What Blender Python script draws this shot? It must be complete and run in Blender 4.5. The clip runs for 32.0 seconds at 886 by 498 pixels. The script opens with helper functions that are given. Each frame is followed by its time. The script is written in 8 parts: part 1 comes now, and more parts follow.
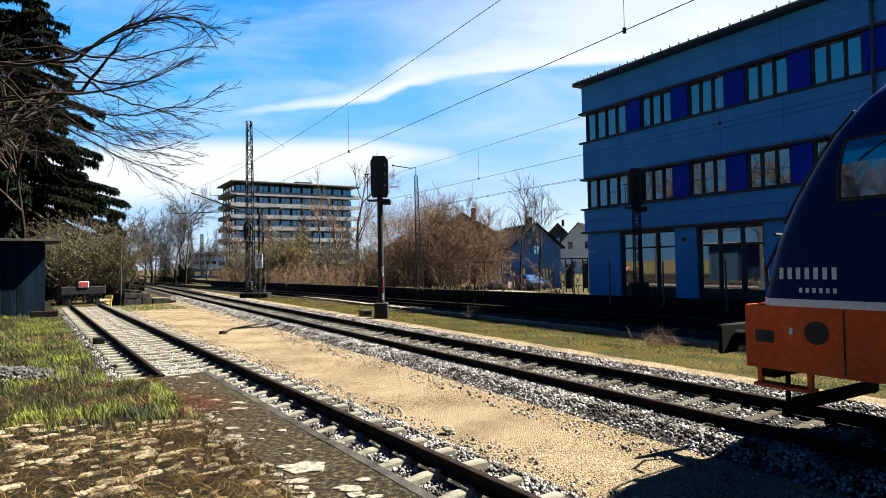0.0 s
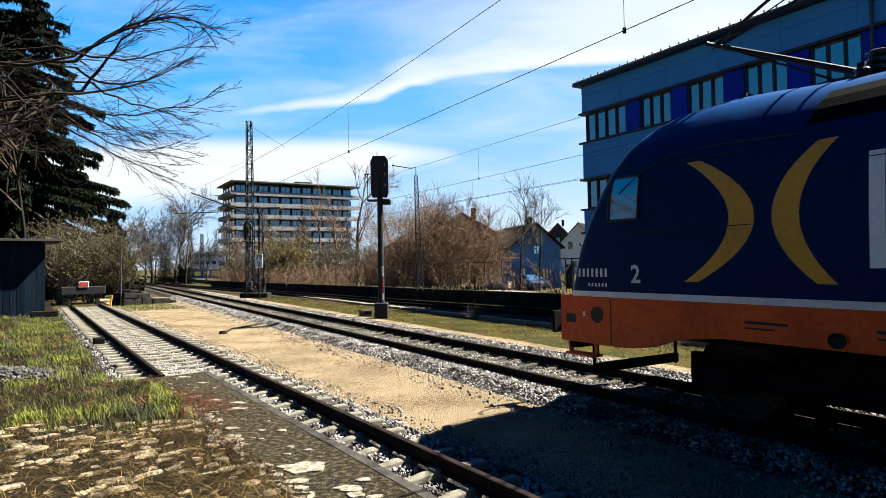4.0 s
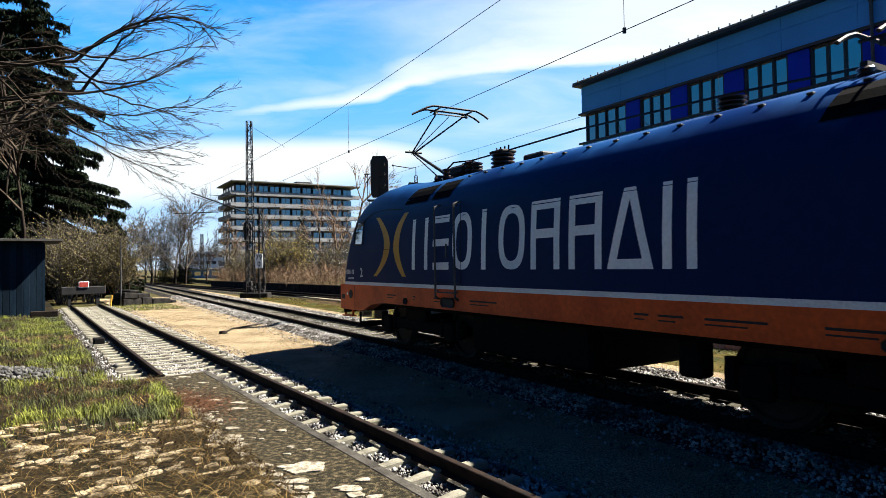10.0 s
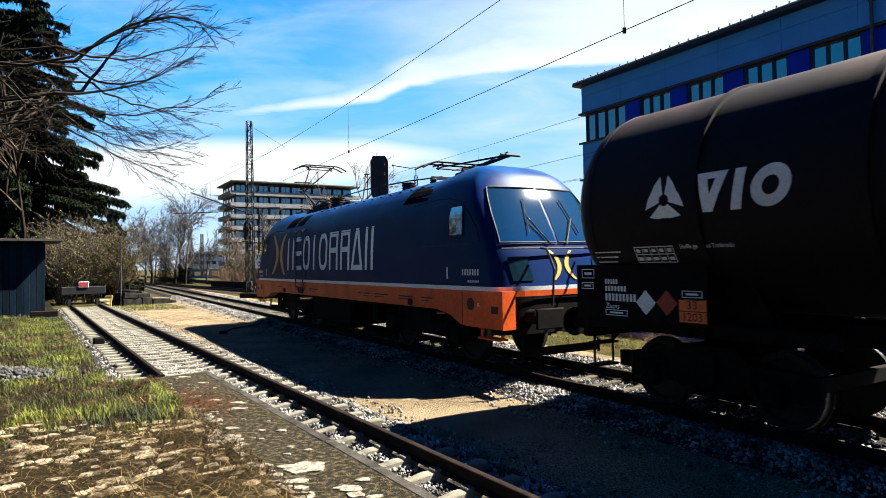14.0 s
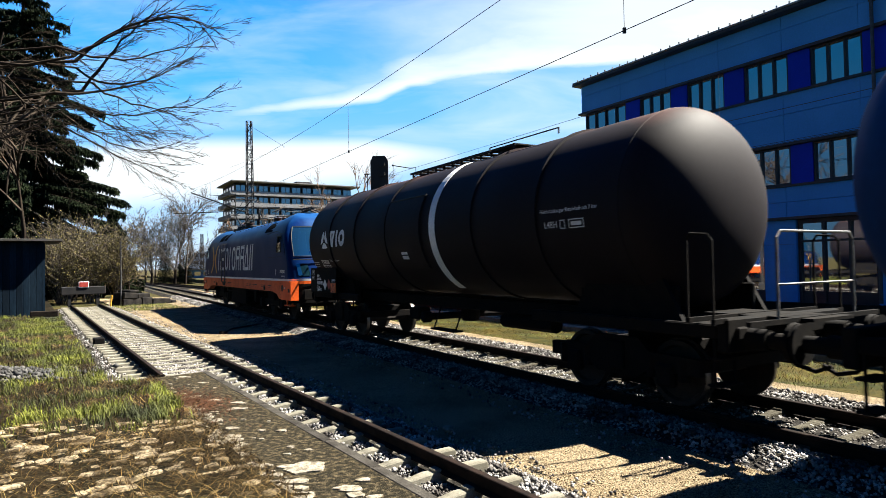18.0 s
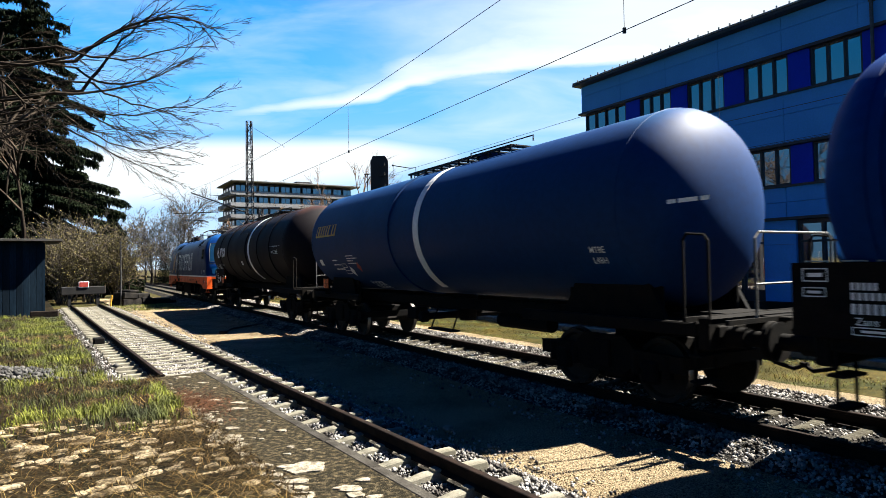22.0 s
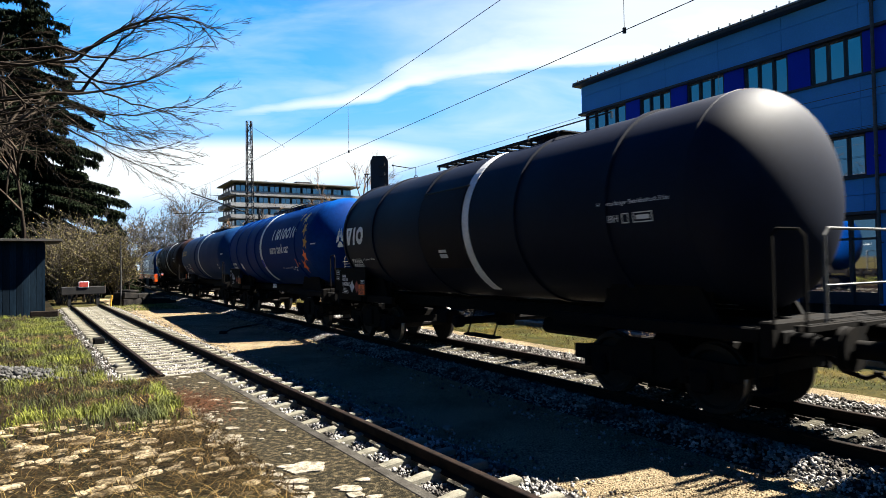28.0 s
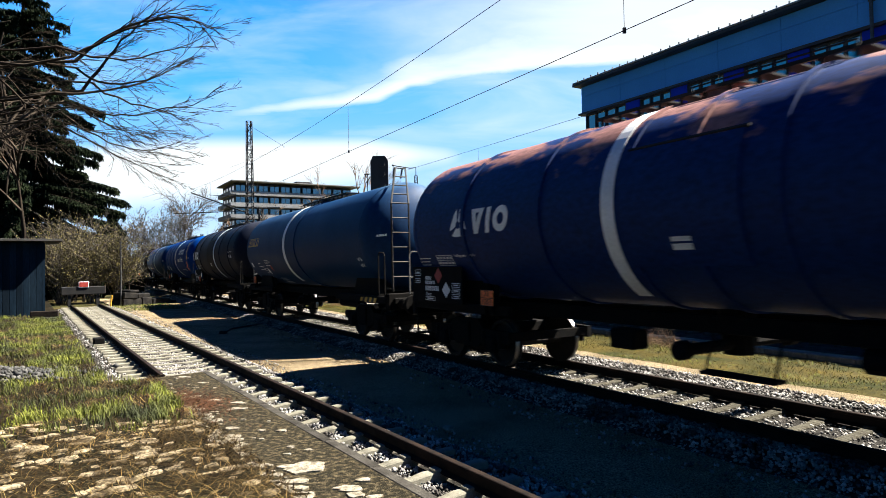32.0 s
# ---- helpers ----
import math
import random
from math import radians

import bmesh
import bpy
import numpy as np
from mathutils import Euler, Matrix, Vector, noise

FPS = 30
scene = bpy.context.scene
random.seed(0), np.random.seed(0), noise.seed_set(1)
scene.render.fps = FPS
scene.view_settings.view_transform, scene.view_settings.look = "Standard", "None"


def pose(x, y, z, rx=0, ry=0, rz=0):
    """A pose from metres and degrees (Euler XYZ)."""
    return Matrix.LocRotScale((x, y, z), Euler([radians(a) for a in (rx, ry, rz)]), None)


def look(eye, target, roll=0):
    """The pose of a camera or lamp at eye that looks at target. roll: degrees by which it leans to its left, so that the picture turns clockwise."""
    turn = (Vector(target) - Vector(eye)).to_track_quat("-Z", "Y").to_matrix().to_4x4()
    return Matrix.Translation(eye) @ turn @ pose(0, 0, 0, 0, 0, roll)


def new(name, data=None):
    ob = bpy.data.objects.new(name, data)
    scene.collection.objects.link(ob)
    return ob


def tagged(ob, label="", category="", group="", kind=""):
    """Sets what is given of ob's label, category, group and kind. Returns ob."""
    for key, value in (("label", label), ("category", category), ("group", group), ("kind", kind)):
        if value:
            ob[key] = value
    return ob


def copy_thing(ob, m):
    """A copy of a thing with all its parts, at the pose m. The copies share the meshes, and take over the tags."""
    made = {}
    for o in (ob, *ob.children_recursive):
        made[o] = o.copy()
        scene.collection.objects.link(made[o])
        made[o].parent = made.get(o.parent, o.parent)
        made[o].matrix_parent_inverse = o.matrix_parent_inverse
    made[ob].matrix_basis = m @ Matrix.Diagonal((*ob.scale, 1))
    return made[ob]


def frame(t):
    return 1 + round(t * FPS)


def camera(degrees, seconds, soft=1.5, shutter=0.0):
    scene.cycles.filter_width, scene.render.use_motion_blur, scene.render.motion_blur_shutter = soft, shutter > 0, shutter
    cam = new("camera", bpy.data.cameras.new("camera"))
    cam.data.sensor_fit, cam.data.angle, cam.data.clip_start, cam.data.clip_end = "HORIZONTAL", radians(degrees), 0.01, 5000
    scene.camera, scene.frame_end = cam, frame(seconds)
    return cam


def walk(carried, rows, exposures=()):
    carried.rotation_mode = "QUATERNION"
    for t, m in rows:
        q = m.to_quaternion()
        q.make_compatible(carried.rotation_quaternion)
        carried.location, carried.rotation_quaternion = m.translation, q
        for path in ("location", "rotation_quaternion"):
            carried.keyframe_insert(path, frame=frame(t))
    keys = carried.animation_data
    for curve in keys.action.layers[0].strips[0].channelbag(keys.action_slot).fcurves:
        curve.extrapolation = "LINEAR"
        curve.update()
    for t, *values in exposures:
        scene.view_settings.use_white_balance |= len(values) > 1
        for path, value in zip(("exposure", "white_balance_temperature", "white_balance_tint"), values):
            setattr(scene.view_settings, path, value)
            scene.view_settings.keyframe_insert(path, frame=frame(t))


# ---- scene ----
# ---------------------------------------------------------------- camera
# x to the right, y away, z up from the rail heads; the camera stands still.
cam = camera(70.96, 32.0, soft=0.65, shutter=0.3)
EYE = (0.0, 0.0, 2.036)
PITCH, ROLL = 0.0242, -0.0185
EYE_POSE = look(EYE, (0.0, math.cos(PITCH), EYE[2] + math.sin(PITCH)), math.degrees(ROLL))
walk(cam, [(0.0, EYE_POSE), (32.0, EYE_POSE)], exposures=[(0.0, 2.2), (3.0, 2.2), (7.0, 2.26), (12.0, 2.32), (32.0, 2.35)])

# ---------------------------------------------------------------- plan
# s metres along a line, a metres to its right, z up
DM = Vector((-0.5073, 0.8618, 0))
NM = Vector((0.8618, 0.5073, 0))
OM = Vector((9.2762, 0, 0))
DS = Vector((-0.5557, 0.8313, 0))
NS = Vector((0.8313, 0.5557, 0))
OS = Vector((3.5023, 0, 0))
DB = Vector((-0.518, 0.8554, 0))
OB = Vector((7.75, 33.5, 0))
ANG_M = math.degrees(math.atan2(DM.y, DM.x))
ANG_S = math.degrees(math.atan2(DS.y, DS.x))


def main_pt(s, a, z=0.0):
    return OM + DM * s + NM * a + Vector((0, 0, z))


def side_pt(s, a, z=0.0):
    return OS + DS * s + NS * a + Vector((0, 0, z))


# ---------------------------------------------------------------- world and sun
SUN_TO = Vector((-0.8117, -0.2574, -1.0)).normalized()
sun_data = bpy.data.lights.new("sun", "SUN")
sun_data.energy, sun_data.angle, sun_data.color = 5.0, radians(0.55), (1.0, 0.945, 0.83)
sun = new("sun", sun_data)
sun.matrix_world = look((60, 10, 80), Vector((60, 10, 80)) + SUN_TO)

world = bpy.data.worlds.new("world")
scene.world = world
world.use_nodes = True
wn, wl = world.node_tree.nodes, world.node_tree.links
wn.clear()


def wnode(kind):
    return wn.new(kind)


sky = wnode("ShaderNodeTexSky")
sky.sky_type, sky.sun_disc = "NISHITA", False
sky.sun_elevation, sky.sun_rotation = radians(49.6), radians(72.4)
sky.air_density, sky.dust_density, sky.ozone_density = 1.0, 0.6, 3.0
sat = wnode("ShaderNodeHueSaturation")
sat.inputs["Saturation"].default_value = 1.6
sat.inputs["Value"].default_value = 1.0
wl.new(sky.outputs[0], sat.inputs["Color"])
coord = wnode("ShaderNodeTexCoord")
sep = wnode("ShaderNodeSeparateXYZ")
wl.new(coord.outputs["Generated"], sep.inputs[0])


def wmath(op, a, b=None, clamp=False):
    n = wnode("ShaderNodeMath")
    n.operation, n.use_clamp = op, clamp
    for i, v in enumerate((a, b)):
        if v is None:
            continue
        if isinstance(v, (int, float)):
            n.inputs[i].default_value = v
        else:
            wl.new(v, n.inputs[i])
    return n.outputs[0]


def wstep(v, a, b):
    n = wnode("ShaderNodeMapRange")
    n.interpolation_type = "SMOOTHSTEP"
    n.inputs["From Min"].default_value, n.inputs["From Max"].default_value = a, b
    wl.new(v, n.inputs[0])
    return n.outputs[0]


# cirrus, by the tangents of height and of the sideways angle
up = wmath("ABSOLUTE", sep.outputs[2])
ahead = wmath("MAXIMUM", sep.outputs[1], 0.15)
ca = wmath("DIVIDE", sep.outputs[0], ahead)
ce = wmath("DIVIDE", up, ahead)
flat = wnode("ShaderNodeCombineXYZ")
wl.new(ca, flat.inputs[0])
wl.new(ce, flat.inputs[1])
turn = wnode("ShaderNodeMapping")
turn.inputs["Rotation"].default_value = (0, 0, radians(-9))
turn.inputs["Scale"].default_value = (2.2, 9.0, 1)
wl.new(flat.outputs[0], turn.inputs[0])


def wisps(scale, detail, rough, shift):
    n = wnode("ShaderNodeTexNoise")
    n.inputs["Scale"].default_value, n.inputs["Detail"].default_value = scale, detail
    n.inputs["Roughness"].default_value, n.inputs["Distortion"].default_value = rough, 0.5
    v = wnode("ShaderNodeVectorMath")
    v.operation = "ADD"
    v.inputs[1].default_value = (shift, shift, 0)
    wl.new(turn.outputs[0], v.inputs[0])
    wl.new(v.outputs[0], n.inputs["Vector"])
    return wmath("SUBTRACT", n.outputs[0], 0.5)


def wcurve(pts):
    """A smooth height over the sideways tangent, through (tangent, height) pairs."""
    n = wnode("ShaderNodeValToRGB")
    n.color_ramp.interpolation = "LINEAR"
    el = n.color_ramp.elements
    for k, (x, v) in enumerate(pts):
        pos = (x + 0.6) / 1.4
        e = el[k] if k < 2 else el.new(pos)
        e.position, e.color = pos, (v, v, v, 1)
    wl.new(wmath("DIVIDE", wmath("ADD", ca, 0.6), 1.4), n.inputs[0])
    return n.outputs[0]


n1 = wisps(0.9, 5, 0.5, 3.1)
n2 = wisps(1.6, 5, 0.55, 7.7)
n3 = wisps(3.2, 6, 0.6, 1.3)
# a long streak, sharp below, that feathers out upwards and widens towards the sun
edge = wcurve([(-0.43, 0.236), (-0.26, 0.250), (-0.156, 0.256), (-0.10, 0.263), (-0.05, 0.287), (-0.004, 0.294), (0.124, 0.310), (0.30, 0.318), (0.8, 0.36)])
thick = wcurve([(-0.43, 0.010), (-0.26, 0.020), (-0.10, 0.055), (0.03, 0.085), (0.2, 0.13), (0.8, 0.3)])
rise = wmath("SUBTRACT", wmath("ADD", ce, wmath("MULTIPLY", n3, 0.016)), edge)
lift = wmath("DIVIDE", rise, thick)
streak = wmath("MULTIPLY", wmath("MULTIPLY", wstep(rise, -0.006, 0.012), wstep(wmath("ADD", lift, wmath("MULTIPLY", n2, 0.9)), 1.3, -0.1)), wstep(ca, -0.43, -0.28))
veil = wmath("MULTIPLY", wmath("MULTIPLY", wstep(rise, -0.004, 0.012), wstep(wmath("ADD", wmath("ADD", ca, wmath("MULTIPLY", ce, -0.35)), wmath("MULTIPLY", n2, 0.40)), -0.50, 0.22)), 0.82)
# a bank low down that thins into a tongue
top = wcurve([(-0.6, 0.205), (-0.42, 0.216), (-0.12, 0.213), (-0.03, 0.200), (0.06, 0.187), (0.8, 0.18)])
foot = wcurve([(-0.6, 0.10), (-0.35, 0.115), (-0.12, 0.14), (-0.03, 0.170), (0.06, 0.178), (0.8, 0.18)])
deep = wmath("ADD", ce, wmath("MULTIPLY", n1, 0.022))
bank = wmath("MULTIPLY", wmath("MULTIPLY", wstep(wmath("SUBTRACT", deep, top), 0.012, -0.030), wstep(wmath("SUBTRACT", deep, foot), -0.05, 0.03)), wmath("MULTIPLY", wstep(ca, 0.075, 0.0), 0.93))
mist = wmath("ADD", wmath("MULTIPLY", wmath("ADD", n2, 0.12, True), 0.9), wcurve([(-0.6, 0.0), (-0.35, 0.04), (0.0, 0.15), (0.4, 0.35), (0.8, 0.45)]))
haze = wmath("MULTIPLY", wmath("POWER", wmath("SUBTRACT", 1.0, up, True), 7.0), wcurve([(-0.6, 0.62), (-0.3, 0.66), (-0.05, 0.85), (0.2, 1.0), (0.8, 1.0)]))
cover = wmath("MAXIMUM", wmath("MAXIMUM", wmath("MAXIMUM", bank, veil), wmath("MAXIMUM", streak, mist)), haze, True)
cover = wmath("MULTIPLY", wmath("MULTIPLY", cover, wstep(up, 0.50, 0.40)), wstep(ca, 2.2, 0.85))
# clear sky: pale low down, azure above, deep blue overhead
tone = wnode("ShaderNodeValToRGB")
tone.color_ramp.elements[0].position, tone.color_ramp.elements[0].color = 0.0, (0.22, 0.56, 0.95, 1)
tone.color_ramp.elements[1].position, tone.color_ramp.elements[1].color = 1.0, (0.0, 0.012, 0.13, 1)
for pos, c in ((0.14, (0.14, 0.50, 1.0)), (0.26, (0.03, 0.42, 1.0)), (0.38, (0.0, 0.32, 0.94)), (0.48, (0.0, 0.085, 0.40))):
    e = tone.color_ramp.elements.new(pos)
    e.color = (*c, 1)
wl.new(up, tone.inputs[0])
add = wnode("ShaderNodeVectorMath")
add.operation = "MULTIPLY_ADD"
add.inputs[1].default_value = (0.006, 0.006, 0.006)
wl.new(sat.outputs[0], add.inputs[0])
wl.new(tone.outputs[0], add.inputs[2])
# the half of the sky with the sun in it is hazier and brighter than the other half
dot = wnode("ShaderNodeVectorMath")
dot.operation = "DOT_PRODUCT"
dot.inputs[1].default_value = (0.72, 0.69, 0.0)
wl.new(coord.outputs["Generated"], dot.inputs[0])


def towards_sun(low, high, a=-0.45, b=0.32):
    n = wnode("ShaderNodeMapRange")
    n.interpolation_type = "SMOOTHSTEP"
    n.inputs["From Min"].default_value, n.inputs["From Max"].default_value = a, b
    n.inputs["To Min"].default_value, n.inputs["To Max"].default_value = low, high
    wl.new(dot.outputs["Value"], n.inputs[0])
    return n.outputs[0]


cmix = wnode("ShaderNodeMixRGB")
cmix.inputs["Color2"].default_value = (0.92, 0.96, 0.95, 1)
wl.new(wmath("MULTIPLY", cover, towards_sun(0.0, 1.0, -0.45, 0.1)), cmix.inputs["Fac"])
wl.new(add.outputs[0], cmix.inputs["Color1"])
bg = wnode("ShaderNodeBackground")
wl.new(cmix.outputs[0], bg.inputs["Color"])
wl.new(wmath("MULTIPLY", towards_sun(0.27, 1.0, -0.6, 0.02), 0.248), bg.inputs["Strength"])
wo = wnode("ShaderNodeOutputWorld")
wl.new(bg.outputs[0], wo.inputs[0])


# ---------------------------------------------------------------- materials
def mat(name, c1, c2=None, rough=0.6, metal=0.0, scale=4.0, fine=60.0, bump=0.15, dist=0.01, spread=0.0,
        lo=0.38, hi=0.62, spec=0.5, coat=0.0, stretch=(1, 1, 1), grit=0.25, island=False, rvar=0.12, fade_or_sheen=None):
    """Two colours mixed by a coarse noise, darkened by a fine one that also gives relief."""
    if rough >= 0.85:
        spec = min(spec, 0.08)  # earth, stone, bark and leaves have no sheen
    m = bpy.data.materials.new(name)
    m.use_nodes = True
    nt = m.node_tree
    b = nt.nodes["Principled BSDF"]
    b.inputs["Metallic"].default_value = metal
    b.inputs["Specular IOR Level"].default_value = spec
    b.inputs["Coat Weight"].default_value = coat
    tc = nt.nodes.new("ShaderNodeTexCoord")
    mp = nt.nodes.new("ShaderNodeMapping")
    mp.inputs["Scale"].default_value = stretch
    nt.links.new(tc.outputs["Object"], mp.inputs[0])
    n1 = nt.nodes.new("ShaderNodeTexNoise")
    n1.inputs["Scale"].default_value, n1.inputs["Detail"].default_value = scale, 5
    n2 = nt.nodes.new("ShaderNodeTexNoise")
    n2.inputs["Scale"].default_value, n2.inputs["Detail"].default_value = fine, 4
    for n in (n1, n2):
        nt.links.new(mp.outputs[0], n.inputs["Vector"])
    r = nt.nodes.new("ShaderNodeValToRGB")
    r.color_ramp.elements[0].position, r.color_ramp.elements[1].position = lo, hi
    r.color_ramp.elements[0].color = (*c1, 1)
    r.color_ramp.elements[1].color = (*(c2 or tuple(x * 0.8 for x in c1)), 1)
    if fade_or_sheen:
        # ragged second colour towards the top: bleached on P_WORN, painted-in sky sheen elsewhere
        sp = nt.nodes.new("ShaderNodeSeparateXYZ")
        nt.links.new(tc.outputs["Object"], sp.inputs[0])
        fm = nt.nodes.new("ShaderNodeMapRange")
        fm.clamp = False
        fm.inputs["From Min"].default_value, fm.inputs["From Max"].default_value = fade_or_sheen
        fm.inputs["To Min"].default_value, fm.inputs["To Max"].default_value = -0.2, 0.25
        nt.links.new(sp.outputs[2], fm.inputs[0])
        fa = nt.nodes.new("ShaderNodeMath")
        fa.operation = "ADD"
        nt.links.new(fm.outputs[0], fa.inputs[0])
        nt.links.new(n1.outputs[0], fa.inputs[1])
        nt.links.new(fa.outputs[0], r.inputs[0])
    else:
        nt.links.new(n1.outputs[0], r.inputs[0])
    g = nt.nodes.new("ShaderNodeMapRange")
    g.inputs["From Min"].default_value, g.inputs["From Max"].default_value = 0.3, 0.7
    g.inputs["To Min"].default_value, g.inputs["To Max"].default_value = 1 - grit, 1 + grit
    nt.links.new(n2.outputs[0], g.inputs[0])
    mul = nt.nodes.new("ShaderNodeVectorMath")
    mul.operation = "MULTIPLY"
    nt.links.new(r.outputs[0], mul.inputs[0])
    nt.links.new(g.outputs[0], mul.inputs[1])
    col = mul.outputs[0]
    if spread:
        if island:
            src = nt.nodes.new("ShaderNodeNewGeometry").outputs["Random Per Island"]
        else:
            src = nt.nodes.new("ShaderNodeObjectInfo").outputs["Random"]
        sr = nt.nodes.new("ShaderNodeMapRange")
        sr.inputs["To Min"].default_value, sr.inputs["To Max"].default_value = 1 - spread, 1 + spread
        nt.links.new(src, sr.inputs[0])
        m2 = nt.nodes.new("ShaderNodeVectorMath")
        m2.operation = "MULTIPLY"
        nt.links.new(col, m2.inputs[0])
        nt.links.new(sr.outputs[0], m2.inputs[1])
        col = m2.outputs[0]
    nt.links.new(col, b.inputs["Base Color"])
    rr = nt.nodes.new("ShaderNodeMapRange")
    rr.inputs["To Min"].default_value, rr.inputs["To Max"].default_value = max(rough - rvar, 0.02), min(rough + rvar, 1)
    nt.links.new(n1.outputs[0], rr.inputs[0])
    nt.links.new(rr.outputs[0], b.inputs["Roughness"])
    if bump:
        bp = nt.nodes.new("ShaderNodeBump")
        bp.inputs["Strength"].default_value, bp.inputs["Distance"].default_value = bump, dist
        nt.links.new(n2.outputs[0], bp.inputs["Height"])
        nt.links.new(bp.outputs[0], b.inputs["Normal"])
    return m


def glass(name, tint=(0.02, 0.025, 0.03), rough=0.03, ior=2.3):
    """Window glass before a dark room."""
    m = bpy.data.materials.new(name)
    m.use_nodes = True
    b = m.node_tree.nodes["Principled BSDF"]
    b.inputs["Base Color"].default_value = (*tint, 1)
    b.inputs["Roughness"].default_value = rough
    b.inputs["IOR"].default_value = ior
    b.inputs["Specular IOR Level"].default_value = 0.8
    return m


SAND = mat("sandy_gravel", (0.219, 0.169, 0.105), (0.115, 0.0864, 0.0498), rough=0.95, scale=0.9, fine=48, bump=1.0, dist=0.05, grit=0.98, lo=0.42, hi=0.74)
EARTH = mat("earth_and_dry_grass", (0.0578, 0.0434, 0.0174), (0.0289, 0.0289, 0.00864), rough=0.95, scale=0.6, fine=22, bump=0.8, dist=0.03, grit=0.45)
GRASSBED = mat("dry_turf", (0.0517, 0.0377, 0.00608), (0.017, 0.0194, 0.00304), rough=0.95, scale=0.9, fine=18, bump=0.9, dist=0.04, grit=0.6)
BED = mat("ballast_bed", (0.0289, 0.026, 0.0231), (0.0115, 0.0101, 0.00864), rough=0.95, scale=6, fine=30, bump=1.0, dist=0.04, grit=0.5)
STONE = mat("ballast_stone", (0.28, 0.267, 0.255), (0.0578, 0.0517, 0.0474), rough=0.9, scale=3, fine=40, bump=0.3, spread=0.8, island=True)
PEBBLE = mat("sand_pebble", (0.245, 0.188, 0.114), (0.114, 0.0788, 0.0394), rough=0.95, scale=3, fine=40, bump=0.3, spread=0.7, island=True)
RUST = mat("rusty_rail_steel", (0.01716, 0.01056, 0.00792), (0.00792, 0.00594, 0.00528), rough=0.85, metal=0.0, spec=0.2, scale=5, fine=70, bump=0.3, dist=0.004)
RAILTOP = mat("worn_rail_head", (0.028, 0.022, 0.019), (0.015, 0.012, 0.011), rough=0.5, metal=0.8, scale=4, fine=90, bump=0.1)
CONC = mat("sleeper_concrete", (0.189, 0.176, 0.14), (0.122, 0.113, 0.088), rough=0.9, scale=5, fine=70, bump=0.3, spread=0.12)
WOODSLP = mat("sleeper_timber", (0.0832, 0.0766, 0.0591), (0.0416, 0.0359, 0.0262), rough=0.9, scale=5, fine=50, bump=0.5, spread=0.25, stretch=(1, 6, 1))
PAVE = mat("old_asphalt", (0.0158, 0.0134, 0.0079), (0.1, 0.079, 0.0456), rough=0.95, scale=16.0, fine=75, bump=1.0, dist=0.03, grit=0.95, lo=0.46, hi=0.70)
KERB = mat("kerb_stone", (0.0503, 0.046, 0.0394), (0.0262, 0.0236, 0.0202), rough=0.9, scale=5, fine=60, bump=0.6, grit=0.5, spread=0.2)
DARKSTEEL = mat("dark_painted_steel", (0.009, 0.009, 0.010), (0.016, 0.015, 0.014), rough=0.7, metal=0.0, spec=0.3, scale=3, fine=40, bump=0.1)
GALV = mat("galvanised_steel", (0.0864, 0.0896, 0.0952), (0.0635, 0.0665, 0.0693), rough=0.5, metal=0.7, scale=6, fine=50, bump=0.05)
RAILGREY = mat("worn_grey_tube", (0.10, 0.105, 0.11), (0.06, 0.062, 0.066), rough=0.6, metal=0.2, scale=6, fine=50, bump=0.05)
ALU = mat("bright_aluminium_edge", (0.241, 0.254, 0.262), (0.197, 0.21, 0.219), rough=0.5, metal=0.0, scale=3, fine=30, bump=0.03)
UNDER = mat("grimy_underframe", (0.004, 0.004, 0.0045), (0.009, 0.0075, 0.0065), rough=0.85, spec=0.12, scale=4, fine=40, bump=0.3)
TYRE = mat("wheel_steel", (0.014, 0.011, 0.010), (0.025, 0.02, 0.017), rough=0.7, spec=0.2, scale=6, fine=40, bump=0.1)
TREAD = mat("bright_wheel_tread", (0.22, 0.21, 0.20), (0.15, 0.14, 0.13), rough=0.35, metal=0.9, scale=6, fine=40, bump=0.05)
# the second blue paints the sky's light on the upper body
NAVY = mat("navy_locomotive_paint", (0.0004, 0.015, 0.082), (0.008, 0.052, 0.17), rough=0.42, scale=0.8, fine=8, bump=0.02, spec=0.08, grit=0.08, lo=0.58, hi=0.80, fade_or_sheen=(3.05, 3.9))
ORANGE = mat("orange_skirt_paint", (0.72, 0.105, 0.014), (0.54, 0.074, 0.011), rough=0.5, spec=0.25, scale=1.3, fine=14, bump=0.03, grit=0.15)
FOIL = mat("reflective_lettering_foil", (0.82, 0.86, 0.90), (0.66, 0.76, 0.82), rough=0.42, scale=0.35, fine=20, bump=0.01, grit=0.08, spec=0.6, coat=0.3)
WHITE = mat("white_marking", (0.80, 0.82, 0.83), (0.66, 0.68, 0.70), rough=0.55, scale=1.2, fine=30, bump=0.02, grit=0.12)
YELLOW = mat("amber_marking", (0.62, 0.33, 0.02), (0.52, 0.26, 0.02), rough=0.5, scale=1.2, fine=30, bump=0.02, grit=0.1)
ORPLATE = mat("orange_hazard_plate", (0.90, 0.17, 0.02), (0.75, 0.13, 0.02), rough=0.5, scale=3, fine=30, bump=0.02)
BLACK = mat("black_rubber", (0.008, 0.008, 0.008), (0.014, 0.014, 0.014), rough=0.7, scale=3, fine=30, bump=0.05)
GRILLE = mat("roof_grille", (0.002, 0.002, 0.0025), (0.004, 0.004, 0.005), rough=0.95, spec=0.03, scale=3, fine=30, bump=0.1)
INSUL = mat("brown_insulator", (0.05, 0.02, 0.012), (0.03, 0.014, 0.01), rough=0.3, scale=3, fine=20, bump=0.02)
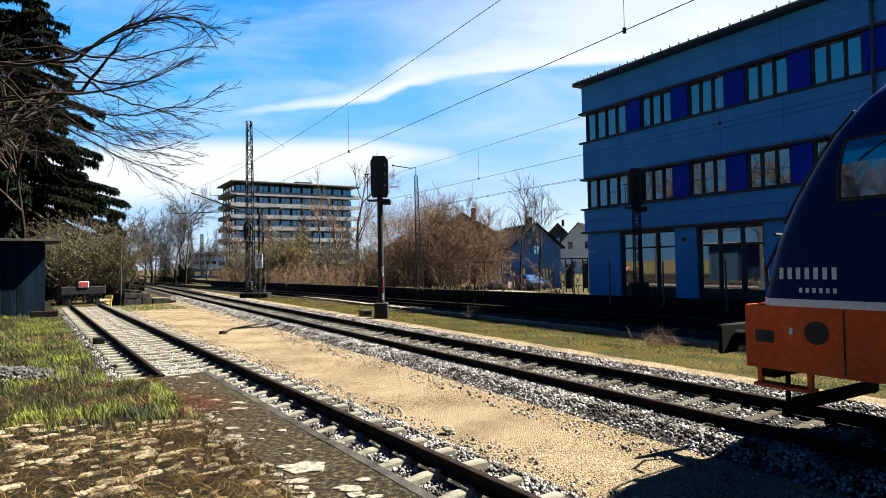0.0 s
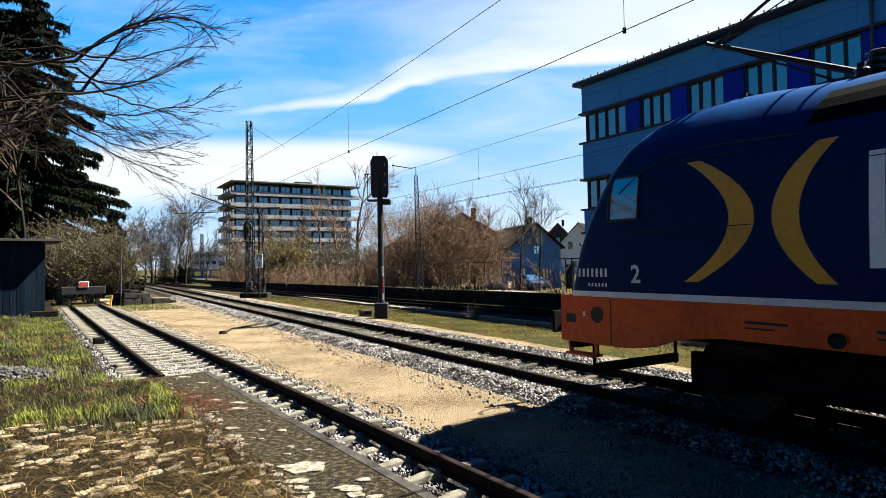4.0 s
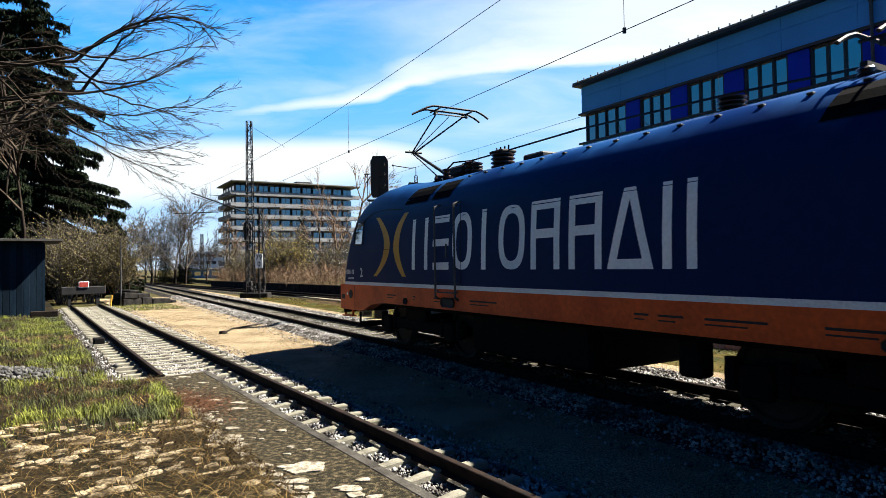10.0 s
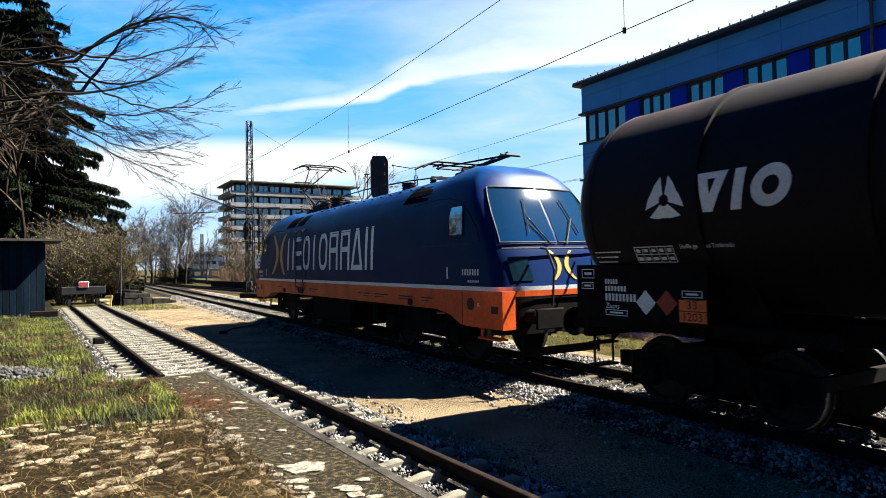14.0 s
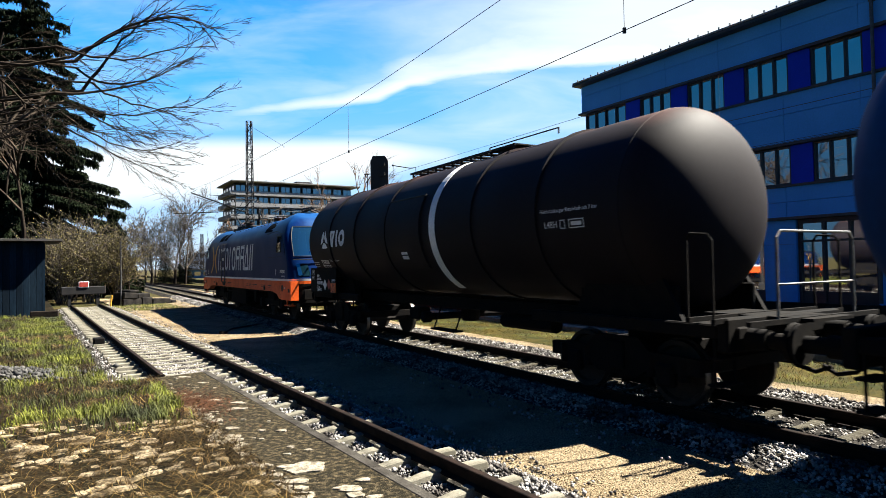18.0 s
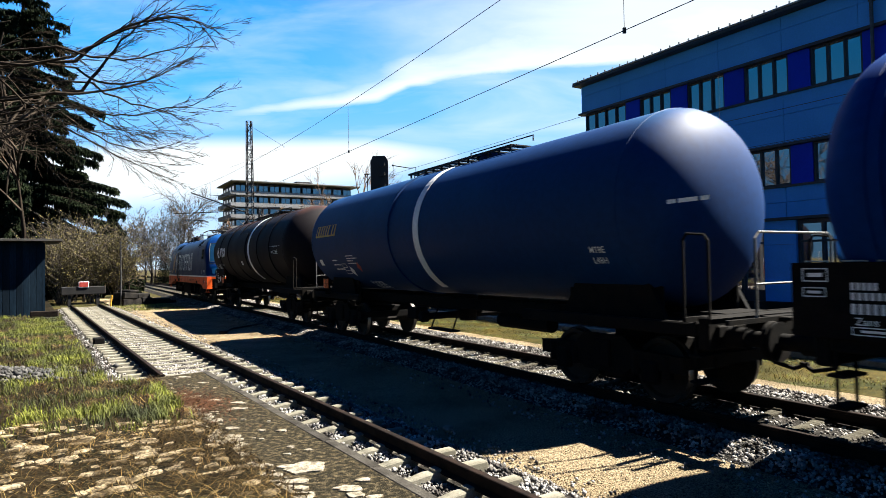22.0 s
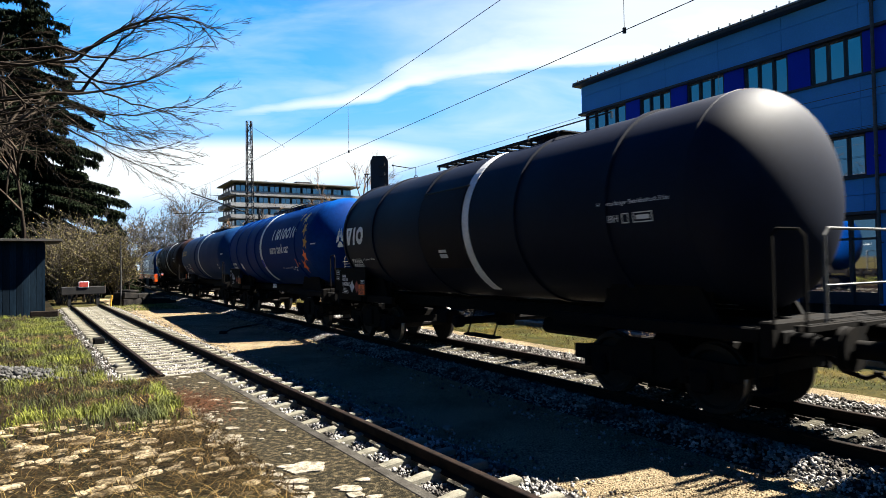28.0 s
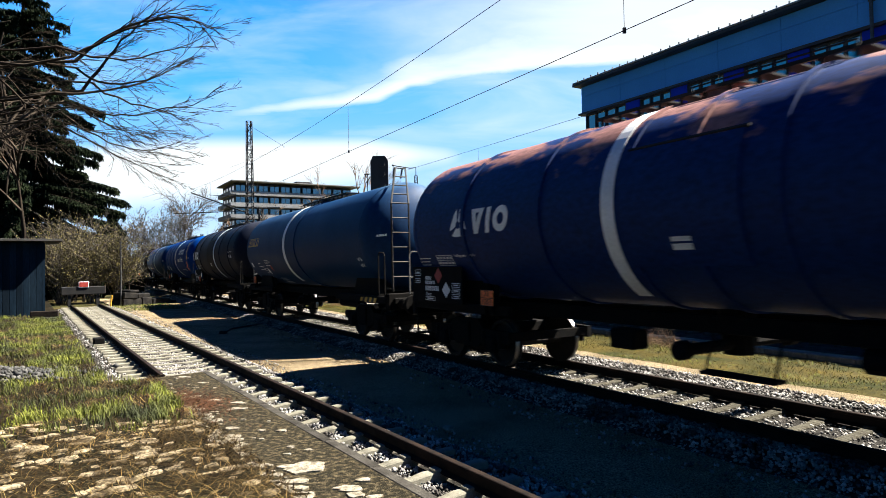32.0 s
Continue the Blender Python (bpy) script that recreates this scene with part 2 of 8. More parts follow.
CABGLASS = glass("cab_glass", (0.008, 0.035, 0.055), 0.04, 3.2)
WINGLASS = glass("office_glass", (0.03, 0.05, 0.09), 0.03, 3.6)
FACADE = mat("blue_grey_cladding", (0.055, 0.31, 0.72), (0.045, 0.275, 0.66), spec=0.2, rough=0.55, scale=0.5, fine=14, bump=0.03, grit=0.06)
PANELBLUE = mat("ultramarine_panel", (0.002, 0.03, 0.50), (0.002, 0.025, 0.42), spec=0.15, rough=0.45, scale=0.6, fine=14, bump=0.02, grit=0.06)
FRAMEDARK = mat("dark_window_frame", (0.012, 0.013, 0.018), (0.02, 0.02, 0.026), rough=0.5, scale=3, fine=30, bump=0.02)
WALLCONC = mat("grey_concrete", (0.0864, 0.084, 0.078), (0.0578, 0.0549, 0.0506), rough=0.9, scale=1.0, fine=30, bump=0.3)
PLASTER = mat("white_render", (0.214, 0.208, 0.197), (0.19, 0.185, 0.174), rough=0.9, scale=1.0, fine=40, bump=0.1, grit=0.08)
ROOFTILE = mat("dark_roof_tiles", (0.0202, 0.0145, 0.013), (0.013, 0.0101, 0.00864), rough=0.85, scale=1.0, fine=12, bump=0.3)
WIRE = mat("overhead_wire", (0.02, 0.02, 0.022), (0.03, 0.03, 0.03), rough=0.6, scale=3, fine=30, bump=0)
RED = mat("red_board", (0.36, 0.036, 0.0216), (0.3024, 0.0288, 0.0216), rough=0.6, scale=3, fine=30, bump=0.02)
SHEDWOOD = mat("dark_shed_boards", (0.003, 0.009, 0.017), (0.006, 0.014, 0.024), rough=0.85, scale=3, fine=30, bump=0.3, spread=0.3, stretch=(1, 1, 0.15))
BARK = mat("bark", (0.02614, 0.01996, 0.01521), (0.01426, 0.0114, 0.009504), rough=0.95, scale=6, fine=50, bump=0.5)
DARKCONC = mat("blackened_concrete", (0.006, 0.006, 0.0065), (0.022, 0.020, 0.018), rough=0.9, scale=1.5, fine=30, bump=0.3)
TWIG = mat("brown_twigs", (0.165, 0.110, 0.072), (0.10, 0.064, 0.042), rough=0.95, scale=1, fine=20, bump=0, spread=0.3, island=True)


# ---------------------------------------------------------------- builders
def mesh_of(name, bm, material, smooth=None):
    me = bpy.data.meshes.new(name)
    bm.normal_update()
    bm.to_mesh(me)
    bm.free()
    for mm in material if isinstance(material, (list, tuple)) else [material]:
        me.materials.append(mm)
    if smooth:
        me.shade_smooth()
        me.set_sharp_from_angle(angle=radians(smooth))
    return me


def part(name, bm, material, parent=None, label="", smooth=None, at=None):
    """One mesh object, under a thing or a part where one is given."""
    ob = new(name, bm if isinstance(bm, bpy.types.Mesh) else mesh_of(name, bm, material, smooth))
    if parent is not None:
        ob.parent = parent
    if at is not None:
        ob.matrix_basis = at
    if label:
        ob["label"] = label
    return ob


def raw(name, verts, faces, material):
    me = bpy.data.meshes.new(name)
    me.from_pydata(verts, [], faces)
    me.materials.append(material)
    me.update()
    return me


def empty(name, m=None):
    ob = new(name)
    ob.empty_display_size = 0.3
    if m is not None:
        ob.matrix_basis = m
    return ob


def box(bm, c, size, m=None, bev=0.0, mi=0):
    """A box round c, bevelled where bev is given."""
    r = bmesh.ops.create_cube(bm, size=1.0)
    vs = r["verts"]
    for v in vs:
        v.co = Vector((v.co.x * size[0], v.co.y * size[1], v.co.z * size[2]))
    if bev:
        es = list({e for v in vs for e in v.link_edges})
        out = bmesh.ops.bevel(bm, geom=es, offset=bev, segments=1, affect="EDGES", profile=0.5)
        vs = list({v for f in out["faces"] for v in f.verts} | {v for v in vs if v.is_valid})
    for v in vs:
        v.co += Vector(c)
        if m is not None:
            v.co = m @ v.co
    if mi:
        for f in {f for v in vs for f in v.link_faces}:
            f.material_index = mi
    return vs


def rod(bm, p0, p1, r0, r1=None, n=6, caps=True):
    """A round bar from p0 to p1."""
    r1 = r0 if r1 is None else r1
    p0, p1 = Vector(p0), Vector(p1)
    q = (p1 - p0).to_track_quat("Z", "Y")
    rings = []
    for p, r in ((p0, r0), (p1, r1)):
        rings.append([bm.verts.new(p + q @ Vector((r * math.cos(2 * math.pi * i / n), r * math.sin(2 * math.pi * i / n), 0))) for i in range(n)])
    for i in range(n):
        bm.faces.new((rings[0][i], rings[0][(i + 1) % n], rings[1][(i + 1) % n], rings[1][i]))
    if caps:
        bm.faces.new(rings[0][::-1])
        bm.faces.new(rings[1])


def pipe(bm, pts, r, n=6):
    """One bent tube through the points."""
    pts = [Vector(p) for p in pts]
    dirs = [(b - a).normalized() for a, b in zip(pts[:-1], pts[1:])]
    u = dirs[0].orthogonal().normalized()
    rings = []
    for i, p in enumerate(pts):
        a, b = dirs[max(i - 1, 0)], dirs[min(i, len(dirs) - 1)]
        t = (a + b).normalized() if (a + b).length > 0.2 else b
        u = (u - t * u.dot(t)).normalized()
        w = t.cross(u)
        rings.append([p + (u * math.cos(2 * math.pi * k / n) + w * math.sin(2 * math.pi * k / n)) * r for k in range(n)])
    skin(bm, rings)


def lathe(bm, prof, axis, c, n=20):
    """A turned solid: prof of (distance along the axis, radius)."""
    c = Vector(c)
    ring = []
    for t, r in prof:
        vs = []
        for i in range(n):
            u, w = r * math.cos(2 * math.pi * i / n), r * math.sin(2 * math.pi * i / n)
            co = {"x": (t, u, w), "y": (w, t, u), "z": (u, w, t)}[axis]
            vs.append(bm.verts.new(c + Vector(co)))
        ring.append(vs)
    for a, b in zip(ring[:-1], ring[1:]):
        for i in range(n):
            bm.faces.new((a[i], a[(i + 1) % n], b[(i + 1) % n], b[i]))
    bm.faces.new(ring[0][::-1])
    bm.faces.new(ring[-1])


def skin(bm, rings, closed=True, cap=True):
    """Quads between rings of points of equal count."""
    vr = [[bm.verts.new(p) for p in r] for r in rings]
    k = len(vr[0])
    for a, b in zip(vr[:-1], vr[1:]):
        for i in range(k if closed else k - 1):
            bm.faces.new((a[i], a[(i + 1) % k], b[(i + 1) % k], b[i]))
    if cap:
        bm.faces.new(vr[0][::-1])
        bm.faces.new(vr[-1])
    return vr


def prism(bm, outline, d0, d1, place):
    """A flat outline of (u, w) drawn out from d0 to d1; place(u, w, d) gives the point."""
    a = [bm.verts.new(place(u, w, d0)) for u, w in outline]
    b = [bm.verts.new(place(u, w, d1)) for u, w in outline]
    k = len(a)
    for i in range(k):
        bm.faces.new((a[i], a[(i + 1) % k], b[(i + 1) % k], b[i]))
    bm.faces.new(a[::-1])
    bm.faces.new(b)


def B():
    return bmesh.new()


TEXTS = {}


def text_shape(text, size):
    """Flat vertices and faces of a word in the built-in font, centred."""
    if (text, size) not in TEXTS:
        cu = bpy.data.curves.new("word", "FONT")
        cu.body, cu.size, cu.align_x, cu.align_y, cu.resolution_u = text, size, "CENTER", "CENTER", 2
        cu.offset = size * (0.022 if size > 0.3 else 0.006)
        ob = bpy.data.objects.new("word", cu)
        scene.collection.objects.link(ob)
        me = bpy.data.meshes.new_from_object(ob.evaluated_get(bpy.context.evaluated_depsgraph_get()))
        TEXTS[(text, size)] = ([v.co.copy() for v in me.vertices], [tuple(p.vertices) for p in me.polygons])
        bpy.data.objects.remove(ob)
        bpy.data.curves.remove(cu)
    return TEXTS[(text, size)]


def word(name, text, size, place, material, parent, wide=1.0, label=""):
    """The word as a mesh; place(u, w) gives the point."""
    vs, fs = text_shape(text, size)
    return part(name, raw(name, [place(v.x * wide, v.y) for v in vs], fs, material), None, parent, label)


def bars(bm, u0, w0, u1, w1, place, n=1):
    """A flat rectangle split across into n strips."""
    for i in range(n):
        a, b = u0 + (u1 - u0) * i / n, u0 + (u1 - u0) * (i + 1) / n
        bm.faces.new([bm.verts.new(place(*p)) for p in ((a, w0), (b, w0), (b, w1), (a, w1))])
# ---------------------------------------------------------------- ground
rng = np.random.default_rng(5)


def track_two(s, a=0.0, z=0.0):
    """The second line, which runs in towards the first far off."""
    return main_pt(s, 9.3 - 0.09 * (s - 20) + a, z)


def wall_line(s):
    return 13.2 - 0.10 * (s - 29)


def sheet(name, rows, material, label, category, kind="structure", smooth=True):
    """A surface through rows of points of equal count."""
    k = len(rows[0])
    vs = [p for r in rows for p in r]
    fs = [(i * k + j, i * k + j + 1, (i + 1) * k + j + 1, (i + 1) * k + j) for i in range(len(rows) - 1) for j in range(k - 1)]
    me = raw(name, vs, fs, material)
    if smooth:
        me.shade_smooth()
    ob = new(name, me)
    return tagged(ob, label, category, kind=kind)


def wob(p, f, h):
    return h * noise.noise(Vector((p[0] * f, p[1] * f, 3.1)))


gs = [-1500, -600, -200, -100, -60] + list(range(-40, 121, 8)) + [160, 240, 400, 800, 1600, 2600]
rows = []
for s in gs:
    w = wall_line(min(max(s, -60), 70))
    row = []
    for a, z in ((-2200, 0), (-600, 0), (-200, 0), (-80, 0), (-40, -0.1), (-20, -0.3), (-10, -0.32), (-5, -0.32), (0, -0.32), (6, -0.32), (w + 0.25, -0.32), (w + 0.28, 0.20), (w + 9, -0.10), (26, -0.60), (90, -0.60), (250, -0.60), (800, -0.60), (2500, -0.60)):
        row.append(main_pt(s, a, z))
    rows.append(row)
sheet("ground", rows, EARTH, "earth ground with thin dry grass", "ground", smooth=False)

# sandy yard between the two nearer lines
rows = []
for s in np.arange(-24, 62, 1.0):
    left = side_pt(s - 2.0, 1.62)
    right = main_pt(s, -1.62)
    rows.append([(lambda p: (p.x, p.y, -0.27 + wob(p, 0.5, 0.03)))(left.lerp(right, k / 8)) for k in range(9)])
sheet("gravel_yard", rows, SAND, "sandy gravel strip between the railway tracks", "gravel")

# turf strip beyond the main line
rows = []
for s in np.arange(-20, 75, 1.0):
    b = 5.75 if s < 35 else max(5.75 - (s - 35) * 0.09, 2.6)
    rows.append([(lambda p: (p.x, p.y, -0.125 - 0.015 * k + wob(p, 0.8, 0.05)))(main_pt(s, 2.4 + (b - 2.4) * k / 6)) for k in range(7)])
sheet("turf_strip", rows, GRASSBED, "yellowed dry turf strip beside the tracks", "grass")

rows = []
for s in np.arange(-20, 75, 1.0):
    rows.append([(lambda p: (p.x, p.y, -0.12 + wob(p, 0.8, 0.03)))(main_pt(s, 1.85 + 0.62 * k / 3 + (0.12 * noise.noise(Vector((s, 0, 1))) if k == 3 else 0))) for k in range(4)])
sheet("gravel_edge", rows, SAND, "sandy gravel edge between the ballast and the turf", "gravel")

# concrete cable trough covers along the turf
trough = empty("cable_trough", Matrix())
tagged(trough, "row of pale concrete cable trough covers along the turf", "cable trough", kind="structure")
bm = B()
box(bm, (0, 0, 0), (0.98, 0.42, 0.12), bev=0.012)
slab = mesh_of("cover_slab", bm, CONC)
for i in range(46):
    p = main_pt(6 + i * 1.0, 6.05 + rng.normal(0, 0.012), -0.14 + rng.normal(0, 0.008))
    part("cover_slab", slab, None, trough, at=pose(p.x, p.y, p.z, 0, 0, ANG_M + rng.normal(0, 0.5)))

# low retaining wall along the street, in lengths of cast concrete
wall = empty("retaining_wall", Matrix())
tagged(wall, "low dark concrete retaining wall behind the tracks", "retaining wall", kind="structure")
for i in range(22):
    s0, s1 = -20 + i * 5.0, -15.05 + i * 5.0
    bm = B()
    p0, p1 = main_pt(s0, wall_line(s0)), main_pt(s1, wall_line(s1))
    mid, dv = (p0 + p1) / 2, p1 - p0
    m = pose(mid.x, mid.y, 0.02, 0, 0, math.degrees(math.atan2(dv.y, dv.x)))
    box(bm, (0, 0, 0), (dv.length, 0.26, 0.80), m, bev=0.02)
    part("wall_length", bm, DARKCONC, wall)


# ---------------------------------------------------------------- tracks
RAILP = [(1.16 * u, w) for u, w in ((-0.062, -0.16), (0.062, -0.16), (0.062, -0.148), (0.012, -0.128), (0.010, -0.05), (0.035, -0.036), (0.035, -0.006), (0.028, 0.0), (-0.028, 0.0), (-0.035, -0.006), (-0.035, -0.036), (-0.010, -0.05), (-0.012, -0.128), (-0.062, -0.148))]


def rail(parent, line, s0, s1, a):
    n = max(int((s1 - s0) / 4), 2)
    bm = B()
    skin(bm, [[line(s0 + (s1 - s0) * i / n, a + u, w) for u, w in RAILP] for i in range(n + 1)])
    me = mesh_of("rail", bm, [RUST, RAILTOP])
    for f in me.polygons:
        if f.normal.z > 0.9 and f.center.z > -0.01:
            f.material_index = 1
    return part("rail", me, None, parent)


def stones(name, pts, size, label, parent=None, material=None):
    """Loose stones as eight-sided lumps, all in one mesh."""
    base = np.array([(1, 0, 0), (-1, 0, 0), (0, 1, 0), (0, -1, 0), (0, 0, 1), (0, 0, -1)], float)
    tri = np.array([(0, 2, 4), (2, 1, 4), (1, 3, 4), (3, 0, 4), (2, 0, 5), (1, 2, 5), (3, 1, 5), (0, 3, 5)])
    pts = np.asarray(pts)
    n = len(pts)
    ax = rng.uniform(0.5, 1.1, (n, 6, 1)) * base[None]
    q = rng.normal(size=(n, 4))
    q /= np.linalg.norm(q, axis=1)[:, None]
    w, x, y, z = q.T
    rot = np.stack([np.stack([1 - 2 * (y * y + z * z), 2 * (x * y - w * z), 2 * (x * z + w * y)], -1), np.stack([2 * (x * y + w * z), 1 - 2 * (x * x + z * z), 2 * (y * z - w * x)], -1), np.stack([2 * (x * z - w * y), 2 * (y * z + w * x), 1 - 2 * (x * x + y * y)], -1)], 1)
    sz = size * rng.uniform(0.55, 1.35, (n, 1, 1))
    v = np.einsum("nij,nkj->nki", rot, ax) * sz + pts[:, None, :]
    f = tri[None] + (np.arange(n) * 6)[:, None, None]
    me = bpy.data.meshes.new(name)
    me.vertices.add(n * 6)
    me.vertices.foreach_set("co", v.reshape(-1))
    me.loops.add(n * 24)
    me.loops.foreach_set("vertex_index", f.reshape(-1).astype(np.int32))
    me.polygons.add(n * 8)
    me.polygons.foreach_set("loop_start", np.arange(0, n * 24, 3, dtype=np.int32))
    me.update(calc_edges=True)
    me.materials.append(material or STONE)
    ob = new(name, me)
    if parent is not None:
        ob.parent = parent
    return tagged(ob, label, "ballast", kind="stuff")


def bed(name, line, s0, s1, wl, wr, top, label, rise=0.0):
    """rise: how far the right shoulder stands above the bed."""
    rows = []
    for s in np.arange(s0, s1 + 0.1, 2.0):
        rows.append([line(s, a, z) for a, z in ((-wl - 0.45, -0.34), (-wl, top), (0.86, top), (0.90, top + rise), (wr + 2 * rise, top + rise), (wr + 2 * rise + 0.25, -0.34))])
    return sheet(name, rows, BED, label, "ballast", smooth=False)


def strew(line, s0, s1, a0, a1, n, top, slope_from, size, near):
    """Points for stones over a bed; denser where s is small."""
    s = s0 + (s1 - s0) * rng.random(n) ** near
    a = rng.uniform(a0, a1, n)
    out = []
    for si, ai in zip(s, a):
        over = abs(ai) - slope_from
        z = top - max(over, 0) * 0.40
        p = line(si, ai, z + rng.uniform(-0.25, 0.35) * size)
        out.append(p[:])
    return out


def sleepers(parent, mesh, line, ang, s0, s1, step, z, skip=0.0):
    s = s0
    while s < s1:
        p = line(s + rng.normal(0, 0.012), rng.normal(0, 0.015), z + rng.normal(0, 0.006))
        part("sleeper", mesh, None, parent, at=pose(p.x, p.y, p.z, 0, 0, ang + rng.normal(0, 0.35)))
        s += step


def sleeper_mesh(name, material, slim=1.0):
    bm = B()
    rings = []
    for y, w, h in ((-1.3, 0.125, 0.0), (-1.28, 0.135, 0.02), (-0.5, 0.13, 0.02), (-0.35, 0.11, 0.0), (0.35, 0.11, 0.0), (0.5, 0.13, 0.02), (1.28, 0.135, 0.02), (1.3, 0.125, 0.0)):
        w *= slim
        rings.append([(-w - 0.02, y, -0.18), (w + 0.02, y, -0.18), (w, y, h - 0.015), (w - 0.015, y, h), (-w + 0.015, y, h), (-w, y, h - 0.015)])
    skin(bm, rings)
    for sgn in (-1, 1):
        for off in (-0.11, 0.11):
            box(bm, (0, sgn * 0.75 + off, 0.03), (0.13, 0.09, 0.035), bev=0.008)
    return mesh_of(name, bm, material)


SLP_C = sleeper_mesh("sleeper", CONC, 0.52)
SLP_W = sleeper_mesh("sleeper", WOODSLP, 0.62)

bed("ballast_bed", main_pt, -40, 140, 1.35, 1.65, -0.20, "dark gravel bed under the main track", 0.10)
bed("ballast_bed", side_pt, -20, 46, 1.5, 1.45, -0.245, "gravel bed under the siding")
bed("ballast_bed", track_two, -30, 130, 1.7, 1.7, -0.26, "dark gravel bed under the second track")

track_1 = tagged(empty("track_1"), "straight main railway track with rusty rails", "railway track", kind="structure")
for a in (-0.75, 0.75):
    rail(track_1, main_pt, -60, 140, a)
sleepers(track_1, SLP_W, main_pt, ANG_M, -2.0, 92, 0.6, -0.175)
track_2 = tagged(empty("track_2"), "disused siding with dark rails and pale concrete sleepers", "railway track", kind="structure")
rail(track_2, side_pt, 15.0, 45.6, -0.75)
rail(track_2, side_pt, -20, 45.6, 0.75)
sleepers(track_2, SLP_C, side_pt, ANG_S, 0.3, 45.5, 0.6, -0.175)
track_3 = tagged(empty("track_3"), "second railway track in the shade", "railway track", kind="structure")
for a in (-0.75, 0.75):
    rail(track_3, track_two, -40, 120, a)
sleepers(track_3, SLP_W, track_two, ANG_M + 5.1, 2, 75, 0.6, -0.2)

pts = strew(main_pt, 0, 60, -2.05, -0.85, 46000, -0.155, 1.25, 0.038, 1.9)
pts += strew(main_pt, 0, 60, -2.3, -1.5, 1600, -0.255, 9, 0.03, 1.9)
pts += strew(main_pt, 0, 60, 0.85, 2.0, 20000, -0.075, 1.75, 0.035, 1.7)
pts += strew(main_pt, 0, 60, -0.66, 0.66, 17000, -0.20, 9, 0.033, 1.8)
stones("ballast_stones", pts, 0.031, "pale broken stones along the main track")
pts = strew(side_pt, 2, 45, 0.84, 1.75, 15000, -0.22, 1.45, 0.03, 1.6)
pts += strew(side_pt, 2, 45, 1.4, 2.0, 1300, -0.255, 9, 0.03, 1.6)
pts += strew(side_pt, 2, 45, 0.08, 0.66, 9500, -0.215, 9, 0.03, 1.7)
pts += strew(side_pt, 15, 45, -0.66, 0.1, 7000, -0.212, 9, 0.03, 1.4)
pts += strew(side_pt, 15, 45, -2.0, -0.84, 4500, -0.22, 1.4, 0.03, 1.3)
stones("ballast_stones", pts, 0.029, "pale broken stones along the siding")

# pebbles and small stones strewn over the sandy yard
pts = []
for k in range(60000):
    s, t = 2 + 46 * rng.random() ** 1.7, rng.random()
    p = side_pt(s - 2.0, 1.62).lerp(main_pt(s, -1.62), t)
    if noise.noise(Vector((p.x * 0.6, p.y * 0.6, 8.0))) + 0.5 * abs(t - 0.5) < rng.normal(0.1, 0.25):
        continue
    pts.append((p.x, p.y, -0.268 + wob(p, 0.5, 0.03)))
stones("yard_pebbles", pts, 0.011, "small sandy pebbles strewn over the yard", None, PEBBLE)
# ---------------------------------------------------------------- office building
office = empty("office_building", Matrix.Translation(OB) @ Matrix.Rotation(math.atan2(-DB.y, -DB.x), 4, "Z"))
# u along the front from its far corner, w back into the block, z up
tagged(office, "three-storey blue-grey office block with ribbon windows", "office building")
OL, OD = 34.0, 13.0


def front(bm, u0, u1, z0, z1, w0=0.0, w1=0.3, bev=0.0):
    box(bm, ((u0 + u1) / 2, (w0 + w1) / 2, (z0 + z1) / 2), (u1 - u0, w1 - w0, z1 - z0), bev=bev)


def office_piece(name, u0, u1, z0, z1, w0, w1, material, label="", bev=0.0, parent=None):
    bm = B()
    front(bm, u0, u1, z0, z1, w0, w1, bev)
    return part(name, bm, material, parent or office, label)


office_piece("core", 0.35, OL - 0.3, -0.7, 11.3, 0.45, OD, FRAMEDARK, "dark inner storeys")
office_piece("roof", -0.35, OL + 0.3, 11.5, 11.62, -0.45, OD + 0.3, FRAMEDARK, "thin flat roof edge")
bm = B()
for u in np.arange(0, OL, 0.5):
    box(bm, (u, -0.38, 11.72), (0.05, 0.06, 0.2))
box(bm, (OL / 2, -0.42, 11.66), (OL + 0.6, 0.14, 0.07), bev=0.01)
part("gutter", bm, ALU, office, "pale roof gutter with small brackets")
# cladding panels, two rows to a band
for z0, z1 in ((10.08, 11.48), (6.50, 8.38), (3.62, 4.78)):
    mid = (z0 + z1) / 2 + (0.18 if z1 > 8 else 0)
    for a, b in ((z0, mid - 0.008), (mid + 0.008, z1)):
        u = -0.12
        while u < OL:
            e = min(u + 2.76, OL)
            office_piece("cladding_panel", u, e - 0.014, a, b, 0.0, 0.16, FACADE)
            u += 2.76
    office_piece("ledge", -0.3, OL + 0.1, z0 - 0.11, z0 - 0.005, -0.10, 0.44, FRAMEDARK)
    office_piece("end_wall", -0.12, 0.3, z0, z1, 0.17, OD, FACADE)
    office_piece("ledge", -0.3, OL + 0.1, z1 + 0.005, z1 + 0.09, -0.10, 0.44, FRAMEDARK) if z1 < 10 else None
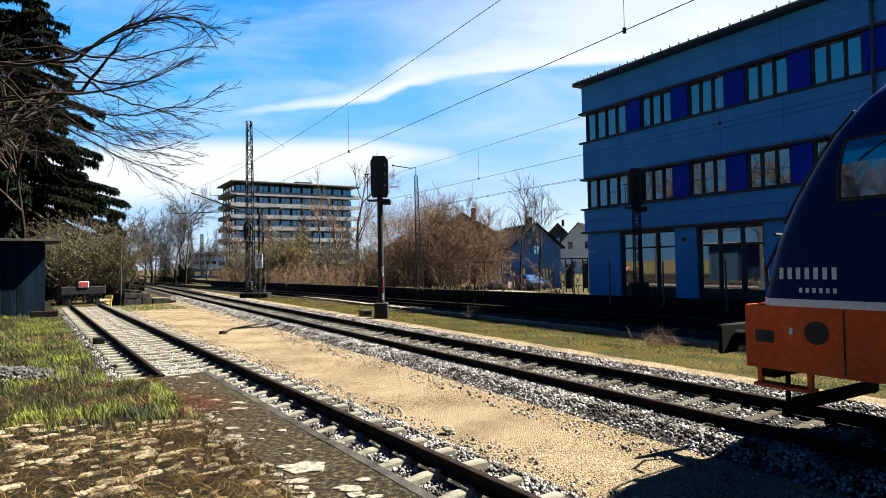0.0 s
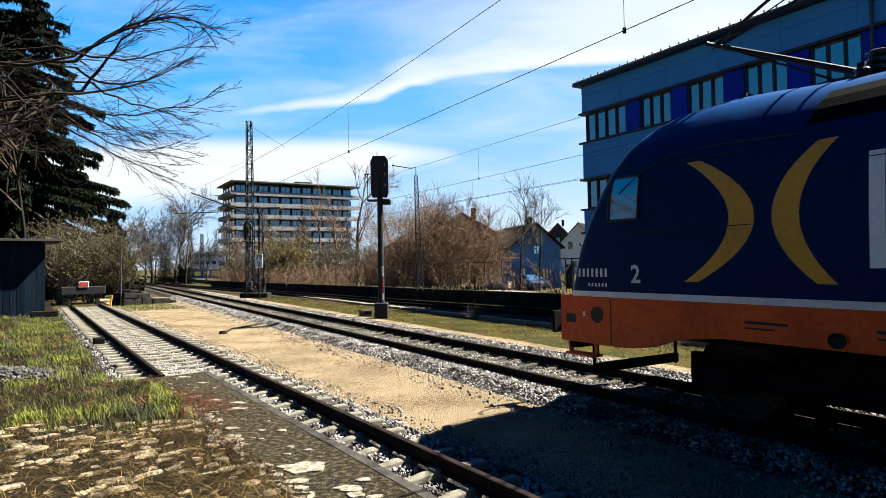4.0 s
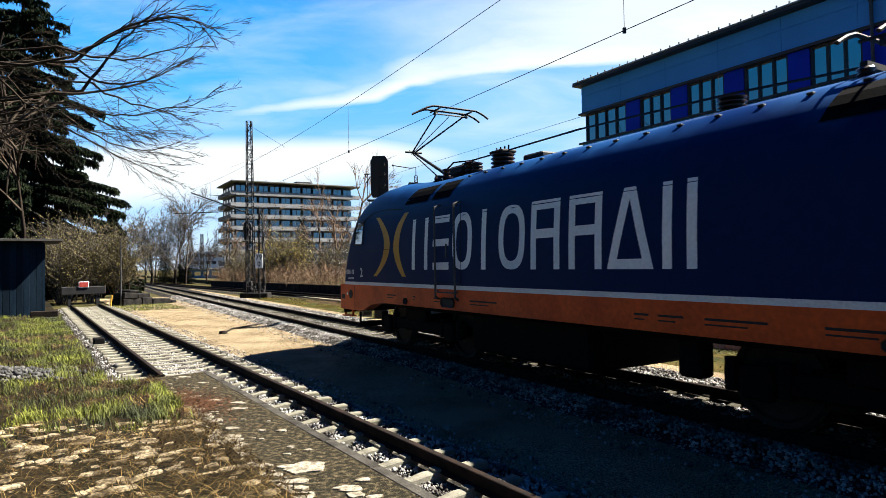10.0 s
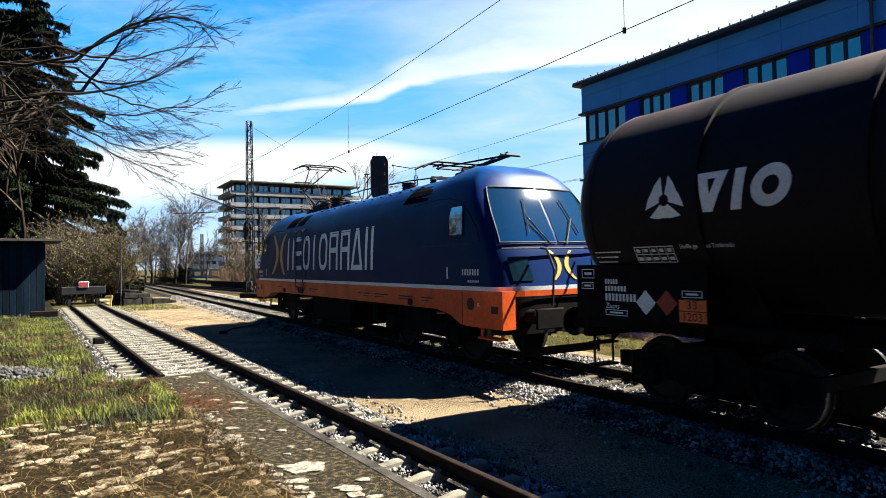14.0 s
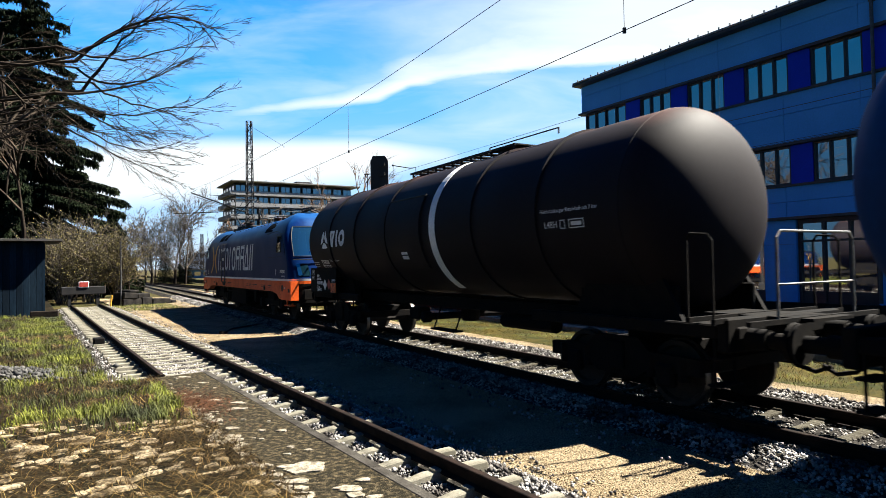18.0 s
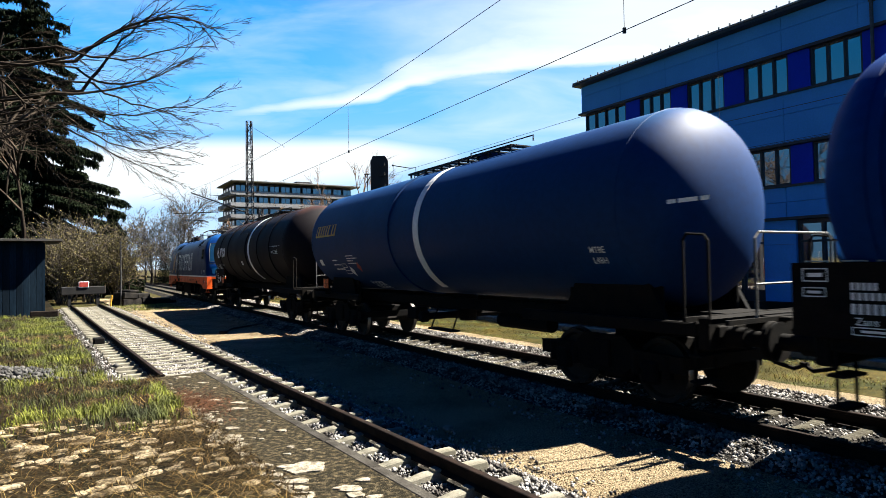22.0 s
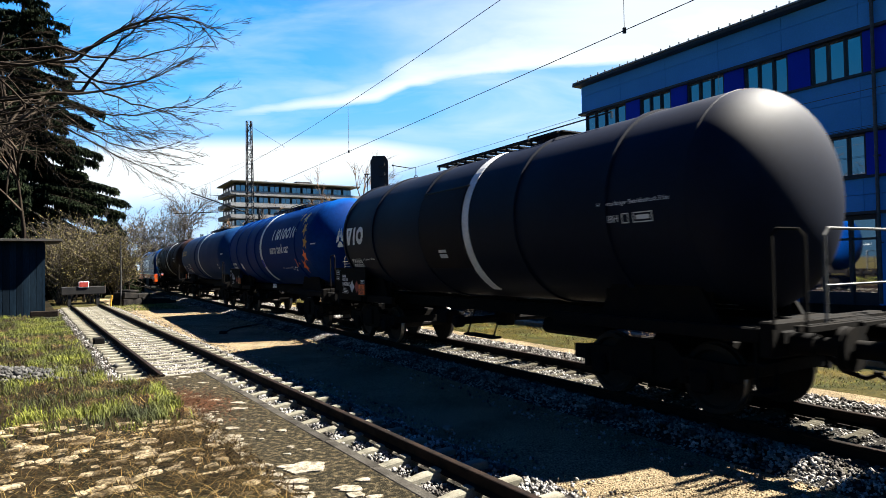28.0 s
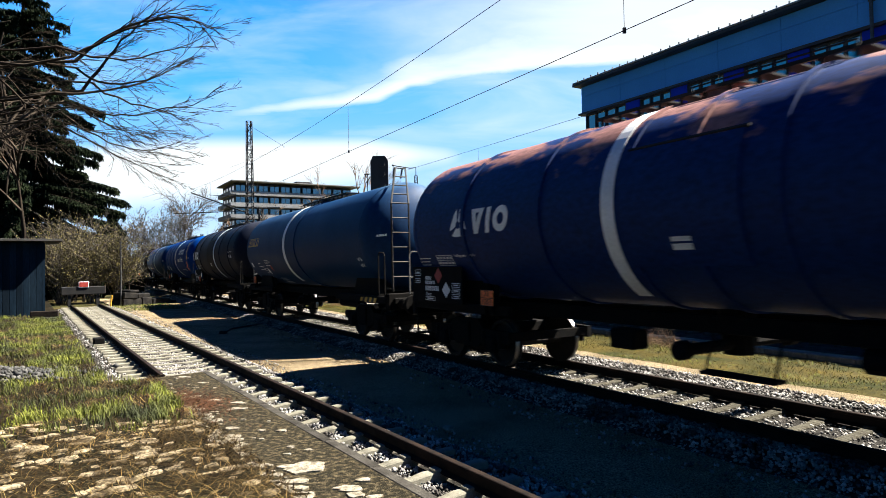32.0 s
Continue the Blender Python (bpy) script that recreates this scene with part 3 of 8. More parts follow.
# window ribbons
groups = [(0.06, 2.9, 4), (3.79, 5.62, 3), (6.51, 8.35, 3), (9.27, 11.1, 3), (11.95, 13.75, 3)] + [(14.9 + k * 2.76, 16.7 + k * 2.76, 3) for k in range(7)]
for z0, z1 in ((8.48, 9.96), (4.89, 6.38)):
    last = 0.0
    for gi, (u0, u1, n) in enumerate(groups):
        if u0 > last + 0.2:
            office_piece("blue_panel", last + 0.01, u0 - 0.01, z0, z1, 0.06, 0.40, PANELBLUE, "ultramarine wall panel")
        last = u1
        win = office_piece("window", u0, u1, z0 - 0.0, z0 + 0.06, 0.10, 0.36, FRAMEDARK, "dark-framed ribbon window")
        office_piece("frame_head", u0, u1, z1 - 0.06, z1, 0.10, 0.36, FRAMEDARK, parent=win)
        step = (u1 - u0) / n
        for k in range(n + 1):
            c = min(max(u0 + k * step, u0 + 0.03), u1 - 0.03)
            office_piece("mullion", c - 0.035, c + 0.035, z0 + 0.06, z1 - 0.06, 0.10, 0.36, FRAMEDARK, parent=win)
        for k in range(n):
            office_piece("pane", u0 + k * step + 0.035, u0 + (k + 1) * step - 0.035, z0 + 0.06, z1 - 0.06, 0.20, 0.22, WINGLASS, parent=win)
    office_piece("blue_panel", last + 0.01, OL, z0, z1, 0.06, 0.40, PANELBLUE, "ultramarine wall panel")
# ground floor
openings = [(2.25, 5.6, 3.5), (6.75, 9.9, 3.58), (11.2, 14.0, 3.58), (15.6, 19.0, 3.58), (20.5, 24.0, 3.58)]
last = 0.0
for u0, u1, top in openings:
    u = last
    while u < u0 - 0.05:
        e = min(u + 2.3, u0)
        for a, b in ((0.25, 2.55), (2.565, 3.50)):
            office_piece("cladding_panel", u, e - 0.012, a, b, 0.10, 0.44, FACADE)
        u += 2.3
    door = office_piece("glazed_front", u0, u1, 3.34, 3.5, 0.22, 0.44, FRAMEDARK, "tall dark-framed glazing")
    for k in range(4):
        c = u0 + (u1 - u0) * k / 3
        c = min(max(c, u0 + 0.05), u1 - 0.05)
        office_piece("mullion", c - 0.05, c + 0.05, 0.3, 3.34, 0.22, 0.44, FRAMEDARK, parent=door)
    for k in range(3):
        a, b = u0 + (u1 - u0) * k / 3 + 0.05, u0 + (u1 - u0) * (k + 1) / 3 - 0.05
        office_piece("transom", a, b, 2.62, 2.70, 0.24, 0.40, FRAMEDARK, parent=door)
        office_piece("pane", a, b, 0.75, 3.34, 0.32, 0.34, WINGLASS, parent=door)
        office_piece("kick_panel", a, b, 0.3, 0.75, 0.28, 0.38, FRAMEDARK, parent=door)
    last = u1
office_piece("cladding_panel", last, OL, 0.25, 3.5, 0.10, 0.44, FACADE)
bm = B()
rod(bm, (14.16, -0.12, 0.4), (14.16, -0.12, 11.5), 0.06, n=10)
for z in (2.5, 5.5, 8.4, 10.9):
    box(bm, (14.16, -0.07, z), (0.17, 0.16, 0.05))
part("downpipe", bm, GALV, office, "bright metal downpipe")
bm = B()
box(bm, (6.1, 0.06, 2.95), (0.16, 0.12, 0.16), bev=0.02)
part("wall_lamp", bm, FRAMEDARK, office)

# bollard poles before the office
bm = B()
rod(bm, (0, 0, 0), (0, 0, 1.95), 0.035, n=8)
lathe(bm, [(0, 0.10), (0.03, 0.10), (0.04, 0.05)], "z", (0, 0, 0), 10)
pole0 = part("shaft", bm, GALV)
pole = tagged(empty("marker_post"), "slim grey metal post along the street edge", "post", group="posts along the street")
pole0.parent = pole
spots = [(1.3, -2.2), (3.9, -2.4), (7.1, -2.6), (10.0, -2.6)]
for k, (u, w) in enumerate(spots):
    m = office.matrix_basis @ Matrix.Translation((u, w, 0.05))
    if k == 0:
        pole.matrix_basis = m
    else:
        copy_thing(pole, m)

# ---------------------------------------------------------------- far buildings
def house(label, at, turn_deg, wide, deep, eave, ridge, wall_mat, windows, name="house"):
    """A gabled house; its gable looks along -y before it is turned."""
    hs = tagged(empty(name, pose(*at, 0, 0, turn_deg)), label, "house")
    bm = B()
    prism(bm, [(-wide / 2, 0), (wide / 2, 0), (wide / 2, eave), (0, ridge), (-wide / 2, eave)], 0, deep, lambda u, q, d: (u, d, q))
    part("wall", bm, wall_mat, hs, "plain rendered wall")
    for sg in (1, -1):
        bm = B()
        sl = (ridge - eave) / (wide / 2)
        prism(bm, [(0, ridge + 0.22), (sg * (wide / 2 + 0.35), eave - 0.35 * sl + 0.22), (sg * (wide / 2 + 0.35), eave - 0.35 * sl + 0.05), (0, ridge + 0.04)], -0.35, deep + 0.35, lambda u, q, d: (u, d, q))
        part("roof", bm, ROOFTILE, hs, "dark tiled roof slope")
    for (u, z, w, h) in windows:
        bm = B()
        box(bm, (u, -0.02, z), (w, 0.06, h))
        win = part("window", bm, PLASTER, hs, "white-framed window")
        for sx in (-1, 1):
            bm = B()
            box(bm, (u + sx * w / 4, -0.055, z), (w / 2 - 0.1, 0.02, h - 0.14))
            part("pane", bm, WINGLASS, win)
    bm = B()
    box(bm, (wide * 0.15, deep * 0.4, ridge + 0.3), (0.6, 0.6, 1.6), bev=0.03)
    part("chimney", bm, ROOFTILE, hs)
    return hs


BLUEWALL = mat("blue_render", (0.085, 0.19, 0.33), (0.07, 0.16, 0.29), rough=0.9, scale=0.8, fine=20, bump=0.1)
BRIGHTWALL = mat("bright_white_render", (0.88, 0.88, 0.88), (0.84, 0.84, 0.84), rough=0.9, scale=1.0, fine=40, bump=0.1, grit=0.05)
house("white rendered gabled house with dark roof", (30.6, 140, -0.6), -24, 8.6, 9, 6.8, 11.3, BRIGHTWALL, [(-1.9, 6.3, 1.0, 1.7), (1.9, 6.3, 1.0, 1.7), (-1.2, 2.0, 1.2, 1.4), (1.2, 2.0, 1.0, 1.4)])
house("blue-grey gabled house with a dark tiled roof", (9.3, 62, -0.6), 13, 5.2, 10, 4.2, 6.4, BLUEWALL, [(0.0, 3.9, 0.55, 0.9), (-1.5, 1.5, 0.6, 1.2), (0.9, 1.5, 0.6, 1.1)])
house("dark gabled house behind the bushes", (2.5, 80, -0.6), 4, 13, 9, 5.2, 9.0, WALLCONC, [(-2, 3.0, 1, 1.2), (2, 3.0, 1, 1.2)])
house("grey gabled house farther off", (28.2, 152, -0.6), -14, 7.0, 9, 8.4, 12.0, WALLCONC, [(0, 8.0, 0.9, 1.2)])
house("low dark house behind the shrubs", (-4.5, 75, -0.6), 0, 10, 8, 3.2, 6.0, WALLCONC, [(-1.5, 1.6, 1, 1.2)])

APTWALL = mat("balcony_pale_concrete", (0.31, 0.31, 0.315), (0.22, 0.22, 0.225), rough=0.9, scale=0.4, fine=8, bump=0.1)
APTDARK = mat("recessed_dark_wall", (0.035, 0.035, 0.038), (0.025, 0.025, 0.028), rough=0.8, scale=0.5, fine=6, bump=0.05)
FLATGLASS = glass("flat_glass", (0.02, 0.03, 0.05), 0.05, 1.9)
APTROOF = mat("pale_roof_edge", (0.175, 0.175, 0.166), (0.14, 0.14, 0.136), rough=0.9, scale=0.5, fine=8, bump=0.05)
# x along the front from its near corner, y back into the block
apt = tagged(empty("apartment_block", pose(-50.3, 150.0, 0, 0, 0, 32)), "eight-storey apartment block with pale balcony bands", "apartment building")
AW, AD, FLR = 31.4, 14.0, 2.85
bm = B()
box(bm, (AW / 2, AD / 2 + 0.8, 11.4), (AW - 1.0, AD - 1.6, 22.8))
part("wall", bm, APTDARK, apt, "dark recessed walls")
bm = B()
box(bm, (AW / 2 + 0.3, AD / 2, 23.1), (AW + 2.2, AD + 2.4, 0.30), bev=0.04)
part("roof", bm, APTROOF, apt, "flat projecting roof with a pale edge")
bm = B()
box(bm, (AW * 0.62, AD * 0.5, 23.9), (4.2, 3.6, 1.3), bev=0.05)
part("roof_house", bm, APTDARK, apt, "low lift housing")
for x in (AW * 0.3, AW * 0.45, AW * 0.8):
    bm = B()
    rod(bm, (x, AD * 0.4, 23.2), (x, AD * 0.4, 24.6), 0.09, n=6)
    part("vent_pipe", bm, APTDARK, apt)
for k in range(8):
    z = 20.3 - k * FLR
    # a slab with a parapet along the front, in four lengths, and one round each end
    for j in range(4):
        u0, u1 = j * (AW - 0.4) / 4 + 0.25, (j + 1) * (AW - 0.4) / 4 + 0.20
        bm = B()
        box(bm, ((u0 + u1) / 2, -0.55, z), (u1 - u0, 0.12, 0.82))
        box(bm, ((u0 + u1) / 2, 0.15, z - 0.50), (u1 - u0, 1.5, 0.16))
        bal = part("balcony", bm, APTWALL, apt, "pale concrete balcony parapet")
        bm = B()
        rod(bm, (u0, -0.55, z + 0.52), (u1, -0.55, z + 0.52), 0.035, n=5)
        part("rail", bm, GALV, bal)
    bm = B()
    box(bm, (-0.9, AD / 2 - 0.4, z), (0.14, AD - 1.2, 0.82))
    box(bm, (-0.35, AD / 2 - 0.4, z - 0.50), (1.2, AD - 1.2, 0.16))
    box(bm, (-0.35, -0.55, z), (1.1, 0.12, 0.82))
    part("end_balcony", bm, APTWALL, apt, "pale balcony round the end of the block")
    bm = B()
    box(bm, (AW + 0.75, 0.3, z), (1.7, 1.7, 0.82))
    part("end_balcony", bm, APTWALL, apt, "pale balcony round the end of the block")
    for j in range(11):
        u = 1.7 + j * 2.8
        bm = B()
        box(bm, (u, 0.78, z + 1.12), (2.3, 0.10, 1.75))
        win = part("window", bm, APTROOF, apt, "pale-framed balcony window")
        for sx in (-0.56, 0.56):
            bm = B()
            box(bm, (u + sx, 0.71, z + 1.12), (0.98, 0.05, 1.58))
            part("pane", bm, FLATGLASS, win)
    for j in range(4):
        bm = B()
        box(bm, (0.47, 2.6 + j * 3.0, z + 1.12), (0.10, 1.9, 1.6))
        win = part("window", bm, APTROOF, apt, "pale-framed balcony window")
        bm = B()
        box(bm, (0.40, 2.6 + j * 3.0, z + 1.12), (0.05, 1.7, 1.45))
        part("pane", bm, FLATGLASS, win)

hall = tagged(empty("low_shelter", pose(-48, 128, -0.2, 0, 0, 6)), "low blue shelter with a bright flat roof", "shelter")
bm = B()
box(bm, (0, 5, 0.95), (11, 9, 1.9))
part("wall", bm, BLUEWALL, hall)
bm = B()
box(bm, (0, 5, 2.05), (11.8, 9.8, 0.30), bev=0.03)
part("roof", bm, PLASTER, hall, "bright flat roof")
for j in range(6):
    bm = B()
    box(bm, (-4.4 + j * 1.76, 0.46, 1.2), (1.2, 0.08, 0.8))
    part("window", bm, WINGLASS, hall)
PALEBLUE = mat("pale_blue_render", (0.55, 0.64, 0.78), (0.48, 0.57, 0.70), rough=0.9, scale=0.5, fine=10, bump=0.05, grit=0.06)
far = tagged(empty("far_office", pose(-90, 235, -0.3, 0, 0, 5)), "distant blue and white four-storey block", "office building")
bm = B()
box(bm, (0, 6, 4.3), (14, 12, 8.6))
part("wall", bm, PALEBLUE, far)
for k in range(3):
    for j in range(6):
        bm = B()
        box(bm, (-5.6 + j * 2.24, -0.05, 1.8 + k * 2.7), (1.4, 0.12, 1.2))
        part("window", bm, FRAMEDARK, far)
# ---------------------------------------------------------------- masts, signals and wires
def lattice(bm, base, top, w0, w1, bays, r=0.03, leg=0.035):
    """A four-legged lattice mast."""
    base, top = Vector(base), Vector(top)
    for i in range(bays):
        p, q = base.lerp(top, i / bays), base.lerp(top, (i + 1) / bays)
        a, b = w0 + (w1 - w0) * i / bays, w0 + (w1 - w0) * (i + 1) / bays
        cs = ((1, 1), (1, -1), (-1, -1), (-1, 1))
        for k in range(4):
            c, d = cs[k], cs[(k + 1) % 4]
            lo = p + Vector((c[0] * a, c[1] * a, 0))
            hi = q + Vector((c[0] * b, c[1] * b, 0))
            rod(bm, lo, hi, leg, n=4, caps=False)
            far_hi = q + Vector((d[0] * b, d[1] * b, 0))
            far_lo = p + Vector((d[0] * a, d[1] * a, 0))
            rod(bm, lo if i % 2 else far_lo, far_hi if i % 2 else hi, r * 0.6, n=4, caps=False)
            rod(bm, hi, far_hi, r * 0.6, n=4, caps=False)


mb = main_pt(50.3, 3.1, -0.25)
mast = tagged(empty("catenary_mast", Matrix.Translation(mb)), "tall dark lattice catenary mast on a concrete footing", "catenary mast")
bm = B()
box(bm, (0, 0, 0.22), (2.0, 1.1, 0.5), bev=0.05)
part("footing", bm, DARKCONC, mast, "dark concrete footing")
bm = B()
lattice(bm, (-0.35, 0, 0.4), (-0.35, 0, 12.9), 0.27, 0.16, 24, 0.035, 0.04)
part("lattice", bm, DARKSTEEL, mast)
bm = B()
lattice(bm, (0.45, 0, 0.4), (0.42, 0, 6.6), 0.20, 0.12, 12, 0.03, 0.035)
part("second_leg", bm, DARKSTEEL, mast)
bm = B()
pipe(bm, [(-0.4, -0.1, 6.2), (-4.3, -0.8, 7.7)], 0.045)
pipe(bm, [(-0.4, -0.1, 7.4), (-4.6, -0.8, 7.6), (-0.4, -0.1, 6.2)], 0.035)
pipe(bm, [(-0.4, -0.1, 6.4), (-5.5, -1.0, 6.2)], 0.03)
part("cantilever", bm, DARKSTEEL, mast, "thin cantilever arm")
bm = B()
rod(bm, (0.5, 0, 6.5), (1.7, -0.3, 6.6), 0.03)
box(bm, (1.45, -0.25, 6.55), (1.0, 0.22, 0.12), bev=0.03)
part("lamp_arm", bm, GALV, mast)

sgn = tagged(empty("kilometre_sign", Matrix.Translation(main_pt(47.2, 2.6, -0.25))), "white kilometre board on a post", "sign")
bm = B()
rod(bm, (0, 0, 0), (0, 0, 3.3), 0.04, n=8)
part("post", bm, DARKSTEEL, sgn)
bm = B()
box(bm, (0, -0.06, 2.72), (0.52, 0.04, 0.98), bev=0.012)
board = part("board", bm, WHITE, sgn, "white board with black figures")
word("figures", "79", 0.5, lambda u, w: (u, -0.086, 2.96 + w), BLACK, board, 0.9)
word("figures", "0", 0.5, lambda u, w: (u, -0.086, 2.50 + w), BLACK, board, 0.9)


def signal(label, at, height, lattice_mast, scale=1.0):
    sg = tagged(empty("railway_signal", Matrix.Translation(at)), label, "railway signal")
    bm = B()
    if lattice_mast:
        lattice(bm, (0, 0, 0.1), (0, 0, height - 1.4), 0.16, 0.14, 14, 0.03, 0.03)
        part("mast", bm, DARKSTEEL, sg, "dark lattice mast")
        bm = B()
        box(bm, (0, 0, 0.45), (0.8, 0.6, 0.95), bev=0.03)
        part("cabinet", bm, DARKSTEEL, sg)
    else:
        lathe(bm, [(0, 0.20), (0.5, 0.20), (0.55, 0.13), (height - 1.2, 0.11)], "z", (0, 0, 0), 12)
        part("mast", bm, DARKSTEEL, sg, "round dark mast", smooth=40)
        bm = B()
        box(bm, (0, 0, 0.35), (0.55, 0.5, 0.75), bev=0.04)
        part("base_box", bm, DARKSTEEL, sg)
        bm = B()
        for z0, z1 in ((1.80, 2.20), (0.85, 1.10)):
            box(bm, (0.075, -0.125, (z0 + z1) / 2), (0.06, 0.02, z1 - z0))
        plate = part("mast_plate", bm, WHITE, sg, "white bands of the mast plate")
        bm = B()
        box(bm, (0.075, -0.125, 1.45), (0.06, 0.02, 0.58))
        part("red_band", bm, RED, plate)
    hz = height - 0.85
    bm = B()
    prism(bm, [(-0.30, -0.85), (0.30, -0.85), (0.36, -0.65), (0.36, 0.65), (0.24, 0.85), (-0.24, 0.85), (-0.36, 0.65), (-0.36, -0.65)], -0.10, 0.12, lambda u, w, d: (u, d, hz + w))
    head = part("signal_head", bm, BLACK, sg, "black signal head seen against the sky")
    for z in (0.5, 0.1, -0.35):
        bm = B()
        lathe(bm, [(-0.28, 0.13), (-0.1, 0.13)], "y", (0.12, 0, hz + z), 12)
        part("hood", bm, BLACK, head)
    bm = B()
    box(bm, (0.2, 0, hz - 1.05), (0.5, 0.35, 0.22), bev=0.03)
    box(bm, (-0.05, 0, hz - 0.98), (0.9, 0.5, 0.05))
    rod(bm, (-0.62, 0, hz + 0.1), (0, 0, hz + 0.15), 0.02)
    rod(bm, (-0.5, 0, hz - 0.98), (-0.5, 0, hz + 0.1), 0.015)
    part("work_basket", bm, DARKSTEEL, sg, "small maintenance platform")
    return sg


signal("black light signal on a round mast in the turf", main_pt(28.0, 2.75, -0.22), 6.75, False)
signal("dark signal on a lattice mast before the office", Vector((8.98, 28.7, 0.1)), 6.2, True)
sp = main_pt(66, 6.2, -0.2)
signal("small far signal beside the merging tracks", sp, 6.6, True)

cab = tagged(empty("signal_cabinet", Matrix.Translation(main_pt(29.3, 2.6, -0.22)) @ Matrix.Rotation(radians(ANG_M), 4, "Z")), "low dark cable box in the turf", "cable box")
bm = B()
box(bm, (0, 0, 0.14), (0.5, 0.4, 0.34), bev=0.03)
part("box", bm, DARKSTEEL, cab)
bm = B()
box(bm, (0, 0, 0.33), (0.56, 0.46, 0.05), bev=0.01)
part("lid", bm, DARKSTEEL, cab)

lm = tagged(empty("lattice_lamp_mast", Matrix.Translation(Vector((-1.7, 41, 0.3)))), "slim lattice mast with a short arm", "mast")
bm = B()
lattice(bm, (0.15, 0, 0), (0, 0, 7.6), 0.20, 0.09, 18, 0.025, 0.026)
part("lattice", bm, DARKSTEEL, lm)
bm = B()
pipe(bm, [(0, 0, 7.6), (0, 0, 8.15), (-0.4, 0, 8.12), (-1.5, -0.1, 8.3)], 0.03)
lathe(bm, [(0, 0.05), (0.06, 0.07), (0.1, 0.03)], "x", (-1.56, -0.1, 8.31), 8)
part("arm", bm, DARKSTEEL, lm)

for x, y, h in ((-52.8, 130, 11.4), (-50.8, 131, 9.6)):
    fm = tagged(empty("far_catenary_mast", Matrix.Translation((x, y, -0.3))), "distant grey lattice catenary mast", "catenary mast")
    bm = B()
    lattice(bm, (0, 0, 0), (0, 0, h), 0.34, 0.20, 14, 0.05, 0.055)
    part("lattice", bm, DARKSTEEL, fm)
    bm = B()
    pipe(bm, [(0, 0, h * 0.62), (-3.2, -0.4, h * 0.72), (0, 0, h * 0.80)], 0.05, 5)
    part("cantilever", bm, DARKSTEEL, fm)

# overhead line: contact wire, messenger wire and droppers
def line_span(label, line, s0, s1, posts, low, high, sag, r=0.009):
    ol = tagged(empty("overhead_line"), label, "overhead line")
    bm = B()
    pipe(bm, [line(s, 0, low) for s in np.linspace(s0, s1, 9)], r, 5)
    part("contact_wire", bm, WIRE, ol)
    bm = B()
    pipe(bm, [line(s, 0, high - sag * (1 - (s / 30 % 2 - 1) ** 2)) for s in np.linspace(s0, s1, 61)], r, 5)
    part("messenger_wire", bm, WIRE, ol)
    for s in posts:
        bm = B()
        zt = high - sag * (1 - (s / 30 % 2 - 1) ** 2)
        rod(bm, line(s, 0, low), line(s, 0.0, zt), r * 0.7, n=4)
        part("dropper", bm, WIRE, ol)
        bm = B()
        box(bm, line(s, 0, low), (0.05, 0.05, 0.09))
        part("clamp", bm, DARKSTEEL, ol)
    return ol


line_span("contact and messenger wires over the main track", main_pt, -30, 90, (0.0, 12.1, 24.5, 37, 50), 5.93, 8.58, 1.03, 0.008)
line_span("contact and messenger wires over the second track", lambda s, a, z: main_pt(s, 8.0 + a, z), -30, 90, (4, 16, 28.5, 41, 54), 5.95, 7.45, 0.1, 0.008)
line_span("thin wires over a farther track", lambda s, a, z: main_pt(s, 13.0 + a, z), -30, 90, (20, 35, 50), 6.0, 6.05, 0.0, 0.008)
bm = B()
pipe(bm, [Vector(mb) + Vector((-0.3, 0, 12.6)), Vector(mb) + Vector((2.6, -1.5, 10.7)), main_pt(44, 0.1, 8.2)], 0.012, 5)
tagged(part("stay_wire", bm, WIRE), "thin stay wire from the lattice mast", "wire")

# ---------------------------------------------------------------- buffer stop, shed, blocks
bs = tagged(empty("buffer_stop", Matrix.Translation(side_pt(45.4, -0.1, -0.18)) @ Matrix.Rotation(radians(ANG_S), 4, "Z")), "dark steel buffer stop with a small red board", "buffer stop")
bm = B()
box(bm, (0, 0, 1.02), (0.3, 2.35, 0.48), bev=0.03)
part("beam", bm, DARKSTEEL, bs, "heavy dark cross beam")
for y in (0.75, -0.75):
    bm = B()
    box(bm, (0, y, 0.45), (0.16, 0.16, 0.75))
    pipe(bm, [(0.1, y, 0.95), (1.5, y, 0.1)], 0.06)
    part("strut", bm, DARKSTEEL, bs)
bm = B()
box(bm, (-0.17, 0.0, 1.38), (0.03, 0.54, 0.36), bev=0.01)
sb = part("board", bm, WHITE, bs, "white-edged board")
bm = B()
box(bm, (-0.19, 0.0, 1.38), (0.02, 0.46, 0.29))
part("red_field", bm, RED, sb)

shed = tagged(empty("wooden_shed", Matrix.Translation((-17.7, 27.5, -0.15)) @ Matrix.Rotation(radians(ANG_S), 4, "Z")), "dark wooden shed with a flat pale-edged roof", "shed")
bm = B()
box(bm, (1.5, 2.1, 1.72), (2.9, 4.0, 3.5))
part("core", bm, SHEDWOOD, shed)
for k in range(17):
    bm = B()
    box(bm, (-0.02, 0.13 + k * 0.245, 1.72), (0.05, 0.235, 3.5), bev=0.008)
    part("board", bm, SHEDWOOD, shed)
for k in range(12):
    bm = B()
    box(bm, (0.13 + k * 0.245, 0.02, 1.72), (0.235, 0.05, 3.5), bev=0.008)
    part("board", bm, SHEDWOOD, shed)
bm = B()
box(bm, (1.4, 2.0, 3.56), (3.9, 5.4, 0.10), bev=0.01)
part("roof", bm, WALLCONC, shed, "flat roofing felt with a pale edge")
bm = B()
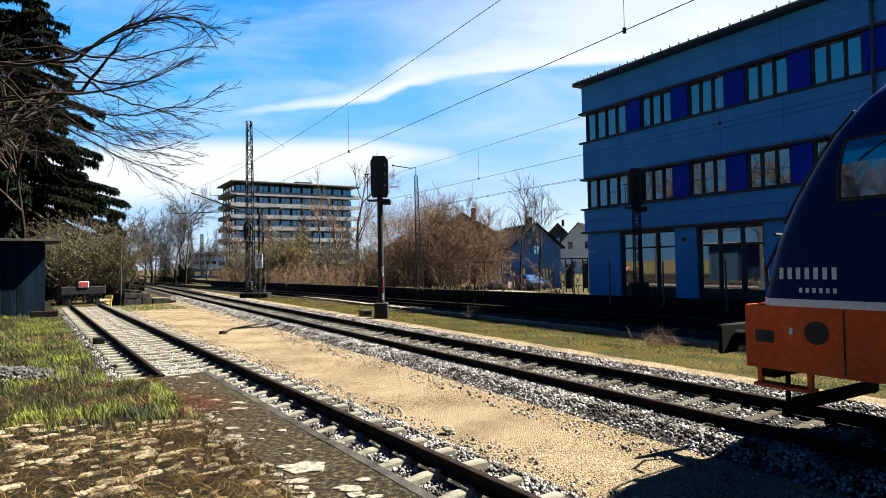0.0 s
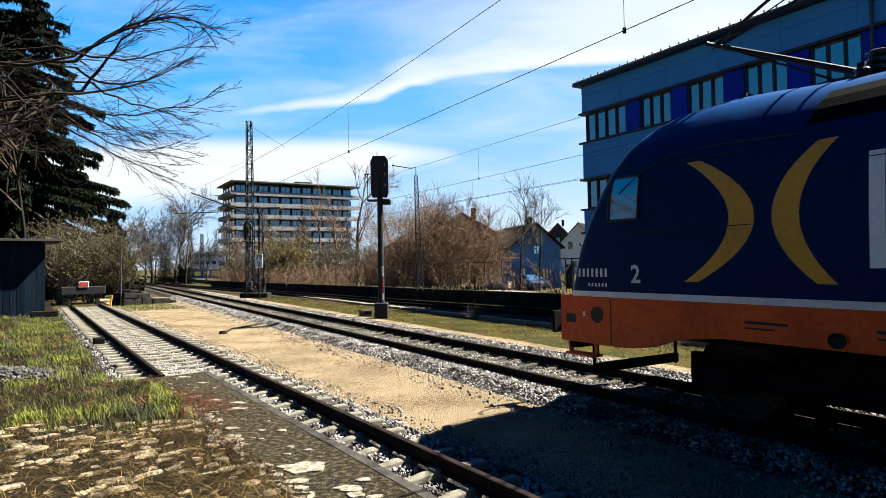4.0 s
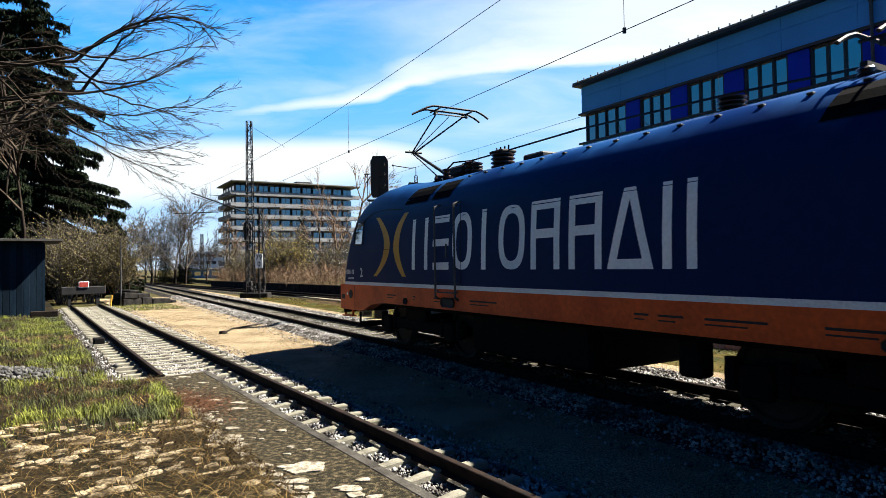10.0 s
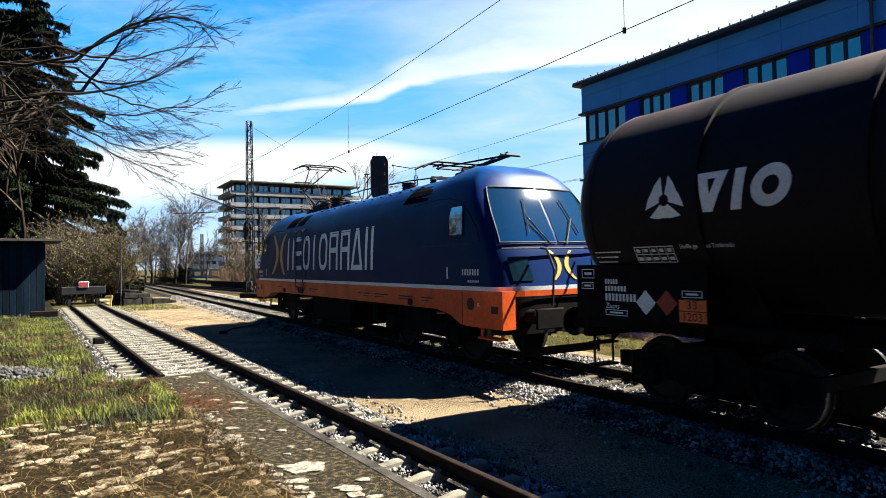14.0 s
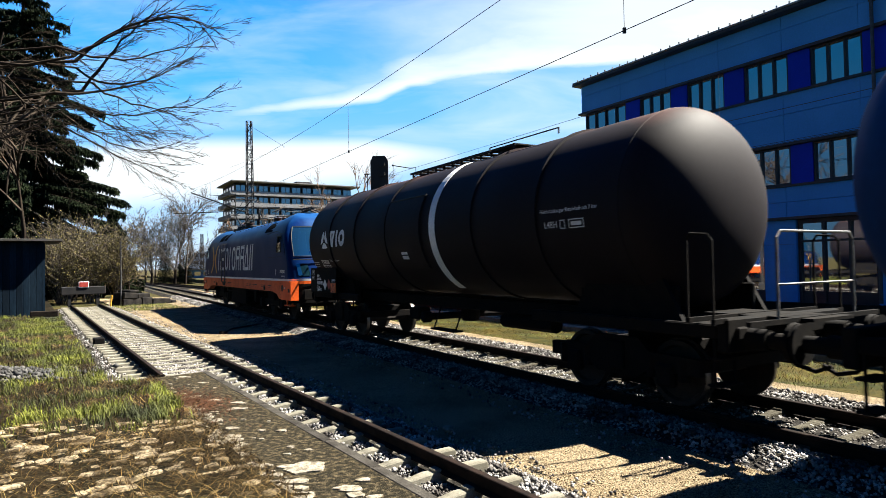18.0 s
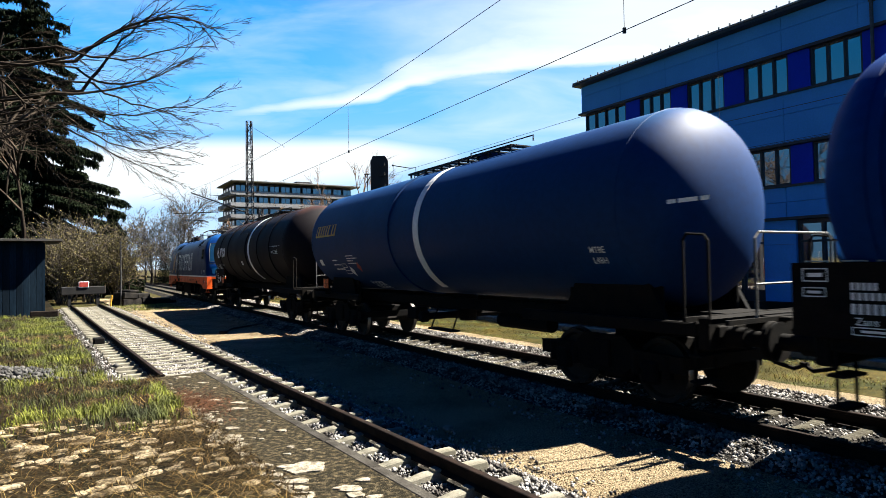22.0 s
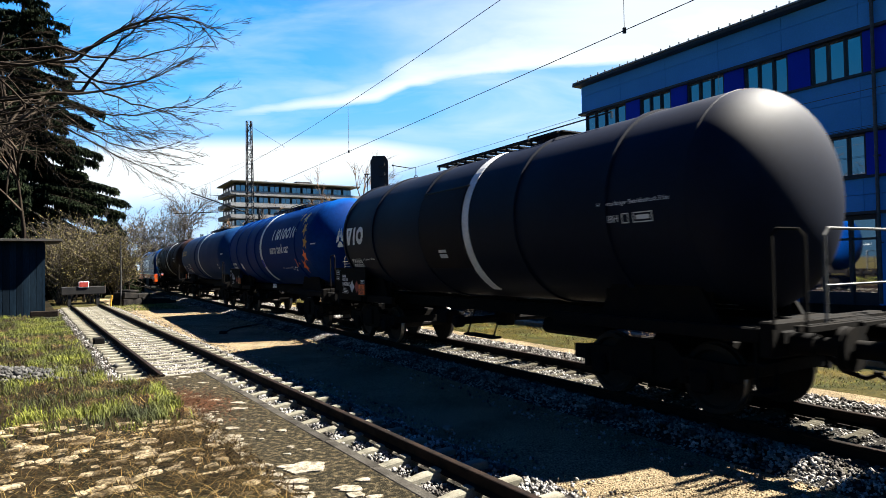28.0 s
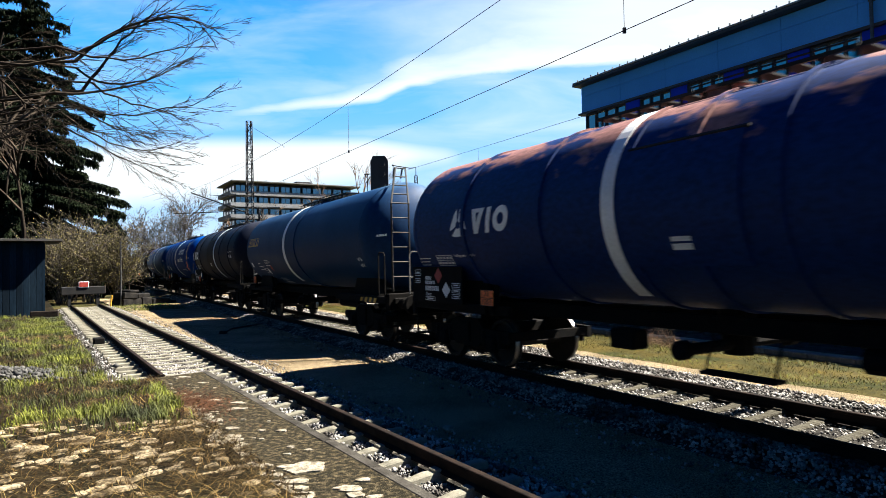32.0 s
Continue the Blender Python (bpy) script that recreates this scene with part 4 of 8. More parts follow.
box(bm, (0.0, -0.02, 1.72), (0.10, 0.10, 3.5))
part("corner_post", bm, SHEDWOOD, shed)

blk = tagged(empty("concrete_ramp", Matrix.Translation(main_pt(50.2, -5.0, -0.3)) @ Matrix.Rotation(radians(ANG_M - 62), 4, "Z")), "dark old concrete ramp behind the siding", "ramp")
gen = np.random.default_rng(44)
for x, z, lx, lz in ((-0.55, 0.24, 0.7, 0.48), (0.1, 0.22, 0.66, 0.44), (0.8, 0.25, 0.75, 0.5), (1.45, 0.2, 0.6, 0.4), (2.15, 0.18, 0.8, 0.36), (-0.35, 0.66, 0.95, 0.40), (0.62, 0.62, 0.9, 0.30), (-0.1, 0.95, 0.7, 0.16), (2.7, 0.12, 0.45, 0.24)):
    bm = B()
    box(bm, (0, 0, 0), (lx, 1.1 + gen.normal(0, 0.08), lz), bev=0.05)
    part("block", bm, DARKCONC, blk, at=pose(x, gen.normal(0, 0.06), z, gen.normal(0, 2), gen.normal(0, 3), gen.normal(0, 4)))
pp = tagged(empty("thin_pole", Matrix.Translation(main_pt(49.4, -5.6, -0.25))), "slim pale pole beside the ramp", "pole")
bm = B()
rod(bm, (0, 0, 0), (0, 0, 4.1), 0.05, 0.035, 8)
part("shaft", bm, GALV, pp)
yp = tagged(empty("marker_peg", Matrix.Translation(side_pt(45.0, 1.3, -0.25))), "short yellow marker peg by the buffer stop", "peg")
bm = B()
rod(bm, (0, 0, 0), (0.08, 0, 0.75), 0.05, n=8)
part("peg", bm, YELLOW, yp)
sw = tagged(empty("point_box", Matrix.Translation(side_pt(23.2, -1.15, -0.25)) @ Matrix.Rotation(radians(ANG_S), 4, "Z")), "small dark box beside the siding rail", "box")
bm = B()
box(bm, (0, 0, 0.16), (0.36, 0.3, 0.24), bev=0.03)
part("box", bm, UNDER, sw)
fb = tagged(empty("timber_stack", Matrix.Translation(side_pt(33.2, -2.3, -0.15)) @ Matrix.Rotation(radians(ANG_S + 80), 4, "Z")), "old dark timbers piled beside the shed", "timber")
for k, (y, z) in enumerate(((0, 0.13), (0.28, 0.13), (0.12, 0.39))):
    bm = B()
    box(bm, (0, y, z), (1.0, 0.25, 0.25), bev=0.02)
    part("timber", bm, BARK if k == 2 else DARKSTEEL, fb)

# mesh fence and parked cars on the far side of the street
fence = tagged(empty("street_fence"), "thin grey metal fence along the street", "fence")
for k in range(9):
    p = main_pt(36.5 + k * 1.75, 15.0 - k * 0.1, 0.0)
    bm = B()
    rod(bm, p, p + Vector((0, 0, 2.2)), 0.035, n=6)
    part("post", bm, GALV, fence)
for z in (0.5, 1.4, 2.1):
    bm = B()
    rod(bm, main_pt(36.5, 15, 0.0 + z), main_pt(50.5, 14.2, 0.0 + z), 0.02, n=5)
    part("rail", bm, GALV, fence)
CARBLUE = mat("blue_car_paint", (0.06, 0.14, 0.30), (0.05, 0.12, 0.26), rough=0.25, scale=1, fine=10, bump=0, coat=0.8, grit=0.05)
CARDARK = mat("dark_car_paint", (0.02, 0.028, 0.04), (0.015, 0.02, 0.03), rough=0.25, scale=1, fine=10, bump=0, coat=0.8, grit=0.05)
CARWHITE = mat("white_car_paint", (0.38, 0.39, 0.40), (0.33, 0.34, 0.35), rough=0.25, scale=1, fine=10, bump=0, coat=0.8, grit=0.05)


def car(label, at, turn_deg, paint):
    c = tagged(empty("parked_car", pose(*at, 0, 0, turn_deg)), label, "car")
    bm = B()
    side = [(-2.05, 0.35), (-2.1, 0.7), (-1.95, 0.95), (-1.1, 1.02), (-0.55, 1.42), (0.75, 1.45), (1.35, 1.0), (2.0, 0.88), (2.12, 0.6), (2.05, 0.32)]
    rings = []
    for y, sx in ((-0.86, 0.94), (-0.8, 0.99), (0, 1.0), (0.8, 0.99), (0.86, 0.94)):
        rings.append([(u * sx, y * (0.82 if w > 1.2 else 1.0), 0.32 + (w - 0.32) * (0.97 if abs(y) > 0.84 else 1)) for u, w in side])
    skin(bm, rings)
    part("body", bm, paint, c, "glossy car body", smooth=35)
    for sg in (1, -1):
        bm = B()
        prism(bm, [(-0.95, 1.02), (-0.5, 1.36), (0.68, 1.38), (1.15, 1.02)], sg * 0.795, sg * 0.80, lambda u, w, d: (u, d * (1.02 if w < 1.2 else 0.885), w))
        part("side_window", bm, CABGLASS, c)
        for x in (-1.3, 1.3):
            bm = B()
            lathe(bm, [(0, 0.31), (0.18, 0.31), (0.19, 0.18)] if sg > 0 else [(-0.19, 0.18), (-0.18, 0.31), (0, 0.31)], "y", (x, sg * 0.70, 0.31), 16)
            part("wheel", bm, BLACK, c, smooth=40)
    return c


car("blue parked car behind the fence", (8.6, 60.5, -0.60), 100, CARBLUE)
car("pale parked car behind the fence", (6.6, 62.5, -0.75), 60, CARWHITE)
car("dark parked car beside the blue one", (7.1, 64, -0.60), 84, CARDARK)
# open shelter on posts beside the office
sh = tagged(empty("bus_shelter", pose(9.35, 43.6, -0.1, 0, 0, 8)), "dark steel shelter with glazed sides beside the street", "shelter")
for x in (-0.8, -0.35, 0.45, 0.8):
    bm = B()
    box(bm, (x, 0, 1.15), (0.07, 0.07, 2.3))
    part("post", bm, DARKSTEEL, sh)
bm = B()
box(bm, (0, 0.5, 2.36), (1.9, 1.5, 0.10), bev=0.02)
part("roof", bm, DARKSTEEL, sh, "flat dark roof")
for x in (-0.58, 0.62):
    bm = B()
    box(bm, (x, 0.0, 1.1), (0.36, 0.02, 1.7))
    part("pane", bm, FLATGLASS, sh, "tinted glass side")
bm = B()
box(bm, (0.05, 0.45, 0.45), (0.8, 0.4, 0.06), bev=0.01)
part("seat", bm, GALV, sh)
rows = [[(lambda p: (p.x, p.y, 0.2 - 0.3 * (a - 12) / 9.0 + 0.012))(main_pt(s, a)) for a in (18.5, 20.5)] for s in (24, 30, 36, 44)]
sheet("street", rows, CONC, "pale sunlit paved street edge", "street")
# ---------------------------------------------------------------- locomotive
# x forward, y to its left, origin on the rails midway between the buffers
LOCO_L = 19.28
SKIRT = 0.83  # lower edge of the orange skirt at its ends


def loco_w(z):
    """Half width of the body at height z."""
    tab = [(0.6, 1.43), (1.0, 1.47), (1.55, 1.49), (2.4, 1.47), (3.0, 1.43), (3.3, 1.37), (3.55, 1.24), (3.75, 1.05), (3.9, 0.84), (4.0, 0.58), (4.06, 0.12)]
    return float(np.interp(z, [t[0] for t in tab], [t[1] for t in tab]))


def loco_f(z):
    """Reach of the nose from the middle at height z."""
    tab = [(0.6, 8.95), (1.0, 9.02), (1.6, 9.02), (2.2, 8.86), (2.6, 8.68), (3.0, 8.45), (3.3, 8.27), (3.55, 8.06), (3.75, 7.84), (3.88, 7.58), (3.97, 7.22), (4.03, 6.65), (4.06, 5.8)]
    return float(np.interp(z, [t[0] for t in tab], [t[1] for t in tab]))


def nose_x(z, y):
    """How far the nose reaches at height z and offset y."""
    w = loco_w(z)
    k = min(abs(y) / w, 1.0)
    deep = 0.42
    return loco_f(z) - deep * (1 - (1 - k ** 2.6) ** (1 / 2.6))


def loco_ring(z, grow=0.0):
    w = loco_w(z) + grow
    pts = []
    half = []
    for i in range(13):
        th = math.pi / 2 * i / 12
        y = loco_w(z) * math.sin(th) ** (2 / 2.6)
        half.append((nose_x(z, y) + grow, y * w / loco_w(z)))
    xe = half[-1][0]
    half += [(xe * q, w) for q in (0.92, 0.84, 0.76, 0.68, 0.60)]
    right = [(x, -y, z) for x, y in half]
    left = [(x, y, z) for x, y in half]
    pts = left + [(-x, y, z) for x, y, _ in reversed(left)] + [(-x, y, z) for x, y, _ in right[1:]] + [(x, y, z) for x, y, _ in reversed(right[1:])]
    return pts


def side_flat(off=0.004):
    return lambda u, w: (u, loco_w(w) + off, w)


def panel(bm, x0, x1, z0, z1, off=0.005):
    """A marking that follows the body side."""
    n = max(int((z1 - z0) / 0.1), 1)
    skin(bm, [[(x0, loco_w(z) + off, z), (x1, loco_w(z) + off, z)] for z in np.linspace(z0, z1, n + 1)], closed=False, cap=False)


def build_loco():
    loco = empty("electric_locomotive")
    tagged(loco, "navy electric locomotive with orange skirt and white stripe", "locomotive")
    # body
    bm = B()
    zs = [1.60, 1.75, 1.9, 2.05, 2.2, 2.4, 2.6, 2.8, 3.0, 3.15, 3.3, 3.43, 3.55, 3.65, 3.75, 3.83, 3.9, 3.95, 4.0, 4.03, 4.06]
    skin(bm, [loco_ring(z) for z in zs])
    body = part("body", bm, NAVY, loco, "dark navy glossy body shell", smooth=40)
    bm = B()
    skin(bm, [loco_ring(1.52, 0.006), loco_ring(1.60, 0.006)])
    part("stripe", bm, WHITE, loco, "thin white line above the skirt", smooth=40)
    # skirt: deep ends, shallow middle
    for sgn in (1, -1):
        for e in (1, -1):
            bm = B()
            outline = [(e * 9.0, SKIRT), (e * 9.0, 1.52), (e * 4.5, 1.52), (0, 1.52), (0, 1.10), (e * 6.2, 1.10), (e * 6.9, 1.02), (e * 7.4, SKIRT + 0.03), (e * 7.7, SKIRT)]
            prism(bm, outline, 1.20, 1.488, lambda u, w, d, sg=sgn: (u, sg * d, w))
            part("skirt", bm, ORANGE, loco, "orange skirt below the white line", smooth=30)
    for e in (1, -1):
        bm = B()
        ring0, ring1 = [], []
        for z, lst in ((SKIRT - 0.1, ring0), (1.52, ring1)):
            for i in range(13):
                y = -1.46 + 2.92 * i / 12
                lst.append((e * (9.0 - 0.16 * abs(y / 1.46) ** 6), y, z))
            lst.extend([(e * 8.7, 1.46, z), (e * 8.7, -1.46, z)])
        skin(bm, [ring0, ring1])
        beam = part("buffer_beam", bm, UNDER, loco, "dark buffer beam", smooth=40)
        bm = B()
        skin(bm, [[(e * (9.03 - 0.16 * abs(y / 1.492) ** 6), y, z) for y in np.linspace(-1.492, 1.492, 13)] for z in (1.42, 1.525)], closed=False, cap=False)
        part("beam_strip", bm, ORANGE, loco, "orange strip under the white line")
        for y in (0.875, -0.875):
            bm = B()
            lathe(bm, [(0, 0.13), (0.28, 0.13), (0.28, 0.10), (0.50, 0.10), (0.52, 0.10)] if e > 0 else [(-0.52, 0.10), (-0.50, 0.10), (-0.28, 0.10), (-0.28, 0.13), (0, 0.13)], "x", (e * 9.0, y, 1.05), 14)
            box(bm, (e * 9.56, y, 1.05), (0.06, 0.62, 0.36), bev=0.02)
            part("buffer", bm, UNDER, loco, smooth=40)
        bm = B()
        box(bm, (e * 9.25, 0, 1.02), (0.5, 0.10, 0.12), bev=0.02)
        rod(bm, (e * 9.45, 0, 1.02), (e * 9.5, 0, 0.7), 0.03)
        part("coupling", bm, UNDER, loco)
        bm = B()
        for y in (0.95, -0.95):
            rod(bm, (e * 8.85, y, 0.7), (e * 8.85, y, 0.25), 0.03)
        box(bm, (e * 8.80, 0, 0.36), (0.06, 1.9, 0.16), bev=0.02)
        part("rail_guard", bm, UNDER, loco, "dark snowplough under the beam")
        # step frame under the beam
        bm = B()
        x0, x1 = (8.35, 8.90) if e > 0 else (8.20, 8.84)
        for x in (x0, x1):
            box(bm, (e * x, 1.38, SKIRT - 0.09), (0.05, 0.05, 0.22))
        box(bm, (e * (x0 + x1) / 2, 1.38, SKIRT - 0.19), (x1 - x0 + 0.05, 0.20, 0.035))
        part("step", bm, ORANGE, loco, "orange foot step")
        # holes in the skirt
        bm = B()
        box(bm, (8.78 if e > 0 else -8.27, 1.47, 1.18), (0.28, 0.05, 0.20), bev=0.04)
        part("step_hole", bm, BLACK, loco)
        bm = B()
        lathe(bm, [(0, 0.12), (0.014, 0.12)], "y", (8.22 if e > 0 else -7.48, 1.487, 1.26), 16)
        part("round_hole", bm, BLACK, loco)
        bm = B()
        box(bm, (8.48 if e > 0 else -7.75, 1.49, 1.26), (0.035, 0.02, 0.07))
        part("latch", bm, WHITE, loco)
        # seam of the end panel
        bm = B()
        box(bm, (7.95 if e > 0 else -7.18, 1.489, 1.18), (0.018, 0.008, 0.64))
        part("panel_seam", bm, BLACK, loco)
        # windscreen in two panes
        for sg in (1, -1):
            bm = B()
            rows = []
            for z in np.linspace(2.42, 3.5, 9):
                hw = loco_w(z) * 0.86
                rows.append([(e * (nose_x(z, y) + 0.012), sg * y, z) for y in np.linspace(0.03, hw, 9)])
            skin(bm, rows, closed=False, cap=False)
            part("windscreen", bm, CABGLASS, loco, "large sloping tinted windscreen", smooth=60)
            bm = B()
            pts = [(e * (nose_x(2.42, y) + 0.03), sg * y, 2.42) for y in np.linspace(0.03, loco_w(2.42) * 0.86, 8)]
            pts += [(e * (nose_x(z, loco_w(z) * 0.86) + 0.03), sg * loco_w(z) * 0.86, z) for z in np.linspace(2.5, 3.5, 7)]
            pts += [(e * (nose_x(3.5, y) + 0.03), sg * y, 3.5) for y in np.linspace(loco_w(3.5) * 0.86, 0.03, 6)]
            pipe(bm, pts, 0.013, 5)
            part("windscreen_seal", bm, BLACK, loco)
            # wiper
            bm = B()
            pipe(bm, [(e * (nose_x(2.38, 0.2) + 0.05), sg * 0.2, 2.38), (e * (nose_x(2.9, 0.55) + 0.07), sg * 0.55, 2.9)], 0.016, 5)
            pipe(bm, [(e * (nose_x(2.6, 0.62) + 0.05), sg * 0.62, 2.6), (e * (nose_x(3.3, 0.46) + 0.05), sg * 0.46, 3.3)], 0.012, 5)
            part("wiper", bm, BLACK, loco)
            # lamp cluster
            bm = B()
            skin(bm, [[(e * (nose_x(z, y) + 0.014), sg * y, z) for y in (0.74 + 0.16 * (z - 1.7), 0.9, 1.02 + 0.16 * (z - 1.7), 1.16 + 0.1 * (z - 1.7))] for z in (1.70, 1.85, 2.0, 2.15)], closed=False, cap=False)
            part("headlight", bm, CABGLASS, loco, "dark glazed lamp cluster")
        # bars and rails over the nose
        bm = B()
        pts = [(e * (nose_x(2.32, y) + 0.10), y, 2.30) for y in np.linspace(-1.3, 1.3, 13)]
        pipe(bm, pts, 0.018, 5)
        part("nose_rail", bm, DARKSTEEL, loco)
        for y in (0.55, -0.55):
            bm = B()
            pipe(bm, [(e * 9.25, y, 1.25), (e * 9.32, y, 1.9), (e * 9.12, y, 2.28), (e * 8.95, y, 2.3)], 0.022, 6)
            part("shunter_handrail", bm, DARKSTEEL, loco)
        # amber crescents on the nose
        bm = B()
        for sg in (1, -1):
            ring_a, ring_b = [], []
            for i in range(9):
                t = -1 + 2 * i / 8
                z = 1.98 + t * 0.28
                y0 = sg * (0.04 + 0.20 * t * t)
                y1 = sg * (0.12 + 0.16 * t * t + 0.02)
                ring_a.append((e * (nose_x(z, y0) + 0.012), y0, z))
                ring_b.append((e * (nose_x(z, y1) + 0.012), y1, z))
            skin(bm, [ring_a, ring_b], closed=False, cap=False)
        part("nose_emblem", bm, YELLOW, loco, "two amber crescents")
        # side windows of the cab
        for sg in (1, -1):
            bm = B()
            x0, x1 = (7.97, 7.44) if e > 0 else (7.20, 6.66)
            skin(bm, [[(e * x, sg * (loco_w(z) + 0.012), z) for x in (x0 - 0.16 * max(z - 2.9, 0), x1)] for z in np.linspace(2.60, 3.20, 6)], closed=False, cap=False)
            cw = part("cab_window", bm, CABGLASS, loco, "cab side window reflecting the sky")
            bm = B()
            edge = [(x0, 2.60), (x0, 2.9), (x0 - 0.05, 3.20), (x1, 3.20), (x1, 2.60), (x0, 2.60)]
            pipe(bm, [(e * x, sg * (loco_w(z) + 0.014), z) for x, z in edge], 0.022, 6)
            part("window_seal", bm, BLACK, cw)
    # cab side band above the windows: dark recess
    for e in (1, -1):
        bm = B()
        skin(bm, [[(e * x, loco_w(z) + 0.004, z) for x in (7.3, 6.8, 5.9)] for z in (3.28, 3.38, 3.46)], closed=False, cap=False)
        part("cab_band", bm, BLACK, loco)
    for e in (1, -1):
        bm = B()
        pts = [(5.3, 3.36), (5.9, 3.40), (6.5, 3.42), (7.0, 3.38), (7.4, 3.24), (7.75, 3.0), (8.02, 2.72), (8.16, 2.45)]
        dx = 0.0 if e > 0 else -0.35
        pipe(bm, [(e * (x + dx), loco_w(z) + 0.006 - 0.25 * max(x + dx - 7.75, 0) ** 1.5, z) for x, z in pts], 0.014, 5)
        part("cab_arch_seam", bm, BLACK, loco, "dark arched seam over the cab window")
        bm = B()
        pipe(bm, [(e * x, loco_w(2.42) + 0.004, 2.42) for x in (5.8 + dx, 7.0 + dx, 7.75 + dx)], 0.007, 4)
        part("cab_seam", bm, BLACK, loco)
    # engine-room doors with grab rails
    pf = side_flat()
    for x0, x1 in ((3.52, 2.50),):
        for x in (x0 - 0.12, x1 + 0.12):
            bm = B()
            pipe(bm, [(x, 1.47, 1.30), (x, 1.56, 1.36), (x, 1.56, 3.22), (x, 1.40, 3.28)], 0.026, 6)
            part("grab_rail", bm, GALV, loco, "steel grab rail")
        bm = B()
        pipe(bm, [(x0, 1.495, 1.64), (x0, 1.47, 3.2), (x1, 1.47, 3.2), (x1, 1.495, 1.64), (x0, 1.495, 1.64)], 0.007, 4)
        part("door_seam", bm, BLACK, loco)
        bm = B()
        box(bm, ((x0 + x1) / 2 + 0.06, 1.482, 2.3), (0.05, 0.03, 0.3), bev=0.01)
        part("door_handle", bm, GALV, loco)
        bm = B()
        pipe(bm, [(x0 - 0.1, 1.5, 1.5), (x0 - 0.15, 1.52, 1.45), (x1 + 0.15, 1.52, 1.45), (x1 + 0.1, 1.5, 1.5)], 0.015, 5)
        part("step_bar", bm, GALV, loco)
        bm = B()
        box(bm, ((x0 + x1) / 2, 1.49, 1.25), (0.5, 0.02, 0.20), bev=0.05)
        part("step_hole", bm, BLACK, loco)
    # brand shapes: amber crescents
    for sg, tip, inner, outer in ((1, 6.72, 0.62, 0.74), (-1, 4.86, 0.38, 0.48)):
        bm = B()
        a, b = [], []
        for i in range(17):
            t = -1 + 2 * i / 16
            z = 2.505 + 0.745 * t
            reach = 1 - t * t
            a.append(pf(tip - sg * (0.02 + inner * reach), z))
            b.append(pf(tip - sg * (0.22 + outer * reach), z))
        skin(bm, [a, b], closed=False, cap=False)
        part("crescent", bm, YELLOW, loco, "amber crescent emblem")
    # brand name as plain shapes: bars, rings, frames and a wedge
    z0, z1 = 1.92, 3.05

    def stroke(bm, a, b, t):
        """A straight stroke between two points of the side."""
        a, b = Vector(a), Vector(b)
        n = (b - a).orthogonal().normalized() * t / 2 if abs(b.y - a.y) > abs(b.x - a.x) * 3 else Vector((0, t / 2))
        if abs(b.y - a.y) > abs(b.x - a.x):
            n = Vector((t / 2, 0))
        skin(bm, [[pf(*(a.lerp(b, k / 8) - n)), pf(*(a.lerp(b, k / 8) + n))] for k in range(9)], closed=False, cap=False)

    def oval(bm, xc, wide, t):
        pts = []
        for k in range(33):
            an = 2 * math.pi * k / 32
            c, q = math.cos(an), math.sin(an)
            pts.append((abs(c) ** 0.75 * (1 if c >= 0 else -1), abs(q) ** 0.75 * (1 if q >= 0 else -1)))
        zc, hh = (z0 + z1) / 2, (z1 - z0) / 2
        skin(bm, [[pf(xc + c * (wide / 2 - d), zc + q * (hh - d)) for c, q in pts] for d in (0.0, t)], closed=False, cap=False)

    shapes = ((5.05, 0.72, "pair"), (6.0, 0.66, "rows"), (6.80, 0.72, "oval"), (7.62, 0.60, "post"), (8.40, 0.76, "oval"), (9.32, 0.72, "frame"), (10.25, 0.70, "frame"), (11.05, 0.84, "wedge"), (12.03, 0.15, "post"), (12.38, 0.20, "post"))
    for ff, wide, kind in shapes:
        x = 9.64 - ff
        loose = []
        if kind == "pair":
            loose = [((q, z0), (q, z1), 0.14) for q in (x - 0.07, x - wide + 0.07)]
        elif kind == "rows":
            loose = [((x, z), (x - wide, z), 0.15) for z in (z0 + 0.075, (z0 + z1) / 2, z1 - 0.075)]
        for a, b, t in loose:
            bm = B()
            stroke(bm, a, b, t)
            part("letter_block", bm, FOIL, loco, "pale grey lettering shape")
        if loose:
            continue
        bm = B()
        if kind == "oval":
            oval(bm, x - wide / 2, wide, 0.15)
        elif kind == "frame":
            stroke(bm, (x - 0.07, z0), (x - 0.07, z1), 0.14)
            stroke(bm, (x - wide + 0.07, z0), (x - wide + 0.07, z1), 0.14)
            for z in ((z0 + z1) / 2 + 0.02, z1 - 0.075):
                stroke(bm, (x - 0.14, z), (x - wide + 0.14, z), 0.15)
        elif kind == "wedge":
            stroke(bm, (x - 0.08, z0), (x - wide / 2 + 0.03, z1), 0.15)
            stroke(bm, (x - wide + 0.08, z0), (x - wide / 2 - 0.03, z1), 0.15)
            stroke(bm, (x - 0.16, z0 + 0.07), (x - wide + 0.16, z0 + 0.07), 0.14)
        else:
            stroke(bm, (x - wide / 2, z0), (x - wide / 2, z1), 0.15)
        part("letter_block", bm, FOIL, loco, "pale grey lettering shape")
    word("cab_number", "2", 0.34, lambda u, w: (7.48 - u, loco_w(1.84) + 0.006, 1.84 + w), WHITE, loco)
    word("cab_number", "1", 0.34, lambda u, w: (-6.62 - u, loco_w(1.84) + 0.006, 1.84 + w), WHITE, loco)
